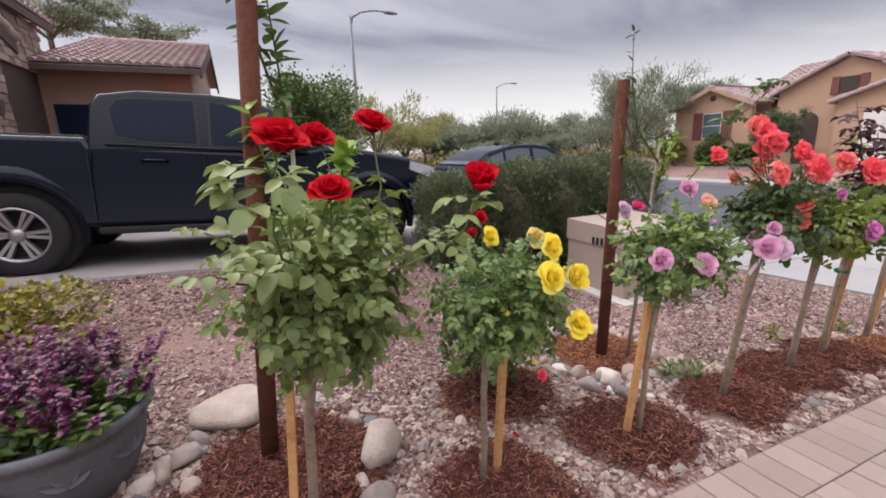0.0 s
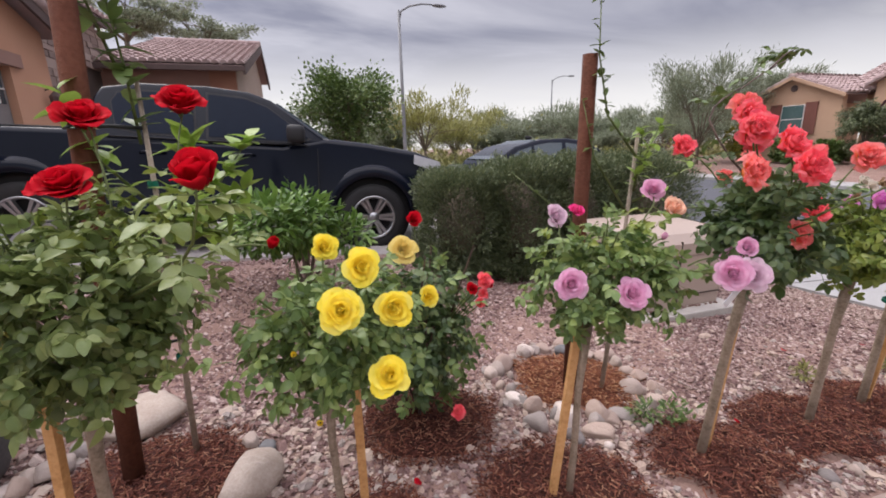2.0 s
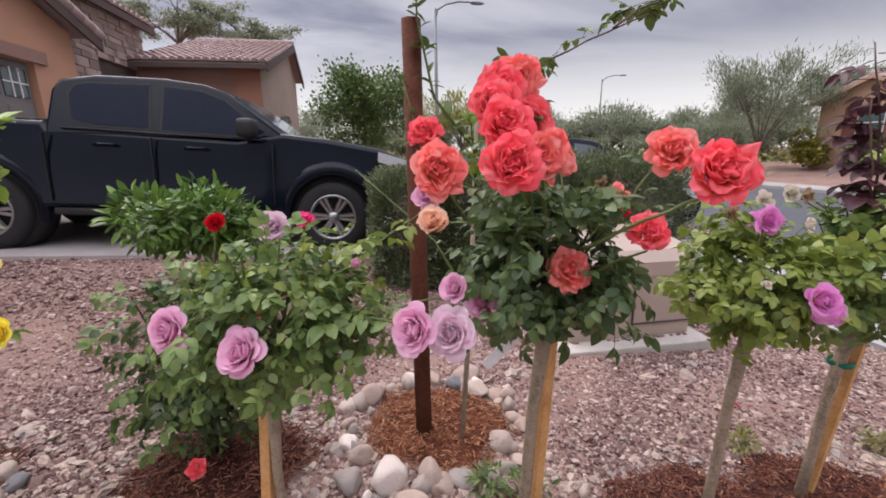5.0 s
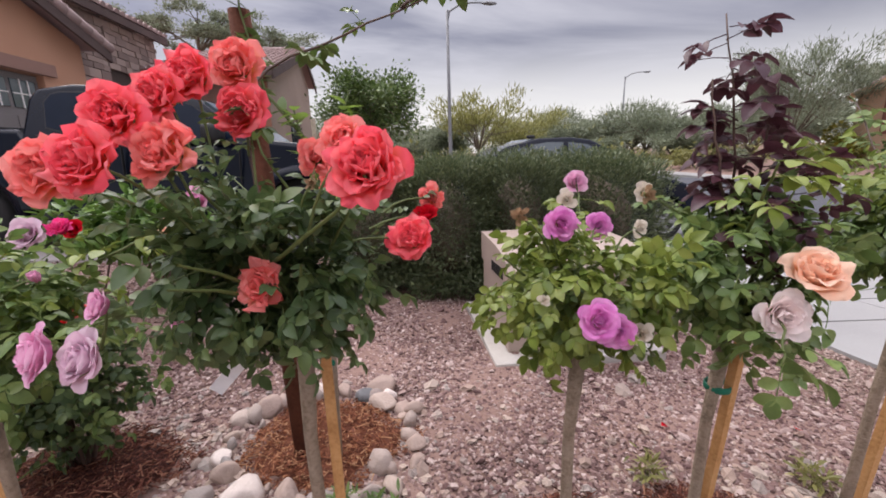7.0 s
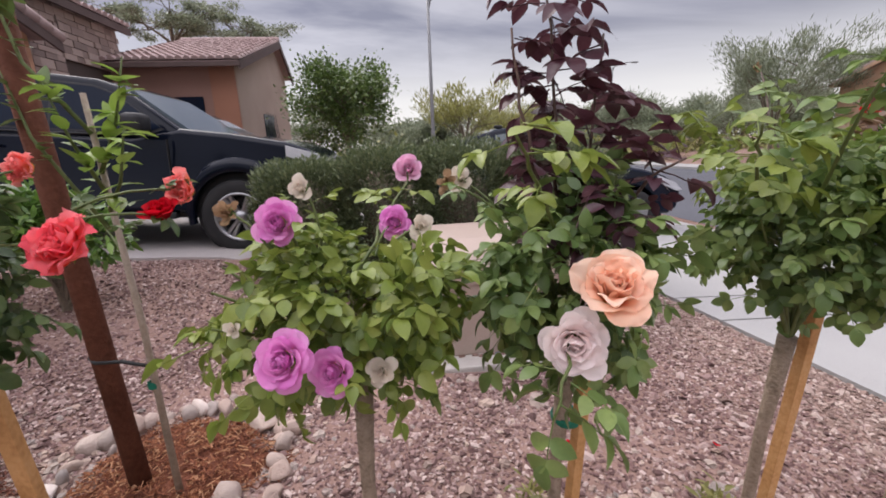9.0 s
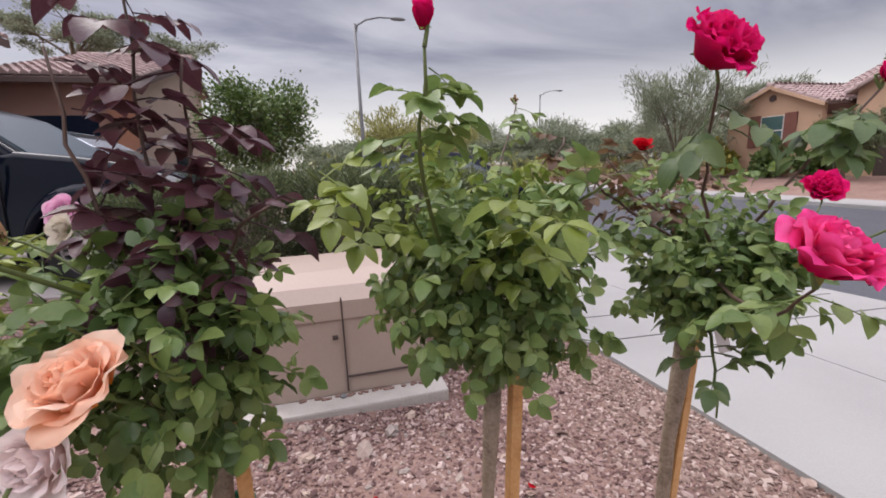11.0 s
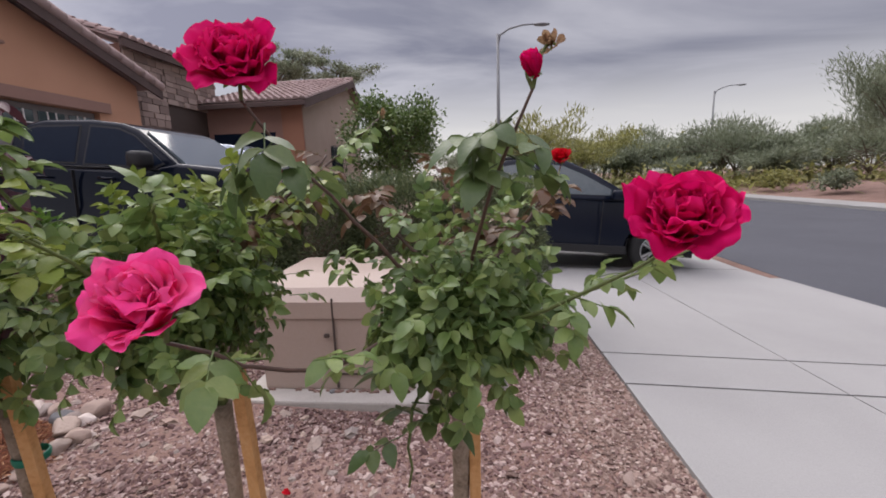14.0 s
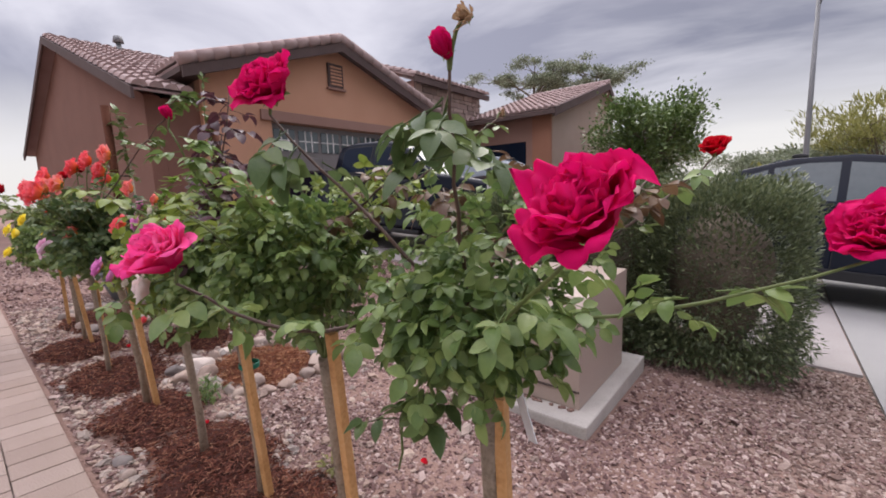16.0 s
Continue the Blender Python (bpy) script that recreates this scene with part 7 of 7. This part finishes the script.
# ---------------------------------------------------------------- trees and distance
def tree(label, at, height, crown_z, radii, leaf, n, size, seed, width=0.3, limbs=7, spread=1.0, trunk=0.09, up=0.25, name="tree", group="", clumps=26):
    """A tapered trunk, limbs and a crown of leaf clumps at the limbs' ends."""
    rnd = random.Random(seed)
    t = thing(name, label, "tree", group, at)
    fork = max(0.25, crown_z - radii[2] * 0.8)
    s = Soup()
    s.tube([(0, 0, -0.2), (0.03, 0.02, fork * 0.5), (0, 0, fork)], [trunk * 1.3, trunk, trunk * 0.8], 9)
    ends = []
    for i in range(limbs):
        a = 2 * math.pi * i / limbs + rnd.uniform(-0.3, 0.3)
        e = Vector((math.cos(a) * radii[0] * rnd.uniform(0.4, 0.8), math.sin(a) * radii[1] * rnd.uniform(0.4, 0.8), crown_z + radii[2] * rnd.uniform(-0.1, 0.75)))
        s.tube(bent((0, 0, fork), e, radii[2] * 0.25, rnd), [trunk * 0.6, trunk * 0.45, trunk * 0.32, trunk * 0.2, trunk * 0.08], 6, False)
        ends.append(e)
        for j in range(3):
            q = Vector((0, 0, fork)).lerp(e, rnd.uniform(0.5, 0.9))
            e2 = q + Vector((rnd.gauss(0, 0.45) * radii[0], rnd.gauss(0, 0.45) * radii[1], rnd.uniform(0, 0.55) * radii[2]))
            s.tube(bent(q, e2, 0.05, rnd), [trunk * 0.25, trunk * 0.2, trunk * 0.14, trunk * 0.1, trunk * 0.05], 5, False)
            ends.append(e2)
    part("trunk", s.mesh("trunk", M["bark"], True), t)
    mats, sh = [], []
    v, f = blade(size, width)
    cl = list(ends)
    while len(cl) < clumps:
        d = Vector((rnd.gauss(0, 1), rnd.gauss(0, 1), rnd.gauss(0, 1))).normalized() * rnd.uniform(0.5, 1.0)
        cl.append(Vector((d.x * radii[0], d.y * radii[1], crown_z + d.z * radii[2])))
    for i in range(int(n * 1.8)):
        c = cl[i % len(cl)]
        d = Vector((rnd.gauss(0, 1), rnd.gauss(0, 1), rnd.gauss(0, 0.8)))
        p = c + Vector([d[q] * radii[q] * 0.16 * spread for q in range(3)])
        o = (p - Vector((0, 0, crown_z))).normalized() * 0.6 + Vector((rnd.gauss(0, 0.6), rnd.gauss(0, 0.6), rnd.gauss(up, 0.5)))
        mats.append(turn_of(o, (rnd.gauss(0, .6), rnd.gauss(0, .6), 1)) * rnd.uniform(0.6, 1.3)); sh.append(p)
    part("crown", Soup().many(v, f, mats, sh).mesh("crown", L[leaf], True), t)
    return t


tree("round green tree beside the driveway of the house", (2.25, 13.5, 0.0), 3.8, 2.25, (1.25, 1.25, 1.38), "tree", 9000, 0.11, 71, 0.30, 9, 1.1, clumps=52)
tree("airy grey-green desert tree by the house across the street", (23.0, 20.2, -0.1), 6, 3.1, (2.6, 2.6, 2.6), "grey", 8000, 0.30, 72, 0.06, 12, 0.78, 0.10, 0.9, clumps=64)
tree("airy grey-green desert tree behind the house", (30.0, 21.0, 0), 6, 4.3, (1.6, 1.6, 1.5), "grey", 3000, 0.32, 73, 0.06, 8, 1.0, 0.12, 0.6)
tree("weeping green tree in front of the far house", (23.6, 12.5, 0.0), 3, 1.55, (0.9, 0.8, 1.1), "hedge", 8000, 0.15, 74, 0.12, 9, 0.85, 0.08, -0.6, clumps=50)
tree("tall open grey-green tree behind the house", (-6.6, 24.0, 0.2), 8, 7.1, (2.7, 2.2, 1.15), "grey", 8000, 0.12, 75, 0.28, 9, 0.62, 0.13, 0.2, clumps=44)
tree("tall open grey-green tree behind the house", (-4.0, 27.0, 0.2), 8, 7.4, (2.0, 1.8, 1.3), "grey", 4000, 0.12, 76, 0.28, 8, 0.62, 0.12, 0.2, clumps=38)

# shrubs by the far house
shrub("shrub", "clipped yellow-green shrub by the far house", "shrub", (24.2, 18.3, 0.15), (0.8, 0.9, 0.7), 0.65, "yellow", 1600, 0.16, 81, 0.4, group="far shrubs")
shrub("shrub", "dark green shrub under the far window", "shrub", (24.3, 16.0, 0.15), (0.7, 0.9, 0.7), 0.6, "tree", 1600, 0.16, 82, 0.4, group="far shrubs")
shrub("shrub", "dark green shrub under the far window", "shrub", (24.2, 14.2, 0.15), (0.7, 0.8, 0.55), 0.5, "tree", 1200, 0.16, 83, 0.4, group="far shrubs")
shrub("shrub", "low grey-green desert shrub along the far kerb", "shrub", (21.5, 22.0, 0.0), (0.9, 0.9, 0.5), 0.4, "grey", 1200, 0.14, 84, 0.25, group="far shrubs")
shrub("shrub", "low grey-green desert shrub along the far kerb", "shrub", (21.3, 26.0, 0.0), (0.9, 1.1, 0.6), 0.45, "olive", 1200, 0.14, 85, 0.25, group="far shrubs")

# a belt of desert trees beyond the street's end: three kinds, set out again and again
def belt():
    rnd = random.Random(9)
    protos = [tree("pale yellow-green desert tree in the distance", (0, -300, 0), 5, 2.9, (2.6, 2.4, 2.0), "olive", 1900, 0.42, 90, 0.08, 11, 0.85, 0.10, 0.9, group="distant trees", clumps=44),
              tree("grey-green desert tree in the distance", (8, -300, 0), 5, 2.6, (2.8, 2.6, 1.9), "grey", 2600, 0.40, 91, 0.08, 9, 1.0, 0.14, 0.6, group="distant trees", clumps=44),
              tree("dense green desert tree in the distance", (16, -300, 0), 4, 2.1, (2.6, 2.4, 1.8), "grey", 4200, 0.28, 92, 0.22, 9, 1.1, 0.14, 0.3, group="distant trees", clumps=40)]
    spots = [(9.0, 31, 0, 1.1), (24.5, 35, 0, 1.0), (16.0, 36, 0, 0.85), (12.3, 34, 0, 0.9), (5.0, 36, 2, 0.62), (15.5, 38, 0, 1.05), (19, 41, 1, 1.0), (22, 40, 2, 1.0), (25, 38, 1, 1.15), (28.5, 37, 2, 1.1), (32, 36, 1, 1.1), (17, 48, 2, 1.2), (10, 46, 1, 1.2), (4, 44, 2, 1.1),
             (23, 50, 1, 1.3), (30, 48, 2, 1.3), (36, 40, 1, 1.2), (33, 30, 2, 1.1), (-3, 40, 1, 1.2), (26.5, 33.5, 2, 0.85), (24.0, 30.5, 2, 0.7), (29, 29, 1, 0.9), (38, 34, 2, 1.2), (7, 38, 2, 1.0), (20, 34, 2, 0.6)]
    for i, (x, y, k, s) in enumerate(spots):
        if i < 3:
            ob = protos[i]
            ob.matrix_basis = pose(spots[i][0], spots[i][1], -0.3, 0, 0, rnd.uniform(0, 360)) @ Matrix.Diagonal((s, s, s, 1))
        else:
            c = copy_thing(protos[k], pose(x, y, -0.3, 0, 0, rnd.uniform(0, 360)))
            c.scale = (s, s, s * rnd.uniform(0.85, 1.08))


belt()


def far_scrub():
    rnd = random.Random(12)
    v, f = blade(0.45, 0.22)
    mats, sh = [], []
    for i in range(40000):
        a = rnd.uniform(-30, 60)
        x = a
        y = 36 + rnd.gauss(0, 1) * 5 + 0.0 * a
        if x > 20:
            y -= (x - 20) * 0.35
        z = -0.3 + abs(rnd.gauss(0, 1)) * 0.9 * (0.7 + 0.5 * noise.noise(Vector((x * 0.25, y * 0.25, 0))))
        mats.append(turn_of((rnd.gauss(0, 1), rnd.gauss(0, 1), rnd.gauss(0.3, 0.6)), (0, 0, 1)) * rnd.uniform(0.6, 1.3)); sh.append((x, y, z))
    single("desert_scrub", Soup().many(v, f, mats, sh), L["olive"], "band of low olive desert scrub in the distance", "scrub", kind="stuff")


far_scrub()

# ---------------------------------------------------------------- mulch, gravel, stones
MULCH = [(0.55, 1.72, 0.40, 0.42, "mulch"), (1.28, 1.32, 0.27, 0.26, "mulch"), (1.62, 1.93, 0.34, 0.28, "mulch"), (1.98, 1.38, 0.32, 0.26, "mulch"), (2.48, 2.08, 0.33, 0.30, "mulch_new"), (2.70, 1.36, 0.30, 0.24, "mulch"), (3.28, 1.42, 0.32, 0.25, "mulch"), (3.80, 1.42, 0.30, 0.24, "mulch"), (4.25, 1.36, 0.2, 0.14, "mulch_new")]


def mulched(x, y, grow=1.0):
    return any(((x - cx) / (rx * grow)) ** 2 + ((y - cy) / (ry * grow)) ** 2 < 1 for cx, cy, rx, ry, _ in MULCH)


def mulch_ring(i, cx, cy, rx, ry, kind):
    rnd = random.Random(100 + i)
    s = Soup()
    v, f, n = [(cx, cy, ground_z(cx, cy) + 0.045)], [], 28
    for k in range(1, 6):
        for a in range(n):
            an = 2 * math.pi * a / n
            q = k / 5 * (0.90 + 0.42 * noise.noise(Vector((math.cos(an) * 1.5 + i, math.sin(an) * 1.5, k * 0.2))))
            x, y = cx + rx * q * math.cos(an), cy + ry * q * math.sin(an)
            v.append((x, y, ground_z(x, y) + 0.045 * (1 - (k / 5) ** 3) - (0.012 if k == 5 else 0) + 0.01 * noise.noise(Vector((x * 14, y * 14, 0)))))
    f += [(0, 1 + a, 1 + (a + 1) % n) for a in range(n)]
    for k in range(4):
        f += [(1 + k * n + a, 1 + (k + 1) * n + a, 1 + (k + 1) * n + (a + 1) % n, 1 + k * n + (a + 1) % n) for a in range(n)]
    s.add(v, f)
    mats, sh = [], []
    chip = [(-0.5, -0.5, 0), (0.5, -0.4, 0), (0.5, 0.4, 0), (-0.5, 0.5, 0), (-0.4, 0, 0.8), (0.42, 0.05, 0.7)]
    cf = [(0, 1, 5, 4), (3, 4, 5, 2), (0, 4, 3), (1, 2, 5), (0, 3, 2, 1)]
    for k in range(int(3600 * rx * ry / 0.1)):
        an, q = rnd.uniform(0, 2 * math.pi), math.sqrt(rnd.random())
        q *= 1.0 + 0.42 * noise.noise(Vector((math.cos(an) * 1.5 + i, math.sin(an) * 1.5, 1.0))) + abs(rnd.gauss(0, 0.06))
        x, y = cx + rx * q * math.cos(an), cy + ry * q * math.sin(an)
        if y < 1.06:
            continue
        ln = rnd.uniform(0.008, 0.034) * (1.9 if rnd.random() < 0.12 else 1)
        e = np.array(Euler((rnd.gauss(0, 0.5), rnd.gauss(0, 0.28), rnd.uniform(0, 6.3))).to_matrix())
        mats.append(e @ np.diag([ln, rnd.uniform(0.0025, 0.007), 0.004]))
        sh.append((x, y, ground_z(x, y) + 0.045 * (1 - min(1, q) ** 3) + rnd.uniform(0.0, 0.02)))
    s.many(chip, cf, mats, sh)
    single("mulch_bed", s, M[kind], "red-brown shredded bark mulch round a rose" if kind == "mulch" else "fresh orange-brown wood chips round a sapling", "mulch", "mulch beds", "stuff", smooth=False)


for i, m_ in enumerate(MULCH):
    mulch_ring(i, *m_)

def pebble():
    """A rounded stone of 14 corners."""
    v = [(1, 0, 0), (-1, 0.05, 0), (0.05, 1, 0), (0, -1, 0.05), (0.05, 0.05, 0.9), (0, 0, -0.8)]
    f = []
    for sx in (1, -1):
        for sy in (1, -1):
            for sz in (1, -1):
                k = len(v)
                v.append((0.66 * sx, 0.62 * sy, 0.56 * sz))
                a, b, c = (0 if sx > 0 else 1), (2 if sy > 0 else 3), (4 if sz > 0 else 5)
                t = [(a, b, k), (b, c, k), (c, a, k)]
                f += t if sx * sy * sz > 0 else [q[::-1] for q in t]
    return np.array(v, float), f


PEBBLE, PEBBLE_F = pebble()


SHARP = np.array([(1, 0, 0), (-1, 0.1, 0), (0.1, 1, 0.1), (0, -1, 0), (0.1, 0.1, 0.8), (0, 0, -0.7), (0.6, 0.6, 0.45), (-0.6, -0.5, 0.5)], float)
SHARP_F = [(0, 6, 4), (6, 2, 4), (2, 1, 4), (1, 7, 4), (7, 3, 4), (3, 0, 4), (0, 2, 6), (1, 3, 7), (2, 0, 5), (1, 2, 5), (3, 1, 5), (0, 3, 5)]


def scatter(name, mat, label, n, x0, x1, y0, y1, size, seed, where=None, squash=0.6):
    rnd = np.random.RandomState(seed)
    mats, sh = [], []
    while len(sh) < n:
        x, y = rnd.uniform(x0, x1), rnd.uniform(y0, y1)
        if where and not where(x, y, rnd):
            continue
        r = size * np.exp(rnd.normal(0, 0.38))
        e = np.array(Euler(tuple(rnd.uniform(-0.6, 0.6, 2)) + (rnd.uniform(0, 6.3),)).to_matrix())
        mats.append(e @ np.diag([r * rnd.uniform(0.8, 1.4), r * rnd.uniform(0.7, 1.0), r * rnd.uniform(0.45, 0.8)]))
        sh.append((x, y, ground_z(x, y) + r * 0.25))
    return single(name, Soup().many(*((PEBBLE, PEBBLE_F) if mat == "cobble" else (SHARP, SHARP_F)), mats, sh), M[mat], label, "gravel", kind="stuff", smooth=False)


def free(x, y, rnd):
    if mulched(x, y, 0.96) or (3.37 < x < 4.51 and 2.67 < y < 3.82):
        return False
    if x > 5.15 + 0.35 * noise.noise(Vector((x, y, 3))) and rnd.uniform() < 0.75:
        return False
    return x < 5.68


scatter("gravel", "gravel", "pinkish grey crushed granite gravel over the yard", 62000, -0.7, 5.72, 1.06, 3.2, 0.0078, 1, free)
scatter("gravel_back", "gravel", "pinkish grey crushed granite gravel over the yard", 34000, -3.0, 5.72, 3.2, 4.68, 0.0088, 2, free)
scatter("gravel_side", "gravel", "pinkish grey crushed granite gravel over the yard", 6000, -4.0, -0.7, 1.06, 3.2, 0.012, 3, None)


def cobbly(x, y, rnd):
    if mulched(x, y, 0.95) or x > 5.0:
        return False
    near = mulched(x, y, 1.5) or y < 1.75
    return rnd.uniform() < (1.0 if near else 0.12)


scatter("small_cobbles", "cobble", "small pale cobbles strewn between the mulch beds", 2600, -0.3, 4.6, 1.07, 2.6, 0.0118, 4, cobbly)
scatter("coarse_cobbles", "cobble", "pale cobbles strewn between the mulch beds", 420, -0.3, 4.6, 1.07, 2.6, 0.0185, 6, cobbly)
scatter("granite_fines", "fines", "tan decomposed granite along the pavement", 14000, 4.85, 5.74, 1.0, 4.7, 0.0085, 7, lambda x, y, rnd: rnd.uniform() < (x - 4.8) * 1.6)


def worn_rock(size, at, seed, detail):
    """A river stone: a lumpy ball worn flat on several sides."""
    rnd = random.Random(seed)
    bm = bmesh.new()
    bmesh.ops.create_icosphere(bm, subdivisions=detail, radius=1.0)
    bm.verts.index_update()
    cuts = [(Vector((rnd.gauss(0, 1), rnd.gauss(0, 1), rnd.gauss(0, 1))).normalized(), rnd.uniform(0.58, 0.86)) for _ in range(9)]
    off = Vector((seed * 3.7, seed * 1.3, seed * 2.1))
    v = []
    for q in bm.verts:
        p = q.co * (1 + 0.16 * noise.noise(q.co * 1.2 + off))
        for n_, d in cuts:
            e = p.dot(n_) - d
            if e > 0:
                p = p - n_ * e * 0.82
        p = p * (1 + 0.05 * noise.noise(q.co * 4 + off))
        v.append([p[i] * 1.12 * size[i] + at[i] for i in range(3)])
    s = Soup().add(v, [tuple(x.index for x in f.verts) for f in bm.faces])
    bm.free()
    return s


def river_rocks():
    rnd = random.Random(21)
    spots = [(0.90, 1.71, 0.14, 0.085), (0.80, 1.55, 0.045, 0.04), (0.84, 1.47, 0.06, 0.045), (0.86, 1.98, 0.055, 0.05), (0.93, 1.93, 0.05, 0.03), (0.36, 2.30, 0.19, 0.075), (0.16, 2.02, 0.075, 0.05), (0.20, 2.12, 0.06, 0.045), (0.10, 1.92, 0.06, 0.05), (0.22, 1.80, 0.06, 0.045), (0.16, 1.70, 0.055, 0.045), (0.7, 1.42, 0.06, 0.045), (0.32, 1.42, 0.06, 0.045),
             (2.10, 1.77, 0.075, 0.045), (2.24, 1.76, 0.085, 0.06), (2.40, 1.74, 0.08, 0.06), (2.33, 1.62, 0.065, 0.045), (2.20, 1.62, 0.06, 0.045), (2.72, 1.9, 0.075, 0.055), (2.72, 2.32, 0.07, 0.05), (2.71, 2.49, 0.075, 0.06), (2.40, 2.47, 0.075, 0.045), (2.18, 2.32, 0.08, 0.06)]
    # the arc before the flower pot and the ring round the sapling's mulch
    for k in range(9):
        a = radians(150 + 11 * k)
        spots.append((0.52 + 0.47 * math.cos(a) + rnd.uniform(-.03, .03), 1.74 + 0.44 * math.sin(a) + rnd.uniform(-.03, .03), rnd.uniform(0.045, 0.07), rnd.uniform(0.036, 0.05)))
    for k in range(30):
        a = radians(12 * k + rnd.uniform(-5, 5))
        q = rnd.uniform(1.08, 1.32)
        spots.append((2.48 + 0.34 * q * math.cos(a), 2.08 + 0.31 * q * math.sin(a), rnd.uniform(0.035, 0.065), rnd.uniform(0.03, 0.05)))
    for i in range(46):
        x, y = rnd.uniform(2.0, 3.0), rnd.uniform(1.5, 2.5)
        if i > 30:
            x, y = rnd.uniform(-0.05, 0.98), rnd.uniform(1.4, 2.45)
        if not mulched(x, y, 1.0) and mulched(x, y, 1.55):
            spots.append((x, y, rnd.uniform(0.022, 0.042), rnd.uniform(0.02, 0.034)))
    for i in range(10):
        spots.append((3.0 + i * 0.16 + rnd.uniform(-.05, .05), rnd.uniform(1.12, 1.2), rnd.uniform(0.025, 0.045), rnd.uniform(0.02, 0.03)))
    for i, (x, y, r, h) in enumerate(spots):
        if r < 0.1:
            r, h = r * rnd.uniform(0.75, 1.0), h * 0.9
        q = 0.58 if i == 0 else rnd.uniform(0.55, 0.95)
        me = worn_rock((r, r * q, h), (0, 0, h * 0.5), i + 2, 3 if r > 0.04 else 2).mesh("river_rock", M["rock_pale" if r > 0.1 else "rock"], True)
        ob = tagged(new("river_rock", me), "smooth river rock edging a mulch bed", "rock", "river rocks round the mulch beds")
        ob.matrix_basis = pose(x, y, ground_z(x, y), rnd.uniform(-8, 8), rnd.uniform(-8, 8), 62 if i == 0 else 20 if i == 5 else rnd.uniform(0, 180))


river_rocks()


def fallen_petals():
    s = Soup()
    rnd = random.Random(3)
    for x, y in [(4.03, 2.01), (4.62, 1.93), (2.35, 1.62), (2.2, 1.75), (4.45, 1.25), (3.0, 1.5), (1.5, 1.55)]:
        v, f, a = petal(5, 5, 0.035, 0.035, radians(10), radians(40), 0.3, 0.2, rnd.uniform(0, 9), 0)
        m = np.array(Euler((0, 0, rnd.uniform(0, 6))).to_matrix())
        s.add(v @ m.T + (x, y, ground_z(x, y) + 0.018), f, a)
    single("fallen_petals", s, PETAL["red"], "fallen red rose petals on the gravel", "petals", kind="stuff")


fallen_petals()

# the white plant tag hanging in the coral rose
tg = tagged(new("plant_tag", Soup().box((-0.014, -0.001, -0.052), (0.014, 0.001, 0.052)).mesh("plant_tag", M["tag"], False)), "white plastic plant tag hanging in the coral rose", "plant tag")
tg.matrix_basis = pose(2.505, 1.245, 0.775, 10, 42, 10)
for where, word in ((pose(1.327, 1.30, 0.654, 10, -32, 20), "yellow rose"), (pose(4.842, 1.40, 0.717, 8, -18, -30), "crimson rose")):
    tagged(new("plant_tag", tg.data), "white plastic plant tag hanging in the " + word, "plant tag").matrix_basis = where

# ---------------------------------------------------------------- paver path
def paver_path():
    bed = slab("paver_path", -3.6, 5.745, -0.62, 1.035, M["joint"], "greyish clay paver path beside the roses", "path", 0.006, 0.3, 0.08)
    me = Soup().box((-0.0652, -0.1014, 0), (0.0652, 0.1014, 0.05), 0.005).mesh("paver", M["paver"], False)
    rnd = random.Random(8)
    rest = Soup()
    for j in range(8):
        for i in range(69):
            x = -3.52 + i * 0.1345 + (0.067 if j % 2 else 0)
            y = 0.93 - j * 0.206
            if x > 5.67:
                continue
            m = pose(x, y, ground_z(x, y) - 0.022 + rnd.uniform(-0.002, 0.002), -2.3 + rnd.uniform(-.4, .4), 2.6 + rnd.uniform(-.4, .4), rnd.uniform(-.6, .6))
            if x > 1.0 and j < 6:
                ob = new("paver", me)
                ob.parent = bed
                ob.matrix_basis = m
            else:
                a = Soup().box((-0.0652, -0.1014, 0), (0.0652, 0.1014, 0.05))
                rest.add(np.array([m @ Vector(q) for q in a.v[0]]), a.f)
    far = tagged(new("paver_field", rest.mesh("paver_field", M["paver"], False)), kind="stuff")
    far.parent = bed


paver_path()
